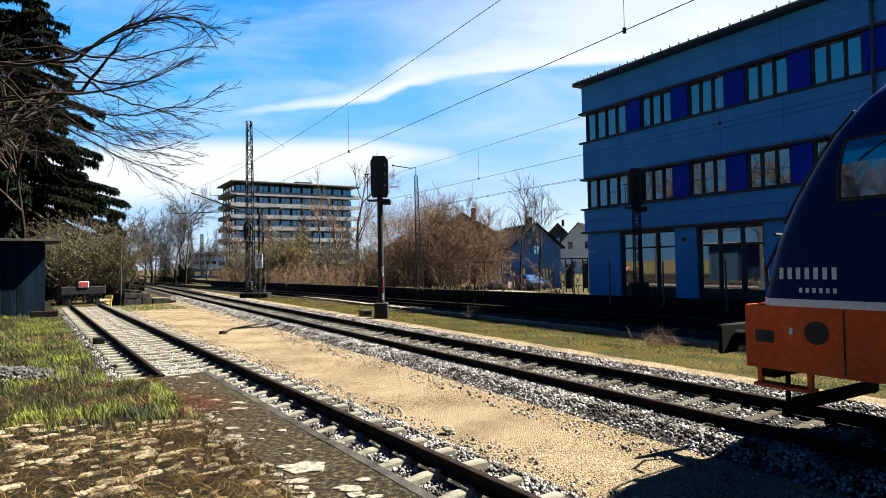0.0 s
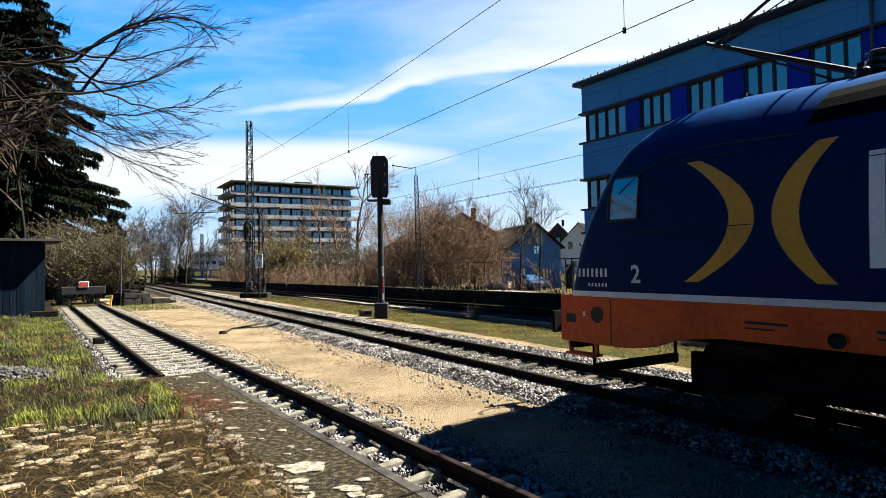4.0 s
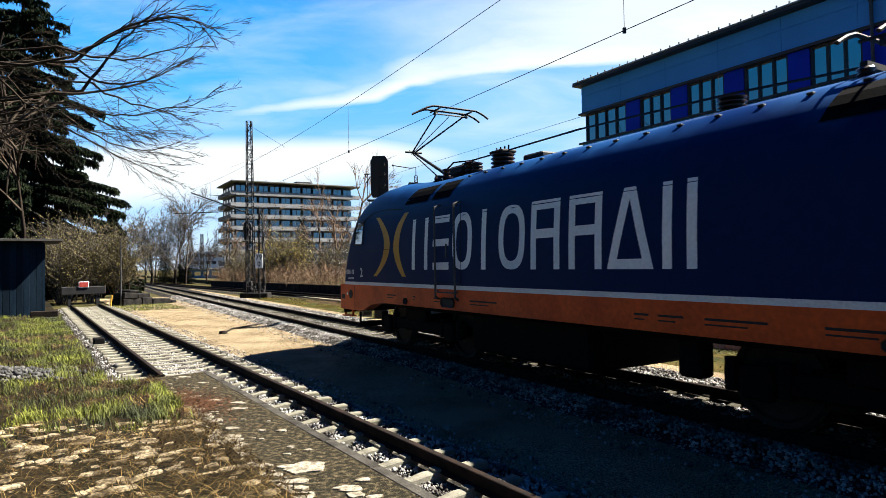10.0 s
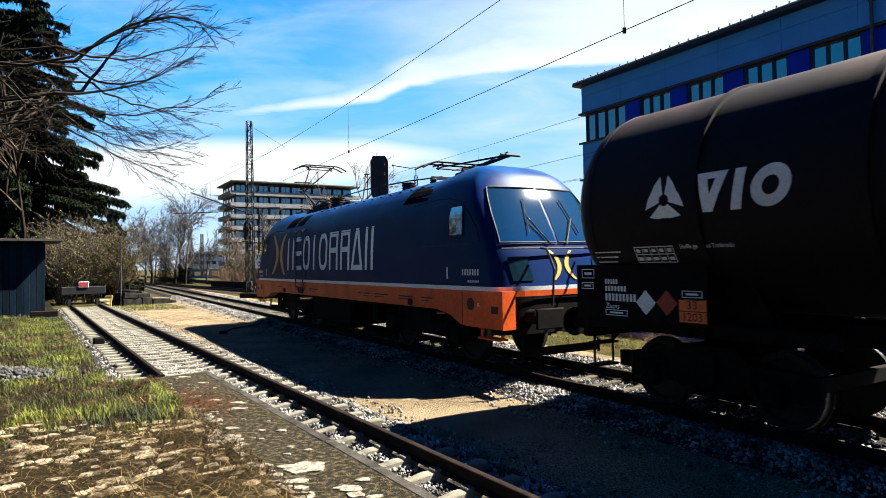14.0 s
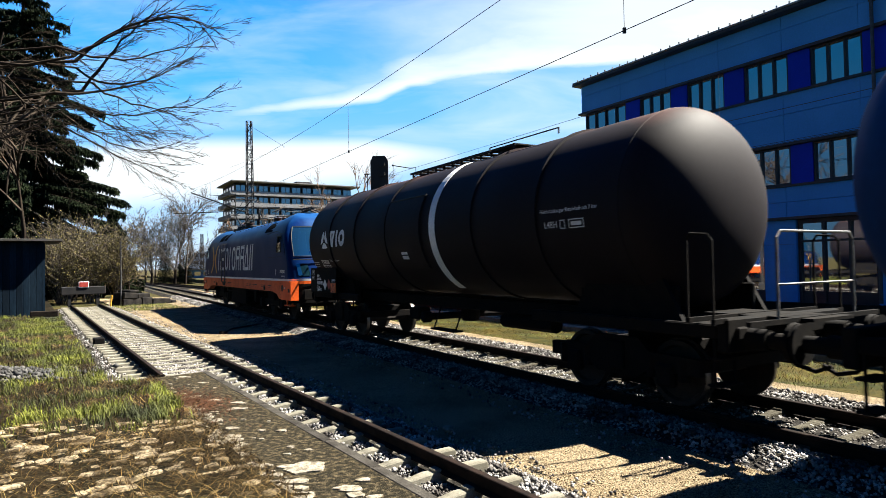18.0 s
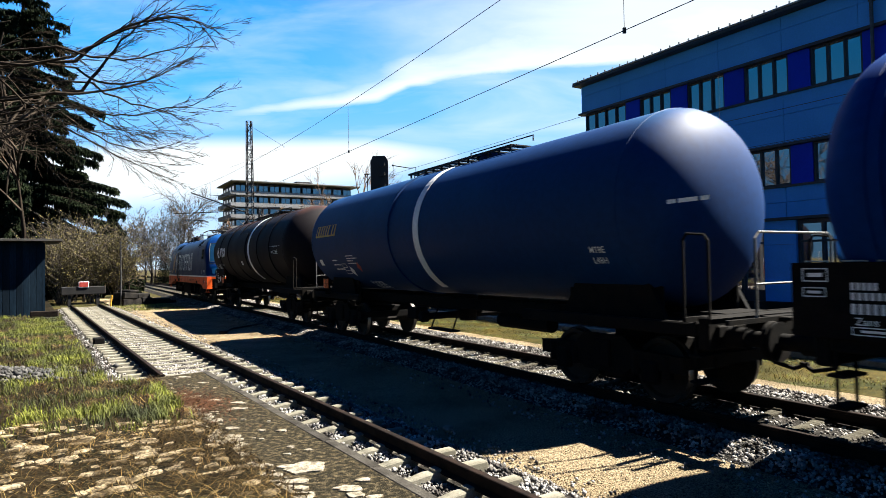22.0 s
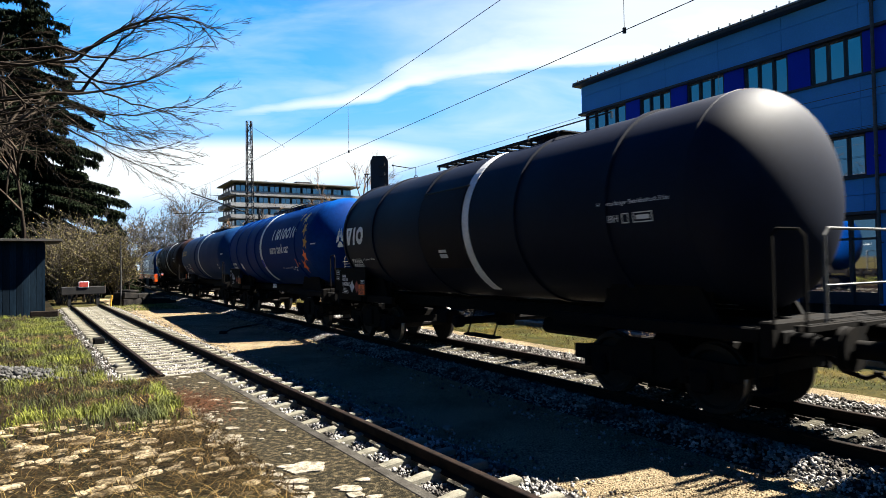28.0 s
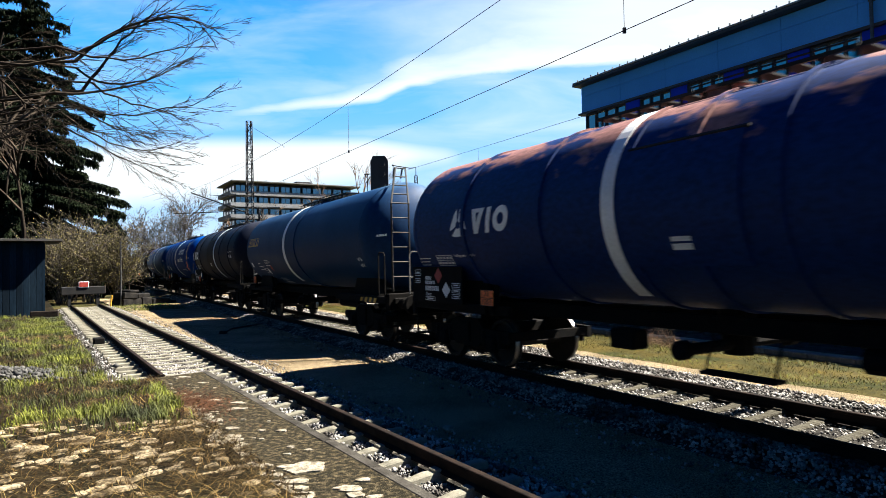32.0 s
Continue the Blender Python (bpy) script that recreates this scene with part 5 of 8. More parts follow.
    for xc, zc in ((8.28, 1.86), (-7.50, 1.86)):
        for name, n, x0, step, wide, z0, z1 in (("number_bar", 7, 0.31, 0.09, 0.046, -0.05, 0.07), ("name_bar", 6, 0.10, 0.068, 0.034, -0.19, -0.14)):
            for k in range(n):
                bm = B()
                bars(bm, xc + x0 - k * step, zc + z0, xc + x0 - wide - k * step, zc + z1, lambda u, w: (u, nose_side(u, w) + 0.006, w), 1)
                part(name, bm, WHITE, loco)
    # small lettering on the skirt
    for xc, wd in ((5.9, 0.5), (4.55, 0.12), (3.6, 0.7), (2.2, 0.9), (-1.9, 0.25), (-2.3, 0.4), (-3.0, 0.8), (-4.4, 0.7), (-5.5, 0.5)):
        bm = B()
        bars(bm, xc, 1.30, xc - wd, 1.33, lambda u, w: (u, 1.493, w))
        bars(bm, xc, 1.24, xc - wd * 0.7, 1.26, lambda u, w: (u, 1.493, w))
        part("lettering_bar", bm, BLACK, loco)
    for xc in (4.9, -5.0):
        bm = B()
        box(bm, (xc, 1.49, 1.20), (0.16, 0.014, 0.15), bev=0.05)
        part("socket", bm, BLACK, loco)
    # roof
    for x0, x1 in ((5.25, 4.15), (3.95, 3.2), (-4.3, -5.5)):
        bm = B()
        skin(bm, [[(x, loco_w(z) + 0.012, z + 0.006) for x in (x0 - 0.25 * (z - 3.42), x1 - 0.25 * (z - 3.42))] for z in (3.44, 3.6, 3.72, 3.82)], closed=False, cap=False)
        part("roof_grille", bm, GRILLE, loco, "dark sloping air intake grille")
    for x in np.linspace(-4.6, 3.0, 14):
        bm = B()
        box(bm, (x, 0.90, 3.868), (0.08, 0.07, 0.03), bev=0.008)
        part("roof_clip", bm, DARKSTEEL, loco)
    for x, r, h in ((5.0, 0.13, 0.34), (3.95, 0.15, 0.36), (3.7, 0.13, 0.30), (2.72, 0.26, 0.34), (-2.6, 0.2, 0.25)):
        bm = B()
        prof = [(0, r)]
        for k in range(4):
            prof += [(h * (k + 0.2) / 4, r * 0.75), (h * (k + 0.6) / 4, r), (h * (k + 0.8) / 4, r)]
        prof += [(h, r * 0.7)]
        lathe(bm, prof, "z", (x, 0.25, 4.0), 14)
        part("insulator", bm, INSUL, loco, smooth=30)
    bm = B()
    pipe(bm, [(5.0, 0.25, 4.34), (4.75, 0.22, 4.46), (3.95, 0.25, 4.38), (2.72, 0.25, 4.38), (0.4, 0.25, 4.4), (-2.6, 0.25, 4.3), (-4.3, 0.2, 4.2)], 0.02, 6)
    part("roof_conductor", bm, DARKSTEEL, loco)
    bm = B()
    box(bm, (4.40, 0.1, 4.21), (0.62, 0.6, 0.22), bev=0.05)
    box(bm, (4.15, 0.1, 4.32), (0.30, 0.4, 0.10), bev=0.03)
    part("roof_box", bm, DARKSTEEL, loco)
    bm = B()
    box(bm, (2.72, 0.25, 4.37), (0.46, 0.40, 0.06), bev=0.02)
    for q in (-0.2, -0.07, 0.07, 0.2):
        rod(bm, (2.72 + q, 0.25, 4.38), (2.72 + q * 1.1, 0.25, 4.49), 0.018, n=5)
    part("breaker_top", bm, DARKSTEEL, loco)
    bm = B()
    box(bm, (1.5, 0.0, 4.08), (0.6, 0.9, 0.12), bev=0.03)
    part("roof_box", bm, DARKSTEEL, loco)

    def pantograph(xb, e, up):
        """xb: base; e: the way in which the knee points."""
        top = 5.84 if up else 4.48
        pan = part("pantograph", (lambda b: (box(b, (xb, 0, 4.14), (1.9, 0.10, 0.07)), [box(b, (xb + q, 0, 4.14), (0.08, 1.1, 0.07)) for q in (-0.7, 0.7)], b)[2])(B()), DARKSTEEL, loco, "raised single-arm pantograph" if up else "folded single-arm pantograph")
        for qx in (-0.7, 0.7):
            for qy in (-0.5, 0.5):
                bm = B()
                lathe(bm, [(0, 0.07), (0.03, 0.1), (0.06, 0.07), (0.09, 0.1), (0.12, 0.07)], "z", (xb + qx, qy, 4.0), 10)
                part("insulator", bm, INSUL, pan)
        foot = Vector((xb - e * 0.45, 0, 4.2))
        knee = Vector((xb + e * 1.45, 0, 5.12)) if up else Vector((xb + e * 1.75, 0, 4.34))
        head = Vector((xb - e * 0.55, 0, top))
        bm = B()
        rod(bm, foot, knee, 0.045, 0.035, 8)
        rod(bm, foot + Vector((e * 0.22, 0.12, -0.05)), knee + Vector((e * 0.06, 0.1, 0.05)), 0.016, n=5)
        part("lower_arm", bm, DARKSTEEL, pan)
        bm = B()
        for y in (-0.1, 0.1):
            rod(bm, knee + Vector((0, y * 0.4, 0)), head + Vector((0, y * 4.0, -0.1)), 0.024, 0.018, 6)
        rod(bm, knee + Vector((e * 0.05, 0.05, -0.05)), head + Vector((0, 0.05, -0.16)), 0.010, n=5)
        rod(bm, knee + Vector((0, -0.25, 0)), knee + Vector((0, 0.25, 0)), 0.03, n=6)
        part("upper_arm", bm, DARKSTEEL, pan)
        bm = B()
        for q in (-0.2, 0.2):
            pipe(bm, [head + Vector((q, y, -0.3 * max(abs(y) - 0.62, 0) ** 1.3 * 2)) for y in (-0.98, -0.9, -0.78, -0.6, 0, 0.6, 0.78, 0.9, 0.98)], 0.026, 6)
        for y in (-0.45, 0.45):
            rod(bm, head + Vector((-0.24, y, -0.05)), head + Vector((0.24, y, -0.05)), 0.022, n=5)
            rod(bm, head + Vector((0, y, -0.05)), head + Vector((0, y, -0.16)), 0.03, n=5)
        rod(bm, head + Vector((0, -0.5, -0.13)), head + Vector((0, 0.5, -0.13)), 0.02, n=5)
        part("collector_head", bm, DARKSTEEL, pan)

    pantograph(5.75, 1, True)
    pantograph(-5.1, -1, False)
    # underfloor
    for xc in (4.95, -4.95):
        bm = B()
        for sg in (1, -1):
            box(bm, (xc, sg * 1.12, 0.62), (3.9, 0.12, 0.26), bev=0.03)
            box(bm, (xc, sg * 1.15, 0.86), (1.0, 0.16, 0.30), bev=0.03)
            for wx in (-1.5, 1.5):
                box(bm, (xc + wx, sg * 1.16, 0.58), (0.42, 0.18, 0.40), bev=0.05)
                for dx in (-0.34, 0.34):
                    rod(bm, (xc + wx + dx, sg * 1.14, 0.45), (xc + wx + dx, sg * 1.14, 0.85), 0.09, n=8)
        box(bm, (xc, 0, 0.6), (2.0, 1.9, 0.35))
        part("bogie", bm, UNDER, loco, "dark bogie frame")
    bm = B()
    box(bm, (0.85, 0, 0.70), (3.3, 2.5, 0.76), bev=0.06)
    box(bm, (-2.6, 1.15, 0.78), (0.35, 0.3, 0.5), bev=0.04)
    part("transformer_case", bm, UNDER, loco, "dark underfloor equipment case")
    bm = B()
    box(bm, (0, 0, 1.25), (17.8, 2.38, 0.52))
    part("floor_frame", bm, UNDER, loco)
    wheels = []
    for xc in (4.95, -4.95):
        for wx in (-1.5, 1.5):
            wheels.append((wheelset(loco, 0.575), xc + wx, 0.575))
    # the cab roofs rise a little above the roof between them
    for ob in loco.children:
        if ob.name.split(".")[0] in ("body", "windscreen", "windscreen_seal"):
            for v in ob.data.vertices:
                if v.co.z > 3.3:
                    q = min(max((abs(v.co.x) - 4.9) / 1.7, 0.0), 1.0)
                    v.co.z += 0.13 * q * q * (3 - 2 * q) * (v.co.z - 3.3) / 0.76
    # the rear cab stands half a metre closer to the middle
    for ob in loco.children:
        if ob.name.split(".")[0] in ("body", "stripe", "skirt", "buffer_beam", "buffer", "coupling", "rail_guard", "step", "windscreen", "windscreen_seal", "wiper", "headlight", "nose_rail", "shunter_handrail", "nose_emblem", "floor_frame", "beam_strip"):
            for v in ob.data.vertices:
                if v.co.x < -6.0:
                    v.co.x += 0.48 * min((-6.0 - v.co.x) / 2.0, 1.0)
    return loco, wheels


def nose_side(x, z):
    """Offset of the body side at x, where it rounds into the nose."""
    w = loco_w(z)
    deep = 0.42
    k = max(0.0, min(1.0, 1 - (loco_f(z) - abs(x)) / deep))
    return w * (1 - k ** 2.6) ** (1 / 2.6)


WHEELS = {}


def wheelset(parent, r):
    """Two wheels on an axle, centred on the axle."""
    if r not in WHEELS:
        bm = B()
        for sg in (1, -1):
            prof = [(0.66, 0.10), (0.67, r - 0.09), (0.665, r - 0.07), (0.665, r + 0.03), (0.695, r + 0.03), (0.705, r), (0.80, r - 0.005), (0.80, r - 0.07), (0.74, r - 0.10), (0.73, 0.14), (0.86, 0.11), (0.98, 0.10), (0.98, 0.02)]
            if sg < 0:
                prof = [(-t, q) for t, q in reversed(prof)]
            lathe(bm, prof, "y", (0, 0, 0), 28)
        rod(bm, (0, -0.7, 0), (0, 0.7, 0), 0.09, n=10)
        for sg in (1, -1):
            for k in range(3):
                an = 2 * math.pi * k / 3
                rod(bm, (0.055 * math.cos(an), sg * 0.975, 0.055 * math.sin(an)), (0.055 * math.cos(an), sg * 0.995, 0.055 * math.sin(an)), 0.018, n=6)
        WHEELS[r] = mesh_of("wheelset", bm, [TYRE, TREAD], 35)
        for f in WHEELS[r].polygons:
            c = f.center
            if abs(math.hypot(c.x, c.z) - r) < 0.02 and abs(f.normal.y) < 0.3:
                f.material_index = 1
    return part("wheelset", WHEELS[r], None, parent, "rusty steel wheelset")


LOCO, LOCO_WHEELS = build_loco()
# ---------------------------------------------------------------- tank wagons
TR, TZ = 1.51, 2.83


def tank_y(z, off=0.005, r=TR):
    d = r * r - (z - TZ) ** 2
    return math.sqrt(max(d, 0.01)) + off


def on_tank(xc, zc, r=TR, off=0.005):
    """Places (u, w) round a point of the tank's left side; u runs towards the rear."""
    return lambda u, w: (xc - u, tank_y(zc + w, off, r), zc + w)


def patch(bm, x0, x1, z0, z1, r=TR, off=0.005, n=5, lean=0.0):
    rows = []
    for i in range(n + 1):
        z = z0 + (z1 - z0) * i / n
        k = lean * (z - z0)
        rows.append([(x0 - k, tank_y(z, off, r), z), (x1 - k, tank_y(z, off, r), z)])
    skin(bm, rows, closed=False, cap=False)


def outline_box(bm, x0, x1, z0, z1, t=0.014):
    patch(bm, x0, x1, z0, z0 + t, n=1)
    patch(bm, x0, x1, z1 - t, z1, n=1)
    patch(bm, x0, x0 - t, z0, z1, n=2)
    patch(bm, x1 + t, x1, z0, z1, n=2)


def diamond(bm, xc, zc, h, rot=0.0):
    pts = []
    for k in range(4):
        an = math.pi / 2 * k + math.radians(rot)
        pts.append((xc - h * math.cos(an), zc + h * math.sin(an)))
    bm.faces.new([bm.verts.new((x, tank_y(z, 0.012), z)) for x, z in pts])


def bogie(parent, xc):
    bm = B()
    for sg in (1, -1):
        y = sg * 1.0
        prof = [(-1.45, 0.50), (-1.45, 0.72), (-0.62, 0.74), (-0.42, 0.92), (0.42, 0.92), (0.62, 0.74), (1.45, 0.72), (1.45, 0.50), (0.60, 0.50), (0.40, 0.36), (-0.40, 0.36), (-0.60, 0.50)]
        prism(bm, prof, y - 0.05, y + 0.05, lambda u, w, d: (xc + u, d, w))
        for wx in (-0.9, 0.9):
            box(bm, (xc + wx, y + sg * 0.03, 0.46), (0.30, 0.16, 0.32), bev=0.04)
            for dx in (-0.27, 0.27):
                rod(bm, (xc + wx + dx, y, 0.40), (xc + wx + dx, y, 0.70), 0.085, n=8)
        box(bm, (xc, y + sg * 0.05, 0.64), (0.34, 0.10, 0.42), bev=0.02)
    box(bm, (xc, 0, 0.66), (0.5, 2.0, 0.24), bev=0.03)
    box(bm, (xc, 0, 0.90), (0.6, 1.0, 0.2), bev=0.03)
    for wx in (-1.38, 1.38):
        box(bm, (xc + wx, 0, 0.62), (0.10, 1.9, 0.16))
    b = part("bogie", bm, UNDER, parent, "grimy two-axle bogie frame")
    for wx in (-0.35, 0.35):
        for sg in (1, -1):
            bm = B()
            box(bm, (xc + wx, sg * 0.75, 0.42), (0.08, 0.10, 0.34), bev=0.015)
            part("brake_block", bm, UNDER, b)
    return [(wheelset(parent, 0.46), xc + wx, 0.46) for wx in (-0.9, 0.9)]


def tank_wagon(label, length, paint, rings, band, logo, extras, span, mark, ladder=False):
    """span: the tank's ends from the front buffers; rings, band and markings: metres from the point mark metres before the buffers."""
    w = empty("tank_wagon")
    tagged(w, label, "tank wagon", group="tank wagons of the train")
    h = length / 2
    dome = 0.80
    bm = B()
    rs = []
    n = 48
    t, nose = span[1] - h, h - span[0]
    steps = [(dome * (1 - math.cos(a)), math.sin(a) ** 0.9) for a in np.linspace(0.05, math.pi / 2, 14)]
    xs = [(-t + x, k) for x, k in steps] + [(nose - x, k) for x, k in reversed(steps)]
    for x, k in xs:
        rs.append([(x, TR * k * math.cos(2 * math.pi * i / n), TZ + TR * k * math.sin(2 * math.pi * i / n)) for i in range(n)])
    skin(bm, rs)
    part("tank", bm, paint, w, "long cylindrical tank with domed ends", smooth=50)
    for x in (-t + dome, nose - dome):
        bm = B()
        skin(bm, [[(x + q, (TR + d) * math.cos(2 * math.pi * i / n), TZ + (TR + d) * math.sin(2 * math.pi * i / n)) for i in range(n)] for q, d in ((-0.015, -0.004), (-0.008, 0.006), (0.008, 0.006), (0.015, -0.004))], cap=False)
        part("dome_weld", bm, paint, w, smooth=40)
    hm = h + mark
    for ff in rings:
        bm = B()
        skin(bm, [[(hm - ff + q, (TR + d) * math.cos(2 * math.pi * i / n), TZ + (TR + d) * math.sin(2 * math.pi * i / n)) for i in range(n)] for q, d in ((-0.055, -0.01), (-0.05, 0.035), (0.05, 0.035), (0.055, -0.01))], cap=False)
        part("stiffening_ring", bm, paint, w, smooth=40)
    for sg in (1, -1):
        bm = B()
        skin(bm, [[(hm - band + q, sg * (TR + d) * math.cos(a), TZ + (TR + d) * math.sin(a)) for a in np.linspace(-1.05, 1.25, 26)] for q, d in ((-0.125, 0.004), (-0.12, 0.014), (0.12, 0.014), (0.125, 0.004))], closed=False, cap=False)
        part("centre_band", bm, WHITE, w, "white band round the middle of the tank")
    # roof walkway, hatch box
    bm = B()
    for y in (-0.32, 0.32):
        box(bm, (0, y, TZ + TR + 0.10), (min(4.6, length * 0.3), 0.05, 0.05))
    for x in np.linspace(-2.2, 2.2, 12):
        box(bm, (x, 0, TZ + TR + 0.11), (0.24, 0.6, 0.025))
        for y in (-0.3, 0.3):
            box(bm, (x, y, TZ + TR + 0.05), (0.04, 0.04, 0.12))
    part("roof_walkway", bm, DARKSTEEL, w, "dark grating walkway on the roof")
    for sg in (0.38, -0.38):
        bm = B()
        pts = [(hm - band - 0.6, sg, TZ + TR + 0.05), (hm - band - 0.6, sg, TZ + TR + 0.16), (hm - band - 2.8, sg, TZ + TR + 0.16), (hm - band - 2.8, sg, TZ + TR + 0.05)]
        pipe(bm, pts, 0.018, 6)
        part("walkway_rail", bm, DARKSTEEL, w)
    bm = B()
    lathe(bm, [(0, 0.32), (0.12, 0.32), (0.12, 0.36), (0.18, 0.36), (0.22, 0.2)], "z", (hm - band - 0.9, 0, TZ + TR - 0.06), 16)
    part("manhole", bm, paint, w, smooth=35)
    # frame
    for sg in (1, -1):
        bm = B()
        box(bm, (0, sg * 0.42, 1.14), (length - 1.3, 0.12, 0.24), bev=0.01)
        part("centre_sill", bm, UNDER, w, "dark steel sill")
        for e in (1, -1):
            bm = B()
            box(bm, (e * (h - 2.6), sg * 0.85, 1.42), (1.9, 0.08, 0.5), bev=0.02)
            part("side_bracket", bm, UNDER, w)
            bm = B()
            box(bm, (e * (h - 2.6), sg * 1.2, 1.14), (3.6, 0.10, 0.18), bev=0.02)
            part("solebar", bm, UNDER, w)
    for e in (1, -1):
        bm = B()
        box(bm, (e * (h - 1.4), 0, 1.12), (1.6, 2.2, 0.16), bev=0.02)
        part("end_frame", bm, UNDER, w)
    for e in (1, -1):
        bm = B()
        box(bm, (e * (h - 0.72), 0, 1.10), (0.16, 2.5, 0.42), bev=0.02)
        part("headstock", bm, UNDER, w)
        for y in (0.875, -0.875):
            bm = B()
            lathe(bm, [(0, 0.13), (0.30, 0.13), (0.30, 0.10), (0.56, 0.10)] if e > 0 else [(-0.56, 0.10), (-0.30, 0.10), (-0.30, 0.13), (0, 0.13)], "x", (e * (h - 0.64), y, 1.05), 14)
            lathe(bm, [(0, 0.24), (0.05, 0.23)] if e > 0 else [(-0.05, 0.23), (0, 0.24)], "x", (e * (h - 0.06), y, 1.05), 18)
            part("buffer", bm, UNDER, w, smooth=40)
        bm = B()
        box(bm, (e * (h - 0.42), 0, 1.02), (0.46, 0.09, 0.11), bev=0.02)
        pipe(bm, [(e * (h - 0.6), 0.35, 0.95), (e * (h - 0.35), 0.36, 0.72), (e * (h - 0.12), 0.33, 0.66), (e * (h + 0.05), 0.3, 0.74)], 0.028, 6)
        part("coupling", bm, UNDER, w)
        # end platform with rails where the tank leaves room for it
        room = span[0] if e > 0 else length - span[1]
        if room > 0.7:
            bm = B()
            xr = e * (h - room + 0.25)
            box(bm, (e * (h - 0.16 - room / 2), 0, 1.28), (room + 0.2, 0.9, 0.04))
            for q in (0.0, 0.36, room - 0.5):
                box(bm, (xr + e * q, 0, 1.28), (0.06, 2.86, 0.06))
            part("end_platform", bm, UNDER, w, "narrow grating on cross beams")
            # dark hand loops at the sides, a pale tubular rail across the end
            for y in (1.42, -1.42):
                bm = B()
                pipe(bm, [(xr, y, 1.3), (xr, y, 2.28), (xr + e * 0.06, y, 2.36), (xr + e * 0.30, y, 2.34), (xr + e * 0.36, y, 2.26), (xr + e * 0.36, y, 1.3)], 0.018, 6)
                part("hand_loop", bm, UNDER, w)
            xe = xr + e * (room - 0.5)
            bm = B()
            pipe(bm, [(xe, -0.85, 1.3), (xe, -0.85, 2.28), (xe, -0.77, 2.36), (xe, 0.77, 2.36), (xe, 0.85, 2.28), (xe, 0.85, 1.3)], 0.018, 6)
            pipe(bm, [(xe, -0.85, 1.72), (xe, 0.85, 1.72)], 0.015, 6)
            part("end_handrail", bm, RAILGREY, w, "thin grey tubular handrail")
        bm = B()
        for y in (1.22, 0.84):
            rod(bm, (e * (h - 0.85), y, 0.45), (e * (h - 0.85), y, 1.25), 0.02, n=5)
        for z in (0.47, 0.8):
            box(bm, (e * (h - 0.85), 1.03, z), (0.2, 0.42, 0.03))
        part("end_step", bm, UNDER, w)
        # saddle plate under the tank end
        bm = B()
        for sg in (1, -1):
            prism(bm, [(h - 1.5, 1.2), (h - 3.6, 1.2), (h - 3.2, 1.9), (h - 1.9, 1.9)], sg * 0.9, sg * 0.98, lambda u, q, d, ee=e: (ee * u, d, q))
        part("saddle", bm, UNDER, w)
    wheels = bogie(w, h - 2.65) + bogie(w, -(h - 2.65))
    # outlet valves and pipes at the middle
    bm = B()
    rod(bm, (0, -1.15, 0.85), (0, 1.15, 0.85), 0.08, n=10)
    for sg in (1, -1):
        lathe(bm, [(0, 0.13), (0.16, 0.13), (0.2, 0.09)], "y", (0, sg * 1.1 - (0.2 if sg < 0 else 0), 0.85), 12)
    lathe(bm, [(0.7, 0.2), (1.4, 0.26)], "z", (0, 0, 0), 12)
    box(bm, (1.5, 0.55, 0.82), (0.5, 0.35, 0.3), bev=0.03)
    rod(bm, (-3.4, 0.3, 0.85), (-1.8, 0.3, 0.85), 0.15, n=12)
    part("outlet_valve", bm, UNDER, w)
    bm = B()
    box(bm, (-0.8, 1.15, 0.62), (1.0, 0.22, 0.04))
    for x in (-1.25, -0.35):
        rod(bm, (x, 1.2, 0.62), (x, 1.0, 1.1), 0.018, n=5)
    part("side_step", bm, UNDER, w)
    if ladder:
        def stile(y):
            return [(-t + 0.75, y * 0.45, TZ + TR + 0.10), (-t + 0.6, y * 0.5, TZ + TR + 0.34), (-t + 0.3, y * 0.6, TZ + TR + 0.30), (-t - 0.28, y, TZ + 0.8), (-t - 0.30, y, 1.35)]
        bm = B()
        pipe(bm, stile(0.55), 0.026, 6)
        lad = part("end_ladder", bm, DARKSTEEL, w, "tall end ladder over the dome")
        bm = B()
        pipe(bm, stile(1.05), 0.026, 6)
        part("stile", bm, DARKSTEEL, lad)
        for k in range(10):
            a, b = Vector(stile(0.55)[2 + (k > 3)]), Vector(stile(1.05)[2 + (k > 3)])
            a2, b2 = Vector(stile(0.55)[3 + (k > 3)]), Vector(stile(1.05)[3 + (k > 3)])
            q = (k / 4) if k < 4 else (k - 4) / 6
            bm = B()
            rod(bm, a.lerp(a2, q), b.lerp(b2, q), 0.018, n=5)
            part("rung", bm, DARKSTEEL, lad)
        for x in (hm - 13.1,):
            for k in range(7):
                bm = B()
                prism(bm, [(x - k * 0.15, 1.06), (x - k * 0.15 - 0.15, 1.06), (x - k * 0.15 - 0.22, 1.18), (x - k * 0.15 - 0.07, 1.18)], 1.262, 1.268, lambda u, q, d: (u, d, q))
                part("warning_stripe", bm, YELLOW if k % 2 == 0 else BLACK, w, "yellow and black warning stripe" if k == 0 else "")
    # hazard plate
    logo(w, hm)
    extras(w, hm)
    return w, wheels


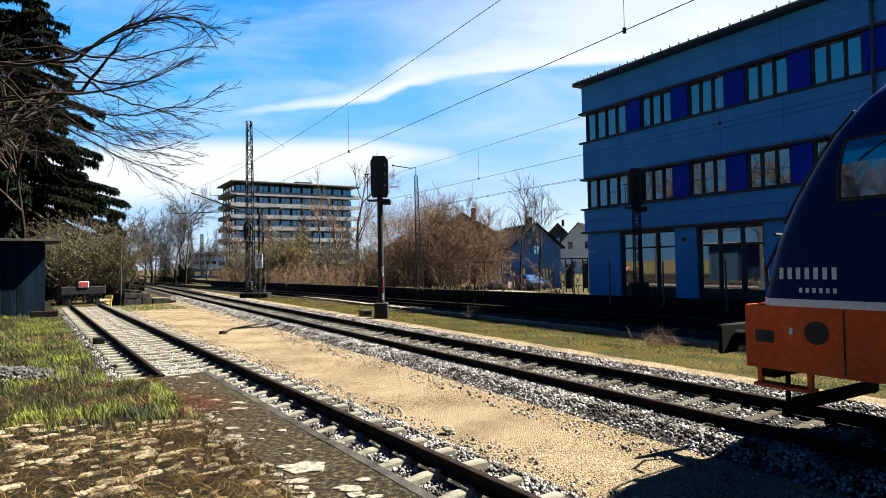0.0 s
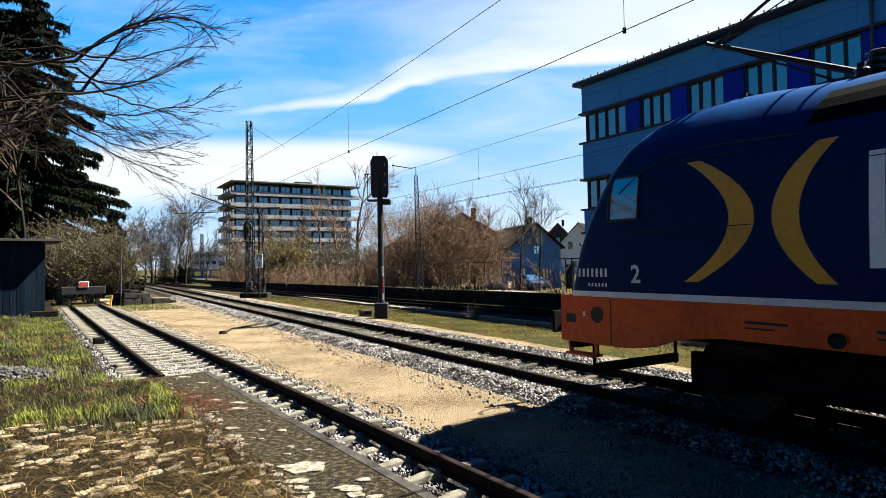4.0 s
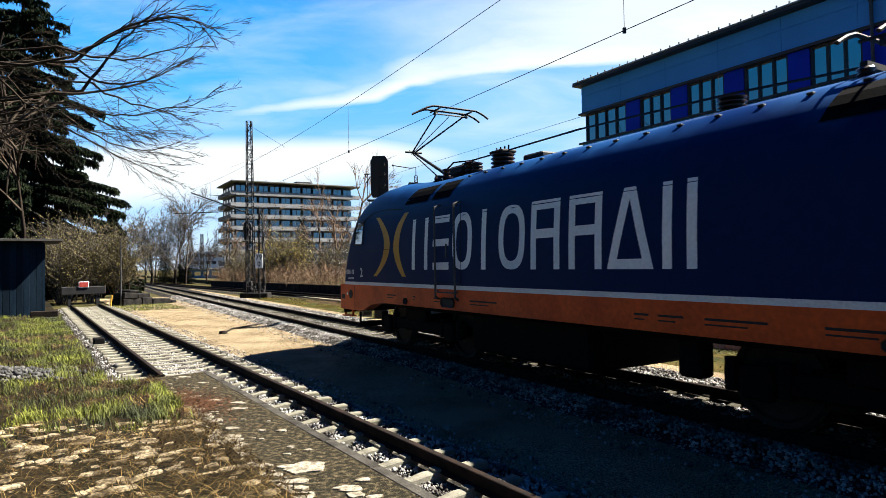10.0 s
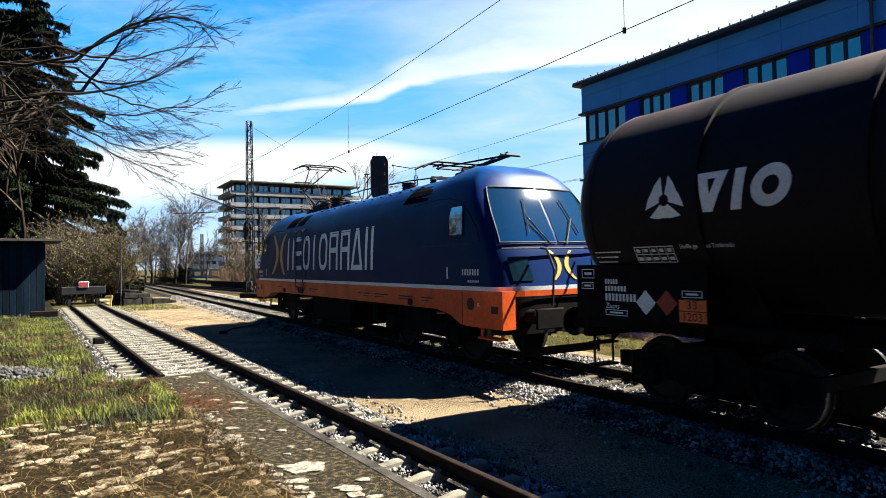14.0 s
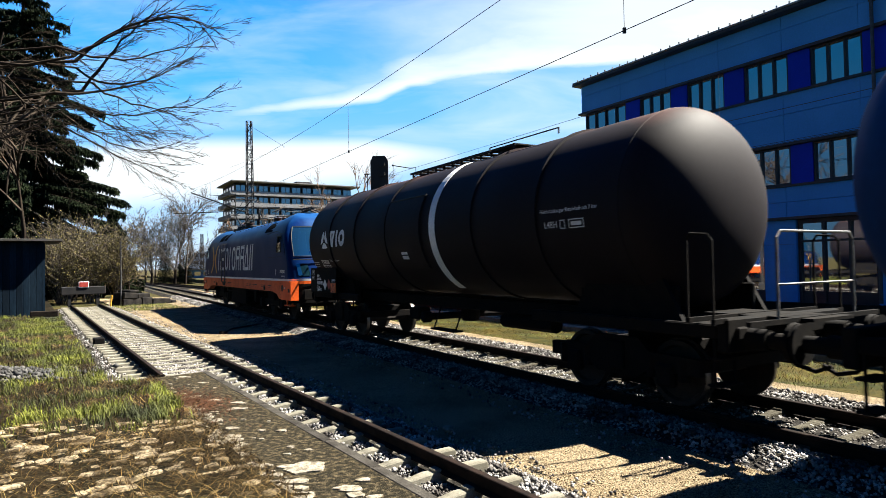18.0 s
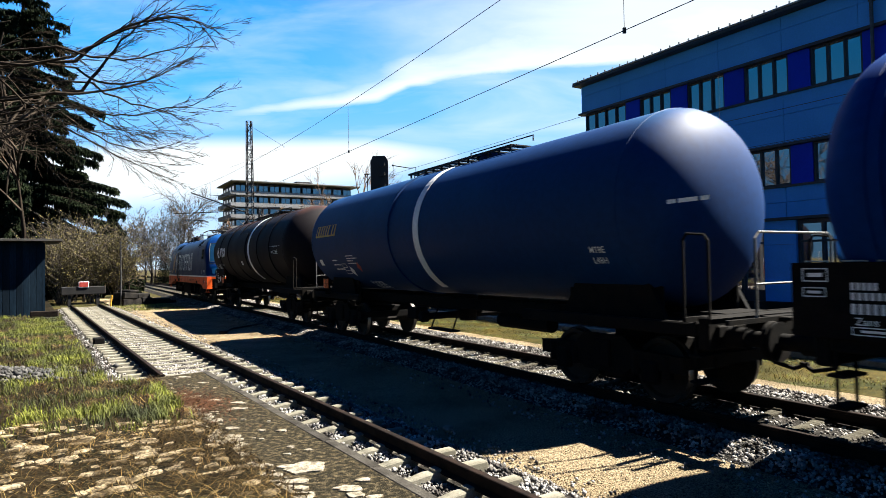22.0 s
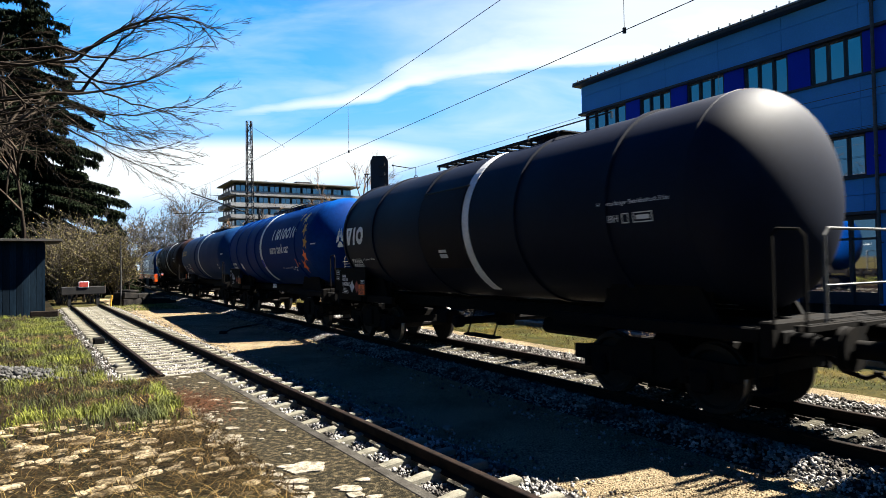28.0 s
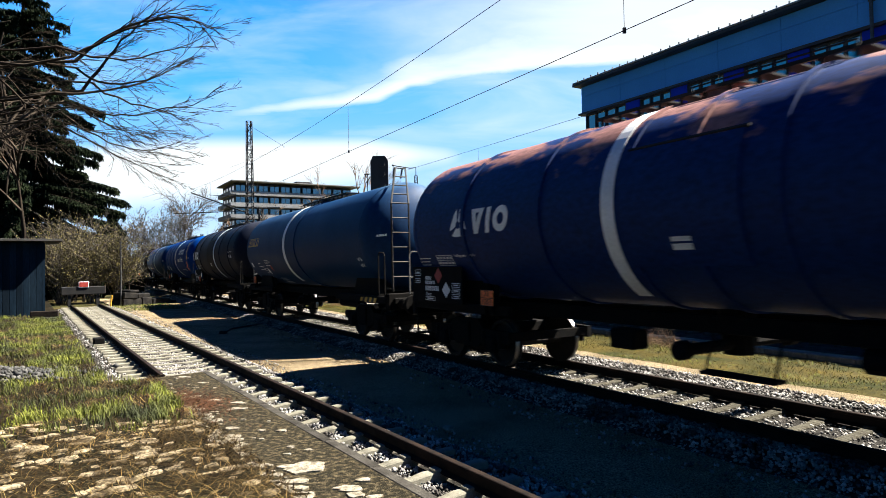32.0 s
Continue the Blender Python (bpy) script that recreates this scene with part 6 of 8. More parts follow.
def hazard_plate(w, x, z, wide=0.40):
    y = 1.34
    bm = B()
    for dx in (-0.12, 0.12):
        box(bm, (x + dx, y - 0.05, z - 0.10), (0.04, 0.07, 0.46))
    part("plate_bracket", bm, UNDER, w)
    pl = part("hazard_plate", (lambda b: (box(b, (x, y, z), (wide, 0.02, 0.30), bev=0.004), b)[1])(B()), ORPLATE, w, "orange hazard plate with two rows of figures")
    bm = B()
    box(bm, (x, y + 0.012, z), (wide, 0.004, 0.012))
    for zz in (-0.145, 0.145):
        box(bm, (x, y + 0.012, z + zz), (wide, 0.004, 0.01))
    part("plate_line", bm, BLACK, pl)
    word("plate_figures", "33", 0.15, lambda u, q: (x - u, y + 0.0125, z + 0.075 + q), BLACK, pl, 1.1)
    word("plate_figures", "1203", 0.15, lambda u, q: (x - u, y + 0.0125, z - 0.075 + q), BLACK, pl, 1.05)


def note(w, x, z, wide, lines, material=WHITE, step=0.075, thick=0.022, name="lettering_bar"):
    """Lines of small lettering as plain bars."""
    bm = B()
    for i, k in enumerate(lines):
        a, e = 0.0, wide * k
        while a < e - 0.01:
            b = min(a + thick * (2.0 + 3.5 * ((i * 7 + int(a * 50)) % 5) / 5), e)
            patch(bm, x - a, x - b, z - i * step + thick * 0.12, z - i * step + thick * 0.88, n=1)
            a = b + thick * 0.5
    part(name, bm, material, w)


def side_board(w, x0, x1, z0, z1):
    """A flat dark board hung beside the tank's belly."""
    bm = B()
    box(bm, ((x0 + x1) / 2, 1.31, (z0 + z1) / 2), (abs(x1 - x0), 0.02, z1 - z0), bev=0.004)
    return part("sign_board", bm, UNDER, w, "dark flat board for markings")


def board_diamond(parent, x, z, r, material):
    bm = B()
    bm.faces.new([bm.verts.new((x + u, 1.3245, z + q)) for u, q in ((r, 0), (0, r), (-r, 0), (0, -r))])
    part("hazard_diamond", bm, material, parent)


def board_bars(parent, x, z, wide, high, count):
    """One row of figures as plain bars."""
    step = wide / count
    for k in range(count):
        bm = B()
        bm.faces.new([bm.verts.new((x - k * step - u, 1.3235, z + q)) for u, q in ((0, 0), (0, high), (step * 0.62, high), (step * 0.62, 0))])
        part("figure_bar", bm, WHITE, parent)


def board_frame(parent, x, z, wide, high, t=0.011):
    """A ruled box with a bar of lettering in it."""
    bm = B()
    ring = ((0, 0), (1, 0), (1, 1), (0, 1), (0, 0))
    skin(bm, [[(x - d - u * (wide - 2 * d), 1.3240, z + d + q * (high - 2 * d)) for u, q in ring] for d in (0.0, t)], closed=False, cap=False)
    part("data_box", bm, WHITE, parent)
    bm = B()
    bm.faces.new([bm.verts.new((x - u, 1.3240, z + q)) for u, q in ((wide * 0.2, high * 0.35), (wide * 0.8, high * 0.35), (wide * 0.8, high * 0.65), (wide * 0.2, high * 0.65))])
    part("lettering_bar", bm, WHITE, parent)


def table_mark(w, x, z, wide, high, cols=4):
    bm = B()
    outline_box(bm, x, x - wide, z, z + high, 0.012)
    patch(bm, x, x - wide, z + high * 0.5, z + high * 0.5 + 0.010, n=1)
    for i in range(1, cols):
        patch(bm, x - wide * i / cols, x - wide * i / cols - 0.010, z, z + high, n=2)
    for i in range(cols):
        patch(bm, x - wide * (i + 0.25) / cols, x - wide * (i + 0.75) / cols, z + high * 0.65, z + high * 0.85, n=1)
        patch(bm, x - wide * (i + 0.2) / cols, x - wide * (i + 0.8) / cols, z + high * 0.15, z + high * 0.35, n=1)
    part("data_table", bm, WHITE, w, "white ruled data table")


def three_wing(w, x, z, r):
    """A sign of three curved wings."""
    bm = B()
    for k in range(3):
        an = math.pi / 2 + 2 * math.pi * k / 3 + math.pi / 3
        ring_a, ring_b = [], []
        for i in range(5):
            q = an - 0.86 + 1.72 * i / 4
            far = (1.0, 0.80, 0.70, 0.80, 1.0)[i] * r
            ring_a.append((x - r * 0.24 * math.cos(q), z + r * 0.24 * math.sin(q)))
            ring_b.append((x - far * math.cos(q), z + far * math.sin(q)))
        skin(bm, [[(a, tank_y(b, 0.007), b) for a, b in ring_a], [(a, tank_y(b, 0.007), b) for a, b in ring_b]], closed=False, cap=False)
    part("emblem", bm, WHITE, w, "white three-winged emblem")


def tank_stroke(bm, a, b, t, off=0.007):
    """A straight stroke on the tank's left side, t wide along the tank or, where it lies flat, up it."""
    n = (t / 2, 0.0) if abs(b[1] - a[1]) > 0.5 * abs(b[0] - a[0]) else (0.0, t / 2)
    rows = []
    for k in range(7):
        x, z = a[0] + (b[0] - a[0]) * k / 6, a[1] + (b[1] - a[1]) * k / 6
        rows.append([(x - sg * n[0], tank_y(z - sg * n[1], off), z - sg * n[1]) for sg in (1, -1)])
    skin(bm, rows, closed=False, cap=False)


def tank_oval(bm, xc, zc, wide, high, t, lean=0.0, off=0.007):
    """A plain ring on the tank's left side."""
    rows = []
    for d in (0.0, t):
        row = []
        for k in range(25):
            c, q = math.cos(2 * math.pi * k / 24), math.sin(2 * math.pi * k / 24)
            z = zc + q * (high / 2 - d)
            row.append((xc + c * (wide / 2 - d) - lean * (z - zc), tank_y(z, off), z))
        rows.append(row)
    skin(bm, rows, closed=False, cap=False)


def block_logo(w, x, z, high, kinds, material, lean, t, label):
    """A brand name as plain shapes: kinds of (width, shape), from the front backwards; lean: how far the tops go back."""
    for wide, kind in kinds:
        bm = B()
        k = lean * high
        if kind == "oval":
            tank_oval(bm, x - wide / 2 - k / 2, z + high / 2, wide, high, t, lean)
        elif kind == "wedge":
            tank_stroke(bm, (x - k - t / 2, z + high), (x - wide / 2, z), t)
            tank_stroke(bm, (x - wide - k + t / 2, z + high), (x - wide / 2, z), t)
            tank_stroke(bm, (x - k - t, z + high - t * 0.3), (x - wide - k + t, z + high - t * 0.3), t * 0.6)
        elif kind == "pair":
            tank_stroke(bm, (x - t / 2, z), (x - t / 2 - k, z + high), t)
            tank_stroke(bm, (x - wide + t / 2, z), (x - wide + t / 2 - k, z + high), t)
        else:
            tank_stroke(bm, (x - wide / 2, z), (x - wide / 2 - k, z + high), min(t, wide))
        part("letter_block", bm, material, w, label)
        x -= wide + t * 0.45


def tank_paint(name, c1, c2, rough=0.5, scale=0.6, grit=0.12, crown_sheen=0.05, spec=0.14):
    # sun and sky sheen on the crown, painted as a lighter top colour
    return mat(name, c1, tuple(crown_sheen + 1.5 * x for x in c2), rough=rough, scale=scale, fine=9, bump=0.03, grit=grit, lo=0.60, hi=0.95, spec=spec, fade_or_sheen=(3.5, 4.40))


P_BROWN = tank_paint("brown_black_tank", (0.008, 0.006, 0.0085), (0.042, 0.016, 0.012), rough=0.68, crown_sheen=0.008)
P_INK = tank_paint("ink_tank", (0.0008, 0.026, 0.108), (0.003, 0.044, 0.125), rough=0.6, crown_sheen=0.006)
P_BLUE = tank_paint("deep_blue_tank", (0.0001, 0.026, 0.150), (0.0002, 0.050, 0.22), rough=0.6, crown_sheen=0.0, spec=0.05)
P_GREY = tank_paint("charcoal_tank", (0.0035, 0.007, 0.019), (0.010, 0.012, 0.022), rough=0.62, crown_sheen=0.012)
P_SLATE = tank_paint("slate_tank", (0.002, 0.028, 0.090), (0.010, 0.050, 0.110), rough=0.58, crown_sheen=0.03)
P_WORN = mat("worn_rosy_tank", (0.003, 0.022, 0.105), (0.25, 0.125, 0.115), rough=0.6, spec=0.12, scale=1.8, fine=14, bump=0.04, lo=0.50, hi=0.58, grit=0.3, stretch=(0.6, 1, 1), fade_or_sheen=(3.1, 4.7))


def low_marks(w, h, num, red, white, word_text="Zacns"):
    """The wagon's figures as bars, its class and its hazard signs, on a flat board under the tank."""
    ends = [q[0] for q in (red, white) if q]
    b = side_board(w, h - num + 0.62, h - max(ends) - 0.62, 1.20, 1.98)
    board_bars(b, h - num + 0.02, 1.70, 0.26, 0.075, 5)
    board_bars(b, h - num + 0.02, 1.60, 0.42, 0.075, 7)
    board_bars(b, h - num + 0.02, 1.46, 0.60, 0.105, 9)
    word("wagon_class", word_text, 0.11, lambda u, q: (h - num - 0.12 - u, 1.3235, 1.385 + q), WHITE, b)
    board_frame(b, h - num + 0.02, 1.25, 0.42, 0.085)
    board_frame(b, h - num + 0.50, 1.62, 0.24, 0.10)
    board_frame(b, h - num + 0.50, 1.78, 0.26, 0.14)
    for k in range(3):
        board_frame(b, h - max(ends) - 0.24, 1.32 + 0.115 * k, 0.30, 0.09)
    for q, m in ((red, RED), (white, WHITE)):
        if q:
            board_diamond(b, h - q[0], q[1], 0.17, m)


def vtg_marks(ff_logo, env, txt, plate=2.71, red=(2.30, 1.47), white=(1.95, 1.46), num=1.22):
    def logo(w, h):
        three_wing(w, h - ff_logo, 2.80, 0.32)
        block_logo(w, h - ff_logo - 0.42, 2.60, 0.47, ((0.42, "wedge"), (0.20, "post"), (0.46, "oval")), WHITE, 0.18, 0.13, "white lettering shape")

    def extras(w, h):
        hazard_plate(w, h - plate, 1.38)
        # raised cover plate beside the band
        bm = B()
        skin(bm, [[(h - env + 0.72 - q, tank_y(z, d), z) for z in np.linspace(1.95, 3.55, 9)] for q, d in ((0, 0.0), (0.01, 0.05), (1.72, 0.05), (1.73, 0.0))], closed=False, cap=False)
        part("cover_plate", bm, P_WORN if plate > 3 else P_BROWN, w, "raised dark cover plate", smooth=30)
        bm = B()
        rod(bm, (h - env + 0.75, tank_y(3.57, 0.04), 3.57), (h - env - 1.05, tank_y(3.57, 0.04), 3.57), 0.025, n=6)
        part("cover_rail", bm, DARKSTEEL, w)
        bm = B()
        x = h - env
        patch(bm, x, x - 0.30, 2.27, 2.33, off=0.058)
        patch(bm, x, x - 0.30, 2.16, 2.24, off=0.058)
        part("test_mark", bm, WHITE, w)
        word("pressure_note", "H\u00f6chstzul\u00e4ssiger Betriebsdruck 3 bar", 0.085, on_tank(h - txt - 0.6, 2.84), WHITE, w)
        word("tank_code", "L4BH", 0.14, on_tank(h - txt - 0.2, 2.62), WHITE, w)
        word("tank_note", "Stoffe gemaess Tankcode", 0.075, on_tank(h - 2.95, 2.20), WHITE, w)
        bm = B()
        outline_box(bm, h - txt - 0.62, h - txt - 0.95, 2.55, 2.69)
        patch(bm, h - txt - 0.67, h - txt - 0.9, 2.59, 2.65, n=1)
        outline_box(bm, h - txt - 0.42, h - txt - 0.54, 2.55, 2.69)
        part("data_box", bm, WHITE, w)
        note(w, h - 1.05, 2.15, 0.5, (1.0, 0.85, 0.75), step=0.07)
        table_mark(w, h - 1.81, 2.0, 0.65, 0.22, 5)
        bm = B()
        outline_box(bm, h - 1.7, h - 1.98, 1.76, 1.90, 0.010)
        patch(bm, h - 1.74, h - 1.94, 1.80, 1.86, n=1)
        part("data_box", bm, WHITE, w)
        low_marks(w, h, num, red, white)
        note(w, h - txt - 0.9, 1.42, 0.6, (1.0, 0.9))

    return logo, extras


def millet_marks(f):
    def logo(w, h):
        bm = B()
        rows = []
        for z in np.linspace(2.92, 3.26, 5):
            k = (z - 2.92) * 0.35
            rows.append([(h - f - 0.05 - k, tank_y(z, 0.006), z), (h - f - 1.72 - k * 0.3, tank_y(z, 0.006), z)])
        skin(bm, rows, closed=False, cap=False)
        part("logo_field", bm, YELLOW, w, "pale yellow logo field")
        x = h - f - 0.14
        for wide, count in ((0.34, 2), (0.10, 1), (0.10, 1), (0.10, 1), (0.22, 1), (0.12, 1)):
            bm = B()
            for q in range(count):
                xx = x - q * (wide - 0.11)
                ww = 0.11 if count > 1 else wide
                skin(bm, [[(xx - 0.28 * (z - 2.97), tank_y(z, 0.010), z), (xx - ww - 0.28 * (z - 2.97), tank_y(z, 0.010), z)] for z in np.linspace(2.97, 3.25, 4)], closed=False, cap=False)
            part("letter_block", bm, P_INK, w, "dark lettering shape")
            x -= wide + 0.10

    def extras(w, h):
        hazard_plate(w, h - f - 0.46, 1.50)
        bm = B()
        patch(bm, h - f - 0.05, h - f - 0.30, 2.06, 2.24, n=2)
        part("white_label", bm, WHITE, w)
        bm = B()
        diamond(bm, h - f - 2.3, 1.88, 0.15, 12)
        part("hazard_diamond", bm, WHITE, w)
        bm = B()
        diamond(bm, h - f - 2.95, 2.0, 0.14, 5)
        part("hazard_diamond", bm, RED, w)
        note(w, h - f - 1.15, 2.18, 0.7, (0.55, 0.7, 0.95), step=0.13, thick=0.045)
        bm = B()
        outline_box(bm, h - f - 1.75, h - f - 2.07, 1.98, 2.10)
        outline_box(bm, h - f - 1.75, h - f - 2.11, 1.80, 1.90)
        part("data_box", bm, WHITE, w)
        note(w, h - f - 2.3, 2.30, 0.75, (0.7, 1.0, 0.6, 0.9), step=0.07, thick=0.03)
        table_mark(w, h - f - 2.75, 1.40, 0.85, 0.2)
        note(w, h - f - 13.6, 2.74, 0.62, (1.0,), thick=0.07)
        word("tank_code", "MTBE", 0.13, on_tank(h - f - 12.2, 2.20), WHITE, w)
        word("tank_code", "L4BH", 0.13, on_tank(h - f - 12.2, 2.04), WHITE, w)

    return logo, extras


def star(bm, x, z, r, tilt):
    pts = []
    for k in range(10):
        an = math.pi / 2 + math.pi * k / 5 + tilt
        rr = r if k % 2 == 0 else r * 0.42
        pts.append((x - rr * math.cos(an), z + rr * math.sin(an)))
    c = bm.verts.new((x, tank_y(z, 0.012), z))
    vs = [bm.verts.new((a, tank_y(b, 0.010), b)) for a, b in pts]
    for i in range(10):
        bm.faces.new((c, vs[i], vs[(i + 1) % 10]))


ZU = 9.20


def blue_marks():
    def logo(w, h):
        block_logo(w, h - 9.55, 3.06, 0.40, ((0.55, "pair"), (0.36, "oval"), (0.30, "post"), (0.36, "oval"), (0.42, "oval"), (0.30, "post"), (0.36, "oval")), WHITE, 0.22, 0.11, "white lettering shape")
        word("slogan", "euro tank car", 0.47, on_tank(h - 10.5, 2.69, off=0.008), WHITE, w, 0.95, "white lettering")
        for k, (ff, z) in enumerate(((12.5, 3.77), (13.13, 3.68), (13.47, 3.29), (13.64, 2.84), (13.45, 2.39), (13.09, 2.06), (12.40, 2.16))):
            bm = B()
            star(bm, h - ff, z, 0.26, 0.35 * k)
            part("star", bm, YELLOW if k < 4 else ORPLATE, w, "amber five-pointed star")
        bm = B()
        patch(bm, h - 7.77, h - 8.03, 2.05, 2.35, off=0.02)
        part("band_label", bm, PANELBLUE, w)
        note(w, h - 7.79, 2.27, 0.2, (0.5, 1.0, 0.7, 0.4), step=0.055, thick=0.02)
        bm = B()
        box(bm, (h - ZU, 1.30, 1.30), (0.46, 0.02, 0.16), bev=0.004)
        plate = part("valve_plate", bm, WHITE, w, "white valve plate with two words")
        word("plate_word", "Zu", 0.11, lambda u, q: (h - ZU + 0.14 - u, 1.3125, 1.33 + q), BLACK, plate)
        word("plate_word", "Auf", 0.11, lambda u, q: (h - ZU - 0.13 - u, 1.3125, 1.33 + q), BLACK, plate)
        bm = B()
        box(bm, (h - ZU, 1.3115, 1.25), (0.26, 0.003, 0.02))
        part("plate_arrow", bm, BLACK, plate)

    def extras(w, h):
        hazard_plate(w, h - 3.20, 1.42)
        bm = B()
        diamond(bm, h - 3.87, 2.10, 0.20, 20)
        part("hazard_diamond", bm, WHITE, w)
        low_marks(w, h, 1.58, (2.58, 1.44), None, "Zans")
        table_mark(w, h - 2.05, 2.0, 0.75, 0.26, 5)
        bm = B()
        for q in (0, 0.36, 0.7):
            outline_box(bm, h - 1.08 - q, h - 1.33 - q, 1.85, 2.0)
        part("data_box", bm, WHITE, w)
        note(w, h - 10.3, 1.98, 1.1, (1.0,), thick=0.03)
        bm = B()
        outline_box(bm, h - 11.45, h - 11.7, 1.94, 2.04)
        part("data_box", bm, WHITE, w)
        note(w, h - 11.8, 1.98, 0.28, (1.0, 0.4), step=0.1, thick=0.07)
        note(w, h - 12.7, 1.62, 0.5, (1.0, 0.9, 0.95), step=0.07)
        note(w, h - 14.2, 2.74, 0.5, (1.0,), thick=0.05)

    return logo, extras


# where the buffers meet, the two ends of each tank, and the points from which the markings are laid out, in metres from the front
STARTS = [19.3, 35.8, 52.0, 66.75, 81.62, 97.5, 113.7]
SPANS = [(19.62, 34.48), (36.31, 50.90), (52.50, 66.18), (67.91, 80.86), (82.14, 96.40), (98.06, 112.4)]
MARKS = [19.3, 36.4, 51.5, 67.1, 81.95, 97.7]


def wagon(i, *args, **kw):
    span = (SPANS[i][0] - STARTS[i], SPANS[i][1] - STARTS[i])
    w, wheels = tank_wagon(args[0], STARTS[i + 1] - STARTS[i], *args[1:], span=span, mark=STARTS[i] - MARKS[i], **kw)
    return (w, STARTS[i], STARTS[i + 1] - STARTS[i], wheels)


TRAIN = [(LOCO, 0.0, LOCO_L, LOCO_WHEELS)]
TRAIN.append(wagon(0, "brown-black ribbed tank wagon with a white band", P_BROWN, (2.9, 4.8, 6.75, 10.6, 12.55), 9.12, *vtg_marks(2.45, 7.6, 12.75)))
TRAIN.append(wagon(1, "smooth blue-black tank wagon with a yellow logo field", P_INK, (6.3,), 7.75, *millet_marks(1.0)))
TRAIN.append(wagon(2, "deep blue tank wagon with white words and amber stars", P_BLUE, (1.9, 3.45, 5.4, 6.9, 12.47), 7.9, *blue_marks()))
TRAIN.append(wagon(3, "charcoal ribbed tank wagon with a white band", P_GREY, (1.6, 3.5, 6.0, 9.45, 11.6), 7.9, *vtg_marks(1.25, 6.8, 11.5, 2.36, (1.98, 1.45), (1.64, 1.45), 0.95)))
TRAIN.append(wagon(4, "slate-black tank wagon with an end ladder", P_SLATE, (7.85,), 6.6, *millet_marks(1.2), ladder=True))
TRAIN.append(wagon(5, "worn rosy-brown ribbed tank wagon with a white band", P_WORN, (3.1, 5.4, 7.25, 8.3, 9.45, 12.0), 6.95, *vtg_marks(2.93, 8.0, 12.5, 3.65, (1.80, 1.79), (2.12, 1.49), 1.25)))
# ---------------------------------------------------------------- vegetation
def tube_mesh(name, segs, material, sides=3):
    """Tapered sticks from rows of x0 y0 z0 x1 y1 z1 r0 r1, in one mesh."""
    a = np.asarray(segs)
    n = len(a)
    p, q = a[:, :3], a[:, 3:6]
    d = q - p
    d /= np.linalg.norm(d, axis=1)[:, None] + 1e-9
    ref = np.where(np.abs(d[:, 2:3]) > 0.9, np.array([[1.0, 0, 0]]), np.array([[0, 0, 1.0]]))
    u = np.cross(d, ref)
    u /= np.linalg.norm(u, axis=1)[:, None] + 1e-9
    w = np.cross(d, u)
    vs = []
    for k in range(sides):
        an = 2 * math.pi * k / sides
        o = u * math.cos(an) + w * math.sin(an)
        vs.append(p + o * a[:, 6:7])
    for k in range(sides):
        an = 2 * math.pi * k / sides
        o = u * math.cos(an) + w * math.sin(an)
        vs.append(q + o * a[:, 7:8])
    v = np.stack(vs, 1).reshape(-1, 3)
    f = np.array([(k, (k + 1) % sides, sides + (k + 1) % sides, sides + k) for k in range(sides)])
    fs = (f[None] + (np.arange(n) * 2 * sides)[:, None, None]).reshape(-1, 4)
    return quads(name, v, fs, material)


def quads(name, v, fs, material):
    k = fs.shape[1]
    me = bpy.data.meshes.new(name)
    me.vertices.add(len(v))
    me.vertices.foreach_set("co", np.asarray(v, dtype=np.float32).reshape(-1))
    me.loops.add(len(fs) * k)
    me.loops.foreach_set("vertex_index", fs.reshape(-1).astype(np.int32))
    me.polygons.add(len(fs))
    me.polygons.foreach_set("loop_start", np.arange(0, len(fs) * k, k, dtype=np.int32))
    me.update(calc_edges=True)
    me.materials.append(material)
    return me


def grow(segs, p, d, length, r, level, gen, spread, bend, kids, twig):
    """A limb of a few joints that sends out smaller ones."""
    n = 4 if level > 1 else 3
    pts = [p]
    for i in range(n):
        d = d + gen.normal(0, bend, 3)
        d = d / np.linalg.norm(d)
        q = pts[-1] + d * length / n
        r1 = r * (1 - 0.8 * (i + 1) / n) + twig * 0.5
        r0 = r * (1 - 0.8 * i / n) + twig * 0.5
        segs.append((*pts[-1], *q, r0, r1))
        pts.append(q)
    if level == 0:
        return
    for k in range(kids):
        t = gen.uniform(0.25, 1.0)
        i = min(int(t * n), n - 1)
        base = pts[i] + (pts[i + 1] - pts[i]) * (t * n - i)
        side = gen.normal(0, 1, 3)
        side -= d * (side @ d)
        side /= np.linalg.norm(side)
        nd = d * (1 - spread) + side * spread + np.array([0, 0, 0.12])
        nd /= np.linalg.norm(nd)
        grow(segs, base, nd, length * gen.uniform(0.45, 0.68), max(r * 0.45, twig), level - 1, gen, spread, bend, kids, twig)


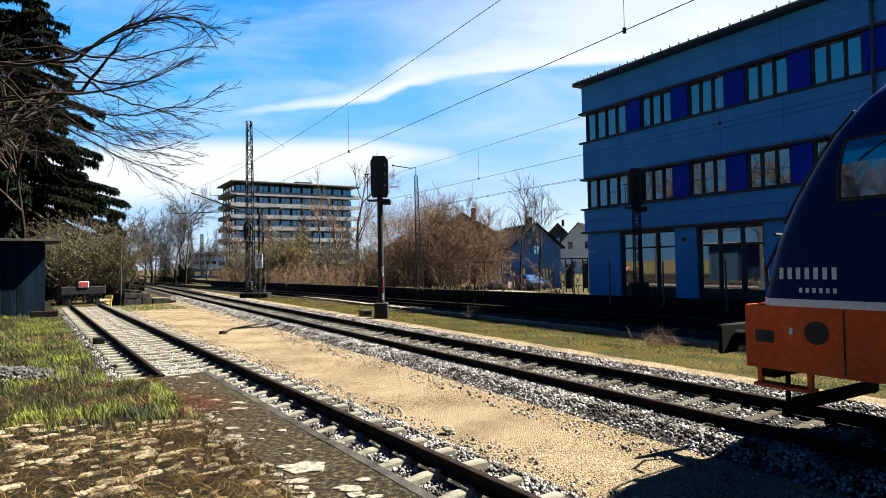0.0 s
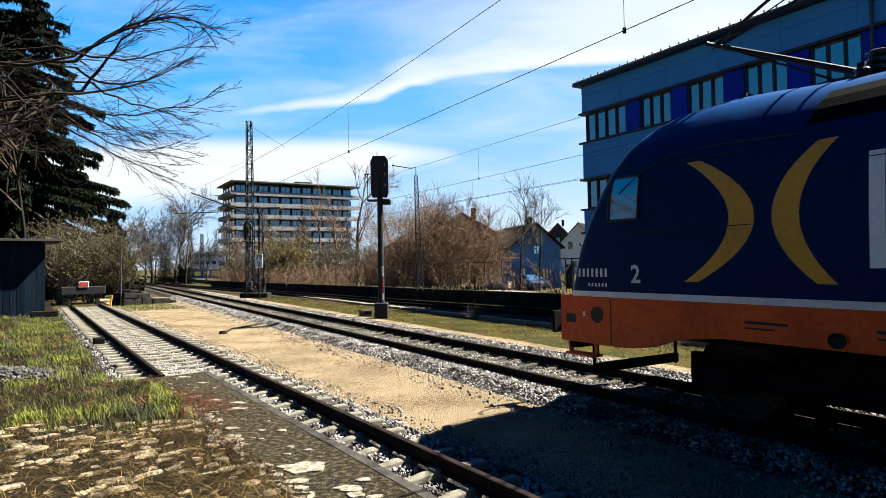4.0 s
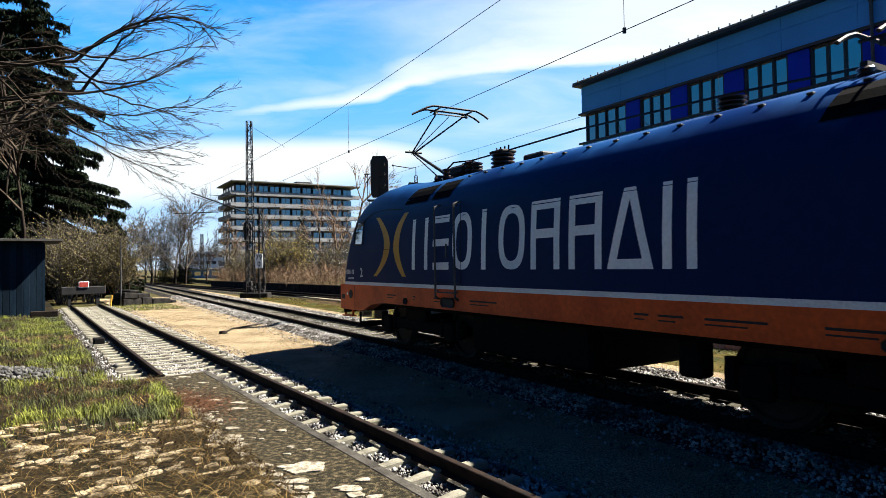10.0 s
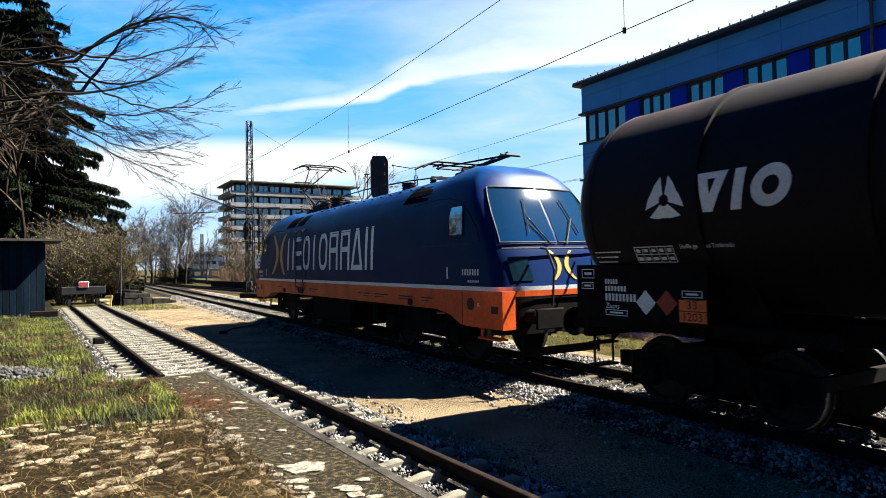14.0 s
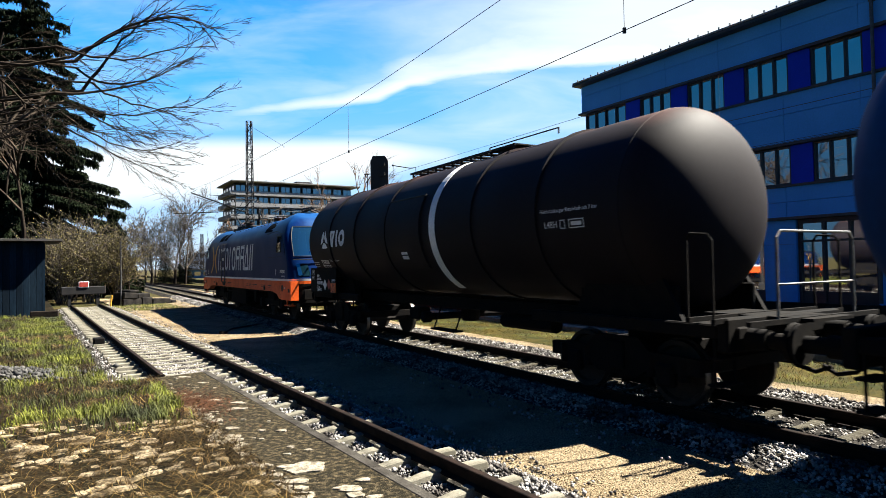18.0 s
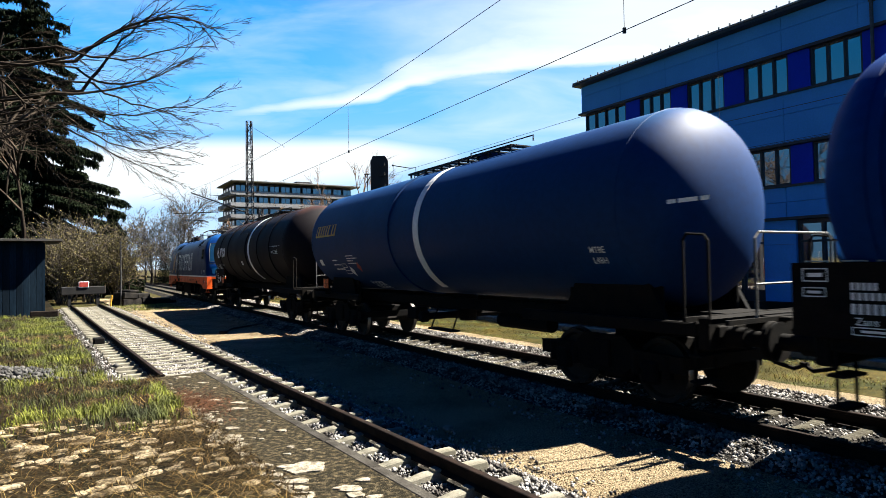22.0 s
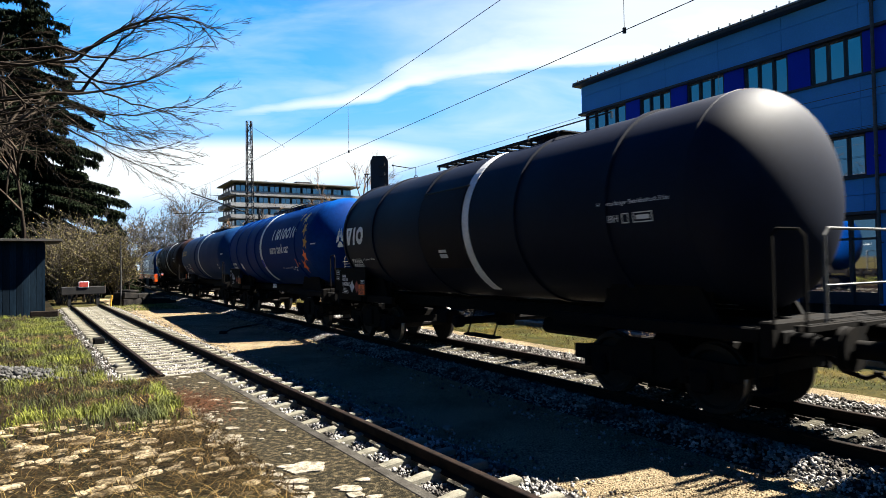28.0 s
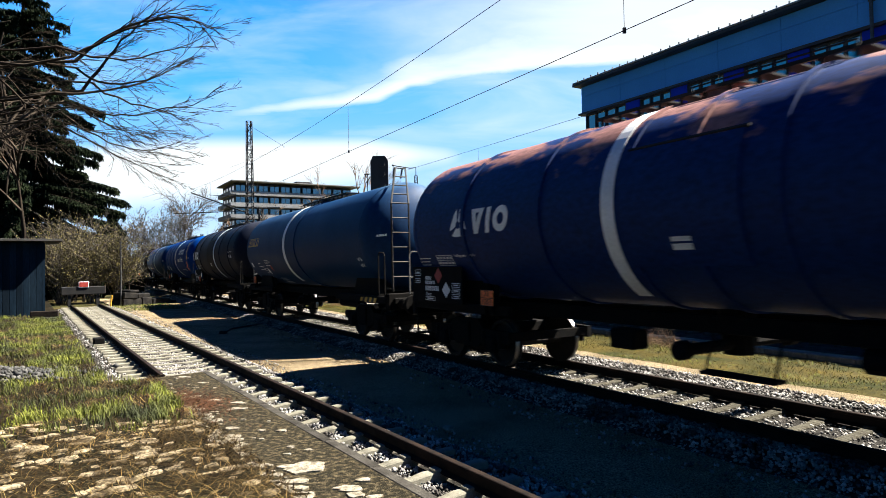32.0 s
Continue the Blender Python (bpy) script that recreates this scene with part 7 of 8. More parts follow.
def bare_tree(label, at, height, seed, kids=6, levels=3, spread=0.55, twig=0.012, stems=1, material=None, lean=(0, 0), name="bare_tree", category="tree", reach=0.62, trunk=0.35, slim=1.0):
    gen = np.random.default_rng(seed)
    tr = tagged(empty(name, Matrix.Translation(at)), label, category)
    trunk_segs, segs = [], []
    for k in range(stems):
        an = 2 * math.pi * k / stems + gen.uniform(0, 1)
        off = 0.0 if stems == 1 else gen.uniform(0.1, height * 0.22)
        p = np.array([off * math.cos(an), off * math.sin(an), -0.1])
        tilt = 0.06 if stems == 1 else 0.32
        d = np.array([math.cos(an) * tilt + lean[0], math.sin(an) * tilt + lean[1], 1.0])
        d /= np.linalg.norm(d)
        r = height * 0.016 * slim if stems == 1 else height * 0.007
        h0 = height * (trunk if stems == 1 else 0.12) * gen.uniform(0.8, 1.2)
        q = p + d * h0
        trunk_segs.append((*p, *q, r * 1.25, r))
        top = q
        hh = (height - h0) * gen.uniform(0.75, 1.0)
        grow(segs, top, d, hh, r * 0.9, levels, gen, spread, 0.08, kids, twig)
        for j in range(kids // 2 + 1):
            side = gen.normal(0, 1, 3)
            side[2] = abs(side[2]) * 0.4
            side /= np.linalg.norm(side)
            nd = d * 0.55 + side * 0.6
            nd /= np.linalg.norm(nd)
            grow(segs, p + d * h0 * gen.uniform(0.75, 1.0), nd, hh * reach, r * 0.55, levels - 1, gen, spread, 0.09, kids, twig)
    tk = part("trunk" if stems == 1 else "stems", tube_mesh("trunk", trunk_segs, BARK, 8), None, tr, "bare trunk" if stems == 1 else "bundle of bare stems")
    if stems > 1:
        tagged(tk, kind="stuff")
    part("crown", tube_mesh("crown", segs, material or TWIG, 3), None, tr, "bare crown of fine twigs")
    return tr


NEEDLE = mat("spruce_needles", (0.003, 0.0075, 0.003), (0.0085, 0.013, 0.0045), rough=0.95, spec=0.1, scale=0.5, fine=9, bump=0, spread=0.45, island=True)
LEAFY = mat("spring_leaves", (0.33, 0.25, 0.035), (0.20, 0.15, 0.022), rough=0.8, scale=0.6, fine=9, bump=0, spread=0.4, island=True)
OLIVE = mat("olive_buds", (0.16, 0.138, 0.05), (0.085, 0.073, 0.028), rough=0.9, scale=0.6, fine=9, bump=0, spread=0.5, island=True)
GREYTWIG = mat("grey_twigs", (0.085, 0.072, 0.060), (0.05, 0.043, 0.038), rough=0.95, scale=1, fine=20, bump=0, spread=0.3, island=True)
DARKTWIG = mat("dark_branches", (0.040, 0.031, 0.022), (0.022, 0.017, 0.013), rough=0.95, scale=1, fine=20, bump=0)


def scatter_leaves(centres, size, gen, droop=0.0, slim=0.28):
    """Small pointed leaf clumps round the given points."""
    n = len(centres)
    d = gen.normal(0, 1, (n, 3))
    d[:, 2] -= droop
    d /= np.linalg.norm(d, axis=1)[:, None]
    s = gen.normal(0, 1, (n, 3))
    s -= d * np.sum(s * d, axis=1)[:, None]
    s /= np.linalg.norm(s, axis=1)[:, None]
    L = size * gen.uniform(0.6, 1.4, (n, 1))
    w = L * slim
    v = np.stack([centres - d * L * 0.5, centres + s * w, centres + d * L * 0.5, centres - s * w], 1).reshape(-1, 3)
    return v, np.arange(n * 4).reshape(n, 4)


def spruce(label, at, height, radius, seed, dens=1.0, name="spruce"):
    gen = np.random.default_rng(seed)
    tr = tagged(empty(name, Matrix.Translation(at)), label, "tree")
    bm = B()
    rod(bm, (0, 0, -0.1), (0, 0, height), height * 0.016, 0.02, 10)
    part("trunk", bm, BARK, tr, "straight trunk")
    limbs, cl, dl = [], [], []
    z = height * 0.05
    while z < height * 0.985:
        k = 1 - z / height
        reach = radius * (k ** 0.75) * gen.uniform(0.72, 1.15) + 0.15
        turn = gen.uniform(0, 6.28)
        for j in range(int(6 + 4 * k)):
            an = turn + 6.28 * j / int(6 + 4 * k) + gen.normal(0, 0.2)
            rr = reach * gen.uniform(0.65, 1.1)
            pts = []
            for i in range(7):
                t = i / 6
                pts.append(np.array([math.cos(an) * rr * t, math.sin(an) * rr * t, z + rr * (0.12 * t - 0.55 * t * t + 0.24 * t ** 3)]))
            for i, (p, q) in enumerate(zip(pts[:-1], pts[1:])):
                limbs.append((*p, *q, 0.03 * k + 0.012, 0.025 * k + 0.008))
                m = int(dens * (5 + 14 * k) * rr / max(radius, 1) * (0.5 + 0.16 * i))
                if not m:
                    continue
                t = gen.uniform(0, 1, (m, 1))
                off = gen.choice([-1.0, 1.0], (m, 1)) * gen.uniform(0, 1, (m, 1)) * (0.12 + 0.10 * rr)
                side = np.array([[-math.sin(an), math.cos(an), 0.0]])
                c = p + (q - p) * t + side * off
                c[:, 2] -= 0.25 * np.abs(off[:, 0]) + np.abs(gen.normal(0, 0.16, m))
                d = np.array([[math.cos(an), math.sin(an), -0.35]]) + side * np.sign(off) * 0.7 + gen.normal(0, 0.22, (m, 3))
                hang = gen.random(m) < 0.55
                d[hang] = np.array([0.0, 0.0, -1.0]) + gen.normal(0, 0.25, (int(hang.sum()), 3))
                c[hang, 2] -= np.abs(gen.normal(0.1, 0.12, int(hang.sum())))
                cl.append(c)
                dl.append(d)
        z += height * 0.033 * gen.uniform(0.6, 1.4)
    part("framework", tube_mesh("framework", limbs, BARK, 3), None, tr)
    c, d = np.concatenate(cl), np.concatenate(dl)
    n = len(c)
    d /= np.linalg.norm(d, axis=1)[:, None]
    s = np.cross(d, gen.normal(0, 0.5, (n, 3)) + np.array([[0, 0, 1.0]]))
    s /= np.linalg.norm(s, axis=1)[:, None] + 1e-9
    L = 0.27 * (height / 16) ** 0.5 * gen.uniform(0.6, 1.5, (n, 1))
    v = np.stack([c - d * L * 0.5, c + s * L * 0.16, c + d * L * 0.5, c - s * L * 0.16], 1).reshape(-1, 3)
    part("foliage", quads("foliage", v, np.arange(n * 4).reshape(n, 4), NEEDLE), None, tr, "drooping dark green needle sprays")
    return tr


def leafy_shrub(label, at, height, width, seed, material, dens=2600, size=0.16, name="shrub"):
    gen = np.random.default_rng(seed)
    tr = tagged(empty(name, Matrix.Translation(at)), label, "shrub")
    segs = []
    for k in range(int(26)):
        an, t = gen.uniform(0, 2 * math.pi), gen.uniform(0.1, 1.0)
        d = np.array([math.cos(an) * t * width / height, math.sin(an) * t * width / height, 1.0])
        d /= np.linalg.norm(d)
        grow(segs, np.array([gen.normal(0, width * 0.12), gen.normal(0, width * 0.12), -0.05]), d, height * gen.uniform(0.7, 1.05), 0.022 * height / 3, 2, gen, 0.5, 0.10, 5, 0.008)
    part("framework", tube_mesh("framework", segs, GREYTWIG, 3), None, tr, "thin bare branches")
    a = np.asarray(segs)
    pick = gen.integers(0, len(a), dens)
    t = gen.uniform(0, 1, (dens, 1))
    c = a[pick, :3] + (a[pick, 3:6] - a[pick, :3]) * t + gen.normal(0, 0.06, (dens, 3))
    c = c[c[:, 2] > 0.15]
    v, f = scatter_leaves(c, size, gen)
    part("foliage", quads("foliage", v, f, material), None, tr, "small sparse early leaves")
    return tr


# the tall spruce and smaller conifers
spruce("tall dark spruce with drooping branches", (-34.4, 51.0, -0.1), 29.5, 9.4, 11, 34.0)
spruce("dark spruce beside the taller one", (-41.5, 54.5, -0.1), 25.0, 7.8, 12, 20.0)
spruce("dark conifer behind the shrubs", (-32.5, 61, -0.1), 8.2, 2.9, 13, 20.0)
spruce("far dark conifer behind the tracks", (-42.5, 95, -0.1), 6.5, 1.9, 14, 0.8)
spruce("far dark conifer behind the tracks", (-40.5, 97, -0.1), 5.6, 1.7, 15, 0.8)
spruce("tall narrow conifer before the apartment block", (-26.5, 118, -0.1), 14.5, 3.2, 16, 1.0)
spruce("dark conifer before the apartment block", (-31.5, 112, -0.1), 11.5, 3.0, 17, 1.0)

def switch(segs, p, d, length, r, gen, level):
    """A thin twig that sags a little and lifts again at its tip."""
    n = 5
    for i in range(n):
        q = p + d * length / n
        segs.append((*p, *q, max(r * (1 - 0.8 * i / n), 0.0036), max(r * (1 - 0.8 * (i + 1) / n), 0.0028)))
        if level and i > 0:
            for k in range(1):
                side = gen.normal(0, 1, 3)
                nd = d * 0.9 + side * 0.24
                nd /= np.linalg.norm(nd)
                switch(segs, q, nd, length * gen.uniform(0.35, 0.65), r * 0.6, gen, level - 1)
        d = d + gen.normal(0, 0.05, 3) + np.array([0.03, 0, -0.07 if i < 2 else 0.10])
        d /= np.linalg.norm(d)
        p = q


# the bare tree whose limbs arch into the view: start, end, sag and thickness of each limb, from the trunk's foot
gen = np.random.default_rng(41)
over = tagged(empty("overhanging_tree", Matrix.Translation((-10.6, 13.0, -0.2))), "bare tree with long dark limbs arching over the siding", "tree")
fork = np.array([-0.9, 0.0, 5.6])
trunk_segs, segs = [(0, 0, 0, -0.3, 0, 2.8, 0.24, 0.2), (-0.3, 0, 2.8, *fork, 0.2, 0.15), (*fork, -1.5, 0.2, 9.0, 0.15, 0.08)], []
for (x0, z0, x1, z1, sag, r) in (
        (2.5, 6.9, 5.5, 7.7, -0.5, 0.065), (2.6, 6.9, 4.9, 8.1, -0.1, 0.055), (2.7, 6.2, 4.5, 8.0, -0.2, 0.06),
        (3.0, 6.7, 6.25, 7.15, 0.45, 0.035), (2.6, 6.7, 5.85, 6.75, 0.6, 0.04), (2.9, 6.4, 5.5, 6.25, 0.45, 0.035),
        (2.7, 5.9, 5.0, 7.35, 0.3, 0.045), (2.7, 5.8, 4.9, 5.8, 0.25, 0.035), (3.0, 5.7, 4.5, 5.4, 0.3, 0.03),
        (2.8, 5.5, 4.7, 5.0, 0.35, 0.03), (2.6, 5.3, 4.4, 4.3, 0.05, 0.03), (1.6, 6.2, 3.9, 5.2, 0.4, 0.03),
        (1.2, 6.6, 3.0, 5.3, 0.2, 0.03), (1.2, 5.7, 3.3, 4.6, 0.3, 0.025), (1.2, 6.9, 2.6, 6.9, -0.3, 0.03)):
    a, b = np.array([x0, gen.uniform(-0.8, 0.8), z0]), np.array([x1, gen.uniform(-1.6, 1.6), z1])
    p = fork + np.array([-0.1, 0, 1.6 * (z0 - 6.1)])
    for i in range(4):
        t = (i + 1) / 4
        q = fork * (1 - t) + a * t + np.array([0, 0, 1.6 * (z0 - 6.1) * (1 - t) + 1.6 * sag * t * (1 - t)]) + (gen.normal(0, 0.08, 3) if i < 3 else 0)
        segs.append((*p, *q, r * (0.9 - 0.08 * i), r * (0.82 - 0.08 * i)))
        switch(segs, q, np.array([0.75, gen.normal(0, 0.4), gen.normal(-0.3, 0.4)]), gen.uniform(0.5, 1.2), 0.007, gen, 2)
        p = q
    n, p = 10, a
    for i in range(n):
        t = (i + 1) / n
        q = a + (b - a) * t + np.array([0, 0, -sag * 4 * t * (1 - t)]) + gen.normal(0, 0.02, 3)
        d = (q - p) / np.linalg.norm(q - p)
        segs.append((*p, *q, max(r * 0.72 * (1 - 0.85 * i / n), 0.006), max(r * 0.72 * (1 - 0.85 * (i + 1) / n), 0.004)))
        if i > 0:
            for k in range(1):
                side = gen.normal(0, 1, 3)
                nd = d * 0.9 + side * 0.26
                nd /= np.linalg.norm(nd)
                switch(segs, q, nd, gen.uniform(0.5, 1.2) * (1.05 - 0.6 * t), max(r * 0.22, 0.0065), gen, 2)
        p = q
part("trunk", tube_mesh("trunk", trunk_segs, BARK, 10), None, over, "leaning trunk")
part("crown", tube_mesh("crown", segs, DARKTWIG, 4), None, over, "long bare limbs with fine twigs")

# shrubs behind the buffer stop
for k, (x, y, h, w) in enumerate(((-26.4, 43, 4.0, 1.7), (-25.2, 44.5, 4.1, 1.6), (-24.0, 45.5, 3.7, 1.2), (-27.6, 46, 4.3, 1.8))):
    leafy_shrub("olive-brown budding shrub behind the buffer stop", (x, y, -0.2), h, w, 60 + k, OLIVE, 4200, 0.11)
bare_tree("pale thin bare tree behind the siding", (-23.6, 46.5, -0.2), 4.2, 71, 5, 3, 0.45, 0.010, material=GREYTWIG)
bare_tree("small pale bare tree above the shrubs", (-27.2, 47, -0.2), 5.6, 72, 5, 3, 0.4, 0.010, material=GREYTWIG)

# far bare trees left of the apartment block
for k, (x, y, h) in enumerate(((-43.2, 92, 10.2), (-40.6, 94, 11.2), (-47.0, 98, 8.6), (-45.0, 97, 8.4), (-38.6, 93, 10.0), (-42.0, 99, 11.0), (-36.6, 96, 7.0))):
    bare_tree("grey bare tree beyond the merging tracks", (x, y, -0.2), h, 80 + k, 7, 3, 0.5, 0.016, material=GREYTWIG, trunk=0.22)
# before the apartment block
for k, (x, y, h, w) in enumerate(((-18.9, 71, 4.9, 1.7), (-17.2, 72, 4.6, 1.5), (-20.6, 73, 3.6, 1.5))):
    leafy_shrub("yellow-green willow shrub before the apartment block", (x, y, -0.2), h, w, 90 + k, LEAFY, 2600, 0.14)
for k, (x, y, h) in enumerate(((-31, 92, 8.0), (-28, 96, 8.0), (-19, 95, 11.0), (-16.0, 92, 11.5), (-13.3, 95, 17.0), (-35, 100, 8.0), (-14.5, 84, 8.0))):
    bare_tree("bare brown tree before the apartment block", (x, y, 0.2), h, 100 + k, 5, 3, 0.42, 0.016)
for k, (x, y, h, w) in enumerate(((-24, 78, 3.6, 2.6), (-20, 80, 3.4, 3.0), (-15, 78, 3.8, 3.0), (-11, 74, 3.6, 2.8), (-27.5, 82, 3.4, 2.6), (-8.0, 70, 3.4, 2.6))):
    leafy_shrub("brown undergrowth along the railway fence", (x, y, 0.1), h, w, 120 + k, OLIVE, 1800, 0.13)
# large bare shrubs in the middle
for k, (x, y, h) in enumerate(((-0.6, 49, 6.0), (0.9, 50, 6.4), (2.0, 49, 5.4), (-2.0, 51, 6.0), (2.9, 50, 4.4), (0.4, 47, 5.0), (-3.4, 53, 6.0))):
    bare_tree("dense brown many-stemmed bare shrub", (x, y, -0.1), h * 0.92, 140 + k, 6, 3, 0.50, 0.007, stems=8, name="bare_shrub", category="shrub")
for k, (x, y, h) in enumerate(((7.0, 57, 9.0), (8.9, 58, 8.6))):
    bare_tree("slender bare street tree before the houses", (x, y, -0.6), h, 160 + k, 7, 3, 0.42, 0.007, material=GREYTWIG, trunk=0.45, slim=0.55)
# low brown undergrowth along the far side of the tracks
gen = np.random.default_rng(55)
segs = []
for k in range(1500):
    s = 30 + 75 * gen.random()
    p = np.array(main_pt(s, wall_line(min(s, 70)) + gen.uniform(0.6, 4.0), 0.1))
    if s < 44 and gen.random() < 0.75:
        continue
    d = np.array([gen.normal(0, 0.35), gen.normal(0, 0.35), 1.0])
    d /= np.linalg.norm(d)
    grow(segs, p, d, gen.uniform(0.7, 2.2), 0.012, 1, gen, 0.5, 0.14, 4, 0.012)
tagged(new("undergrowth", tube_mesh("undergrowth", segs, TWIG, 3)), "brown leafless undergrowth beside the railway", "undergrowth", kind="stuff")
# woodland that closes the view behind and beside the camera
gen = np.random.default_rng(77)
segs = []
for k in range(70):
    an = math.radians(gen.uniform(100, 300))
    rr = gen.uniform(26, 48)
    p = np.array([rr * math.cos(an), rr * math.sin(an), -0.2])
    if (p[0] - 9.3) + 0.5887 * p[1] > -12:
        continue
    h = gen.uniform(8, 13)
    segs.append((*p, *(p + [0, 0, h * 0.35]), 0.2, 0.15))
    grow(segs, p + [0, 0, h * 0.3], np.array([gen.normal(0, 0.1), gen.normal(0, 0.1), 1.0]), h * 0.7, 0.14, 2, gen, 0.55, 0.1, 7, 0.05)
wood = new("wood", tube_mesh("wood", segs, DARKTWIG, 3))
tagged(wood, "bare woodland around the yard", "trees", kind="stuff")
# ---------------------------------------------------------------- paving, verge and small things
# asphalt apron up to the middle of the siding, with a kerb along its edge
rows = []
for s in np.arange(-8, 14.81, 0.4):
    rows.append([(lambda p: (p.x, p.y, 0.0 + wob(p, 1.3, 0.012)))(side_pt(s, -1.45 + (1.45 - 0.06) * k / 5)) for k in range(6)])
apron = sheet("pavement", rows, PAVE, "cracked old asphalt apron beside the siding", "pavement")
bm = B()
skin(bm, [[side_pt(s, a, z) for a, z in ((-1.45, -0.33), (-0.075, -0.33), (-0.075, -0.015), (-1.45, -0.015))] for s in (-8, 14.79)])
part("apron_edge", bm, PAVE, apron)
bm = B()
box(bm, (0, 0, 0), (1.18, 0.13, 0.30), bev=0.012)
kerb = mesh_of("kerb_stone", bm, KERB)
for k in range(20):
    p = side_pt(-8 + 0.6 + k * 1.2, 0.0 + rng.normal(0, 0.004), -0.145 + rng.normal(0, 0.004))
    if -8 + k * 1.2 < 13.7:
        part("kerb_stone", kerb, None, apron, at=pose(p.x, p.y, p.z, 0, 0, ANG_S + rng.normal(0, 0.15)))
LICHEN = mat("pale_mortar_patch", (0.27, 0.24, 0.19), (0.11, 0.095, 0.07), rough=0.95, scale=14, fine=60, bump=0.6, grit=0.5)
spots = [(8.05, -0.62, 0.17, 1.6), (9.7, -0.98, 0.15, 1.4), (8.9, -1.12, 0.15, 1.5), (8.35, -0.95, 0.06, 1.5), (8.3, -1.08, 0.06, 1.0), (10.9, -0.95, 0.12, 1.3), (7.9, -1.15, 0.10, 1.3), (12.4, -0.75, 0.11, 1.4), (7.2, -0.5, 0.10, 1.3)]
for k in range(120):
    spots.append((5.0 + 9.4 * rng.random(), -1.32 + 1.1 * rng.random() ** 1.8, 0.02 + 0.085 * rng.random() ** 3, 1.2 + 0.5 * rng.random()))
for k in range(70):
    spots.append((5.2 + 6.6 * rng.random(), -1.05 + 0.10 * rng.normal(), 0.04 + 0.10 * rng.random() ** 2, 1.2 + 0.6 * rng.random()))
for (s, a, r, st) in spots:
    bm = B()
    c = side_pt(s, a, 0.012)
    ring = []
    m = 26 if r > 0.08 else 11
    for i in range(m):
        an = 2 * math.pi * i / m
        rr = r * (0.82 + 0.5 * noise.noise(Vector((math.cos(an) * 1.5 + s * 7, math.sin(an) * 1.5, a * 9))) + 0.14 * rng.random())
        ring.append(c + Vector((rr * math.cos(an) * st, rr * math.sin(an), wob(c, 1.3, 0.0))))
    skin(bm, [[p + Vector((0, 0, -0.02)) for p in ring], [p + Vector((0, 0, 0.001)) for p in ring], [c + (p - c) * 0.85 + Vector((0, 0, 0.004)) for p in ring]])
    part("mortar_patch", bm, LICHEN, apron, "pale worn patch")

# verge: rough ground left of the apron and of the siding
def verge_z(p, a):
    k = min(max((-1.2 - a) / 1.2, 0), 1)
    return 0.022 + 0.10 * min(max((-1.3 - a) / 4, 0), 1) + k * (wob(p, 0.9, 0.05) + wob(p, 0.22, 0.08))


rows = []
for s in np.concatenate([np.arange(-8, 3, 0.6), np.arange(3, 18, 0.16), np.arange(18, 62, 1.5)]):
    edge = -1.04 - 0.30 * noise.noise(Vector((s * 1.4, 0, 5))) - 0.16 * noise.noise(Vector((s * 5.5, 0, 8))) if s < 14.6 else -1.75
    row = []
    for k in range(22):
        a = edge - 22 * (k / 21) ** 2.4
        p = side_pt(s, a)
        z = verge_z(p, a)
        if k == 0:
            z = -0.012 if s < 14.6 else -0.30
        row.append((p.x, p.y, z))
    rows.append(row)
VERGE = mat("verge_soil", (0.0134, 0.00912, 0.00365), (0.00426, 0.00426, 0.00182), rough=0.95, scale=1.4, fine=20, bump=0.9, dist=0.04, grit=0.55)
sheet("verge", rows, VERGE, "rough verge of soil and dry grass", "ground")

# old paving setts that show through the dry grass
SETT = mat("worn_sett", (0.255, 0.206, 0.134), (0.0426, 0.0304, 0.0158), rough=0.95, scale=5, fine=30, bump=0.9, spread=0.45, grit=0.8)
setts = []
for k in range(4):
    bm = B()
    gen = np.random.default_rng(200 + k)
    ring = []
    for i in range(12):
        an = 2 * math.pi * i / 12
        c, q = math.cos(an), math.sin(an)
        rr = (abs(c) ** 4.5 + abs(q) ** 4.5) ** (-1 / 4.5) * gen.uniform(0.84, 1.06)
        ring.append((c * rr, q * rr))
    skin(bm, [[(x * q, y * q, z) for x, y in ring] for q, z in ((1.0, -0.06), (1.0, -0.006), (0.88, 0.010), (0.45, 0.014))])
    setts.append(mesh_of("sett", bm, SETT, 50))
sett_area = tagged(empty("sett_paving"), "old stone setts half buried in dry grass", "paving", kind="structure")
count = 0
row_n = 0
rest_v, rest_f = [], []
for s in np.arange(4.2, 12.2, 0.19):
    row_n += 1
    for a in np.arange(-5.4, -1.02, 0.235):
        aa = a + (0.17 if row_n % 2 else 0) + rng.normal(0, 0.05)
        if aa > -1.1 or noise.noise(Vector((s * 0.9, aa * 1.1, 2.0))) < -0.30 + max(0, s - 9.2) * 0.16 + max(0, -3.4 - aa) * 0.2:
            continue
        p = side_pt(s + rng.normal(0, 0.04), aa)
        m = pose(p.x, p.y, verge_z(p, aa) + rng.uniform(-0.022, 0.010), rng.normal(0, 4), rng.normal(0, 4), ANG_S + 8 + rng.normal(0, 14)) @ Matrix.Diagonal((0.078 * rng.uniform(0.5, 1.2), 0.125 * rng.uniform(0.45, 1.3), 1, 1))
        if count < 300:
            part("sett", setts[count % 4], None, sett_area, at=m)
        else:
            me = setts[count % 4]
            o = len(rest_v)
            rest_v += [(m @ q.co)[:] for q in me.vertices]
            rest_f += [tuple(o + i for i in f.vertices) for f in me.polygons]
        count += 1
if rest_v:
    tagged(part("sett_rest", raw("sett_rest", rest_v, rest_f, SETT), None, sett_area), kind="stuff")


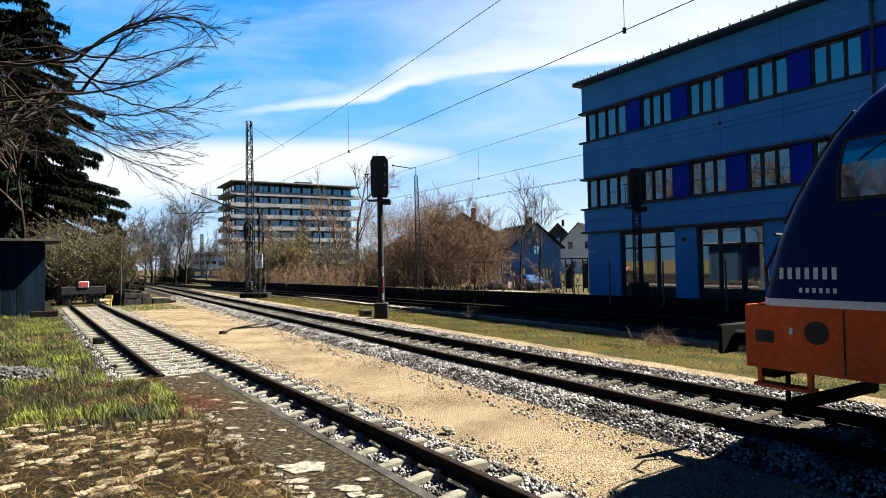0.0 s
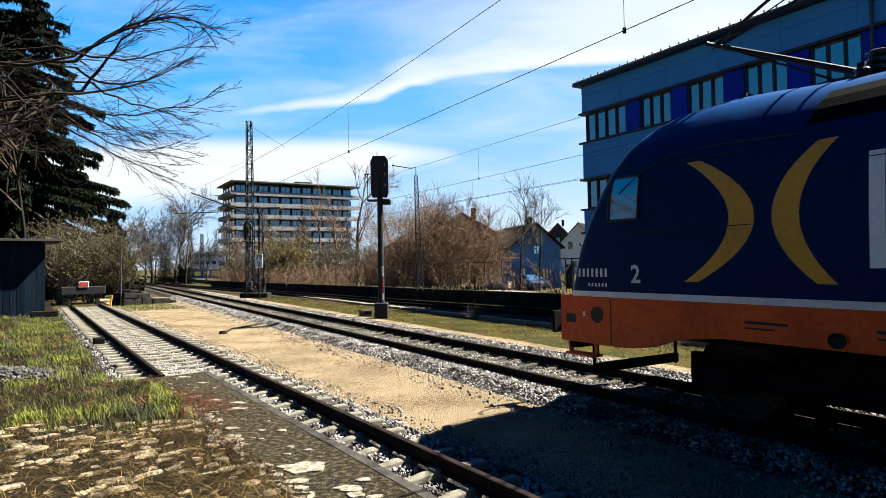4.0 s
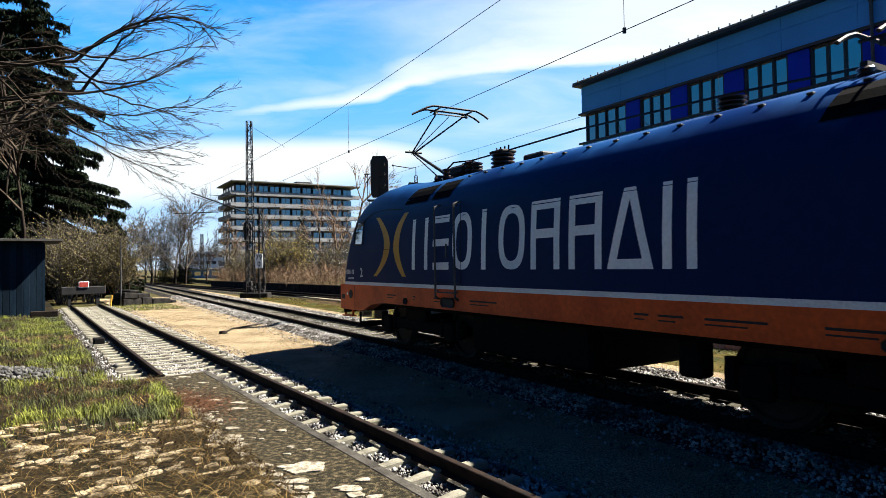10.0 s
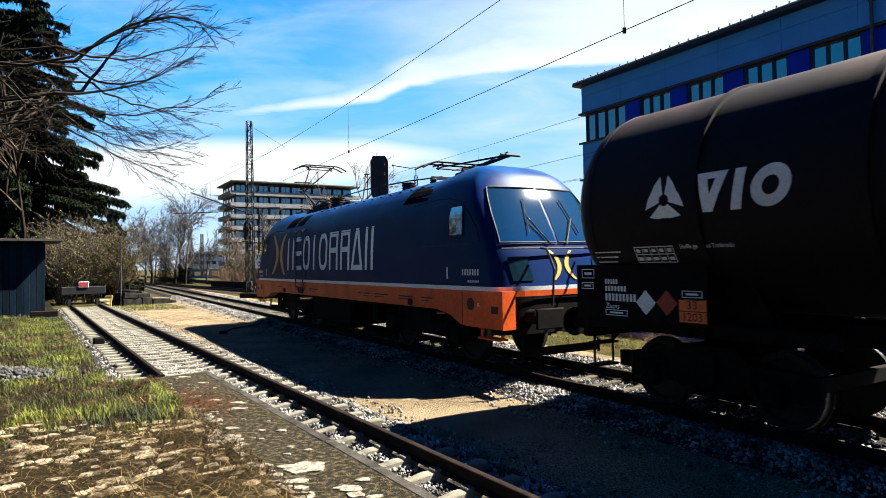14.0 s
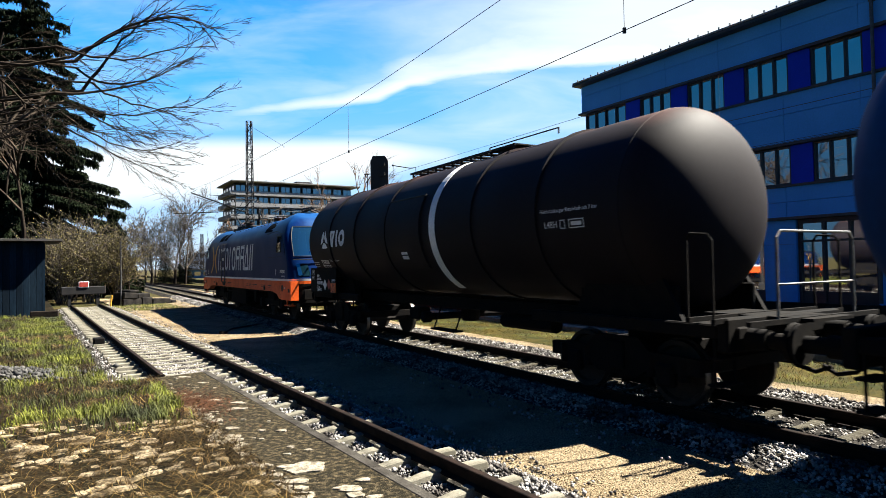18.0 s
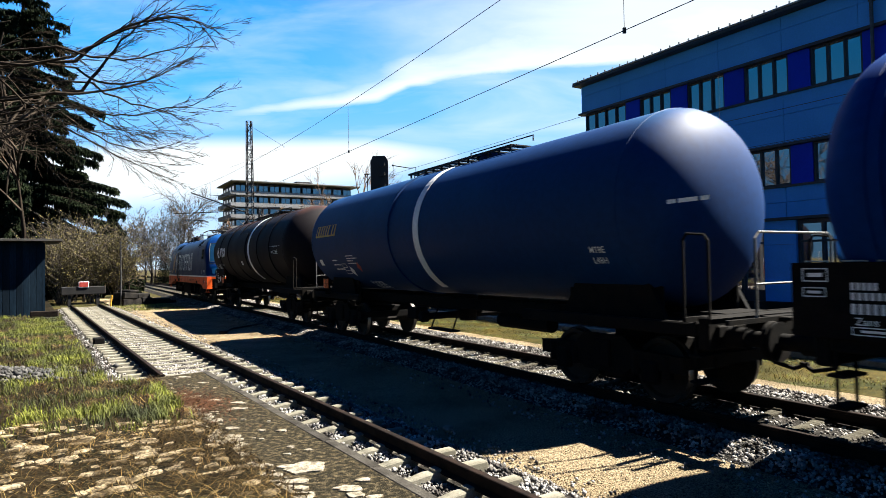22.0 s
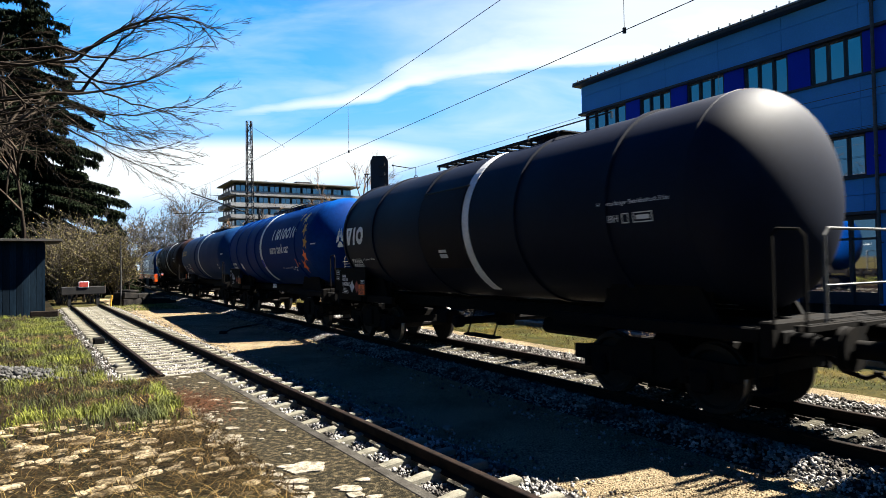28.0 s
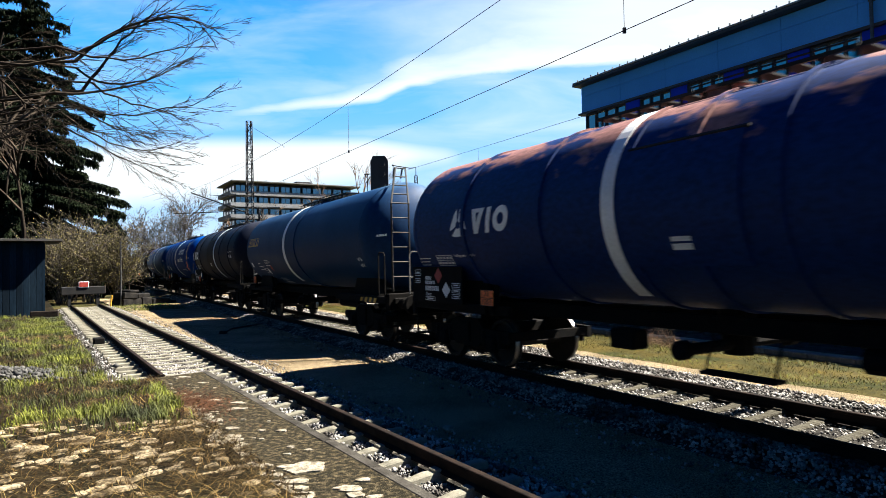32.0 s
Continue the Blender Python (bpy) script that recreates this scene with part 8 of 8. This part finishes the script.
def blades(name, pts, lengths, widths, gen, lean, material, label):
    """Grass blades, each a bent strip of three points."""
    n = len(pts)
    an = gen.uniform(0, 2 * math.pi, n)
    d = np.stack([np.cos(an), np.sin(an), np.zeros(n)], 1)
    s = np.stack([-np.sin(an), np.cos(an), np.zeros(n)], 1)
    k = np.abs(gen.normal(lean, 0.35, n))[:, None]
    L, w = lengths[:, None], widths[:, None]
    up = np.array([[0, 0, 1.0]])
    p0 = pts
    nrm = np.sqrt(1 + k * k)
    p1 = pts + (up + d * k * 0.5) / np.sqrt(1 + k * k * 0.25) * L * 0.55
    p2 = p1 + (up * 0.6 + d * k) / nrm * L * 0.5
    v = np.stack([p0 - s * w, p0 + s * w, p1 + s * w * 0.7, p1 - s * w * 0.7, p2], 1).reshape(-1, 3)
    base = np.arange(n) * 5
    q = np.stack([base, base + 1, base + 2, base + 3], 1)
    t = np.stack([base + 3, base + 2, base + 4, base + 4], 1)
    me = bpy.data.meshes.new(name)
    fs = [tuple(r) for r in q] + [tuple(r[:3]) for r in t]
    me.from_pydata(v.tolist(), [], fs)
    me.materials.append(material)
    return tagged(new(name, me), label, "grass", kind="stuff")


STRAW = mat("dry_straw", (0.194, 0.137, 0.0547), (0.0608, 0.0365, 0.0122), rough=0.9, scale=1, fine=10, bump=0, spread=0.5, island=True)
DEADGRASS = mat("dead_grass", (0.0318, 0.0188, 0.00722), (0.0145, 0.00928, 0.00405), rough=0.95, scale=1, fine=10, bump=0, spread=0.5, island=True)
GREEN = mat("fresh_grass", (0.112, 0.126, 0.0036), (0.020, 0.026, 0.0012), rough=0.8, scale=1, fine=10, bump=0, spread=0.5, island=True)
STRAW2 = mat("turf_straw", (0.0912, 0.0638, 0.00848), (0.0274, 0.0243, 0.00365), rough=0.9, scale=1, fine=10, bump=0, spread=0.5, island=True)


def verge_points(n, gen, s0, s1, a0, a1, keep):
    out = []
    while len(out) < n:
        s = s0 + (s1 - s0) * gen.random() ** 1.5
        a = a1 + (a0 - a1) * gen.random() ** 1.3
        if keep(s, a) < gen.random() or (s > 14.6 and a > -1.7):
            continue
        p = side_pt(s, a)
        out.append((p.x, p.y, verge_z(p, a) - 0.01))
    return np.array(out)


def green_share(s, a):
    return min(max((s - 10.3) / 1.2, 0.05), 1.0) * (0.50 + 1.3 * noise.noise(Vector((s * 0.4, a * 0.6, 7.0))) + 1.4 * noise.noise(Vector((s * 1.7, a * 2.4, 4.0))))


gen = np.random.default_rng(301)
pts = verge_points(70000, gen, -4.0, 36, -14, -1.0, lambda s, a: max(0.05, 0.72 - 1.2 * green_share(s, a)))
blades("dry_grass", pts, gen.uniform(0.06, 0.30, len(pts)), gen.uniform(0.0016, 0.0042, len(pts)), gen, 4.5, STRAW, "long bent straw-coloured dry grass")
pts = verge_points(52000, gen, 3.0, 20, -10, -0.9, lambda s, a: max(0.25, 0.8 - green_share(s, a)))
blades("brown_grass", pts, gen.uniform(0.05, 0.22, len(pts)), gen.uniform(0.002, 0.005, len(pts)), gen, 3.2, DEADGRASS, "matted dark brown dead grass between the setts")
pts = verge_points(80000, gen, 8.5, 36, -14, -1.05, lambda s, a: max(0.0, green_share(s, a)) ** 2.2)
blades("green_grass", pts, gen.uniform(0.05, 0.22, len(pts)), gen.uniform(0.0025, 0.008, len(pts)), gen, 0.9, GREEN, "fresh green grass tufts on the verge")
# rust-brown leaf litter blown against the edge of the apron
LITTER = mat("leaf_litter", (0.073, 0.0341, 0.0182), (0.0274, 0.0146, 0.00848), rough=0.95, scale=1, fine=10, bump=0, spread=0.5, island=True)
m = 2600
s = gen.normal(11.9, 0.55, m)
a = gen.normal(-0.85, 0.24, m)
pts = np.array([side_pt(x, y, 0.012 + (0.02 if y < -1.2 else 0.0))[:] for x, y in zip(s, a)])
blades("leaf_litter", pts, gen.uniform(0.03, 0.10, m), gen.uniform(0.004, 0.010, m), gen, 5.0, LITTER, "rust-brown leaf litter at the edge of the apron")
# turf strip between the tracks
n = 30000
s = 6 + 46 * gen.random(n) ** 1.3
a = gen.uniform(2.5, 5.75, n)
keep = np.array([noise.noise(Vector((x * 0.5, y * 0.9, 1.0))) > -0.25 for x, y in zip(s, a)])
pts = np.array([main_pt(x, y, -0.14 - 0.025 * (y - 2.4))[:] for x, y in zip(s[keep], a[keep])])
blades("turf_grass", pts, gen.uniform(0.05, 0.17, len(pts)), gen.uniform(0.003, 0.008, len(pts)), gen, 2.6, STRAW2, "yellow dry turf blades between the tracks")
s = 6 + 40 * gen.random(22000) ** 1.3
a = gen.uniform(2.4, 5.7, 22000)
keep = np.array([noise.noise(Vector((x * 0.6, y * 1.1, 9.0))) > 0.0 for x, y in zip(s, a)])
pts = np.array([main_pt(x, y, -0.14 - 0.025 * (y - 2.4))[:] for x, y in zip(s[keep], a[keep])])
blades("turf_green", pts, gen.uniform(0.05, 0.15, len(pts)), gen.uniform(0.003, 0.007, len(pts)), gen, 1.8, GREEN, "green patches in the turf strip")
# small green patch in the yard near the buffer stop
s = gen.uniform(40, 47, 2500)
a = gen.uniform(1.6, 4.8, 2500)
pts = np.array([side_pt(x, y, -0.27)[:] for x, y in zip(s, a)])
blades("yard_grass", pts, gen.uniform(0.06, 0.18, len(pts)), gen.uniform(0.006, 0.012, len(pts)), gen, 0.6, GREEN, "green grass patch at the end of the yard")


def weed(label, at, h, w, seed, material):
    gen = np.random.default_rng(seed)
    segs = []
    for k in range(24):
        an = gen.uniform(0, 2 * math.pi)
        d = np.array([math.cos(an) * gen.uniform(0.2, 1.4) * w / h, math.sin(an) * gen.uniform(0.2, 1.4) * w / h, 1.0])
        d /= np.linalg.norm(d)
        grow(segs, np.array([gen.normal(0, w * 0.25), gen.normal(0, w * 0.25), -0.02]), d, h * gen.uniform(0.5, 1.0), 0.005, 1, gen, 0.5, 0.2, 4, 0.003)
    tr = tagged(empty("dead_weed", Matrix.Translation(at)), label, "weed")
    tagged(part("stalk_bundle", tube_mesh("stalk_bundle", segs, material, 3), None, tr), kind="stuff")


weed("rust-brown dead weed in the turf", main_pt(15.6, 5.0, -0.2), 0.5, 0.6, 1, TWIG)
weed("rust-brown dead weed in the turf", main_pt(16.2, 5.2, -0.2), 0.45, 0.6, 2, TWIG)
weed("grey dead weed by the trough covers", main_pt(25.6, 5.7, -0.2), 0.7, 0.5, 3, GREYTWIG)
for k in range(5):
    weed("dry twiggy scrub in the turf", main_pt(37 + k * 1.1, 4.4 + 0.2 * (k % 2), -0.2), 0.45, 0.8, 4 + k, TWIG)

# dark stone heap in the verge
gen = np.random.default_rng(9)
pts = []
for k in range(900):
    x, y = gen.normal(0, 0.75), gen.normal(0, 0.32)
    p = side_pt(16.3 + y, -3.4 + x * 0.8)
    pts.append((p.x, p.y, verge_z(p, -2.6) + max(0, 0.16 - 0.12 * (x * x + y * y)) * gen.random()))
DARKROCK = mat("dark_broken_stone", (0.010, 0.010, 0.011), (0.06, 0.057, 0.052), rough=0.8, scale=5, fine=40, bump=0.3, spread=0.6, island=True)
stones("stone_heap", pts, 0.06, "heap of dark broken stones in the verge", None, DARKROCK)
# one pale stone and a bare stick in the yard
bm = B()
bmesh.ops.create_icosphere(bm, subdivisions=2, radius=0.085)
for v in bm.verts:
    v.co *= 1 + 0.35 * noise.noise(v.co * 14)
    v.co.z *= 0.62
st = part("pale_stone", bm, LICHEN, smooth=30, at=Matrix.Translation(Vector((0.03, 8.5, -0.20))))
tagged(st, "single pale stone lying in the yard", "stone")
bm = B()
pipe(bm, [side_pt(24.6, 2.9, -0.24), side_pt(25.6, 3.4, -0.22), side_pt(26.3, 4.3, -0.22), side_pt(26.9, 4.8, -0.23)], 0.03, 6)
lathe(bm, [(0, 0.16), (0.10, 0.12)], "z", side_pt(24.5, 2.8, -0.27), 9)
tagged(part("dry_stick", bm, BARK), "dry branch lying across the sandy yard", "branch")
# ---------------------------------------------------------------- motion of the train
# seconds and metres that the front buffers have gone along the line
RUN = [(0.0, 9.69), (1.0, 10.22), (2.0, 10.93), (3.0, 11.80), (4.0, 12.80), (5.0, 13.96), (6.0, 15.29), (7.0, 16.71), (8.0, 18.36), (9.0, 20.21), (10.0, 22.22), (11.0, 24.39), (12.0, 26.71), (13.0, 29.22), (14.0, 31.87), (15.0, 34.70), (16.0, 37.72), (17.0, 40.95), (18.0, 44.60), (19.0, 48.42), (20.0, 52.47), (21.0, 56.72), (22.0, 61.07), (23.0, 65.47), (24.0, 69.84), (25.0, 74.66), (26.0, 79.47), (27.0, 84.52), (28.0, 89.87), (29.0, 95.63), (30.0, 101.86), (31.0, 108.57), (32.0, 115.76)]


def gone(t):
    """Distance at t, smooth through RUN."""
    ts = [r[0] for r in RUN]
    i = min(max(int(np.searchsorted(ts, t, "right")) - 1, 0), len(RUN) - 2)
    slope = []
    for j in (i, i + 1):
        a, b = max(j - 1, 0), min(j + 1, len(RUN) - 1)
        slope.append((RUN[b][1] - RUN[a][1]) / (RUN[b][0] - RUN[a][0]))
    h = RUN[i + 1][0] - RUN[i][0]
    u = (t - RUN[i][0]) / h
    return ((2 * u ** 3 - 3 * u * u + 1) * RUN[i][1] + (u ** 3 - 2 * u * u + u) * h * slope[0] + (3 * u * u - 2 * u ** 3) * RUN[i + 1][1] + (u ** 3 - u * u) * h * slope[1])


def motions():
    times = [k * 0.25 for k in range(129)]
    fine = [k / 15 for k in range(481)]
    for thing, back, length, wheels in TRAIN:
        rows = []
        for t in times:
            p = main_pt(gone(t) - back - length / 2, 0, 0)
            rows.append((t, pose(p.x, p.y, 0, 0, 0, ANG_M)))
        walk(thing, rows)
        for ob, x, r in wheels:
            walk(ob, [(t, Matrix.Translation((x, 0, r)) @ Matrix.Rotation((gone(t) - gone(0)) / r, 4, "Y")) for t in fine])


motions()
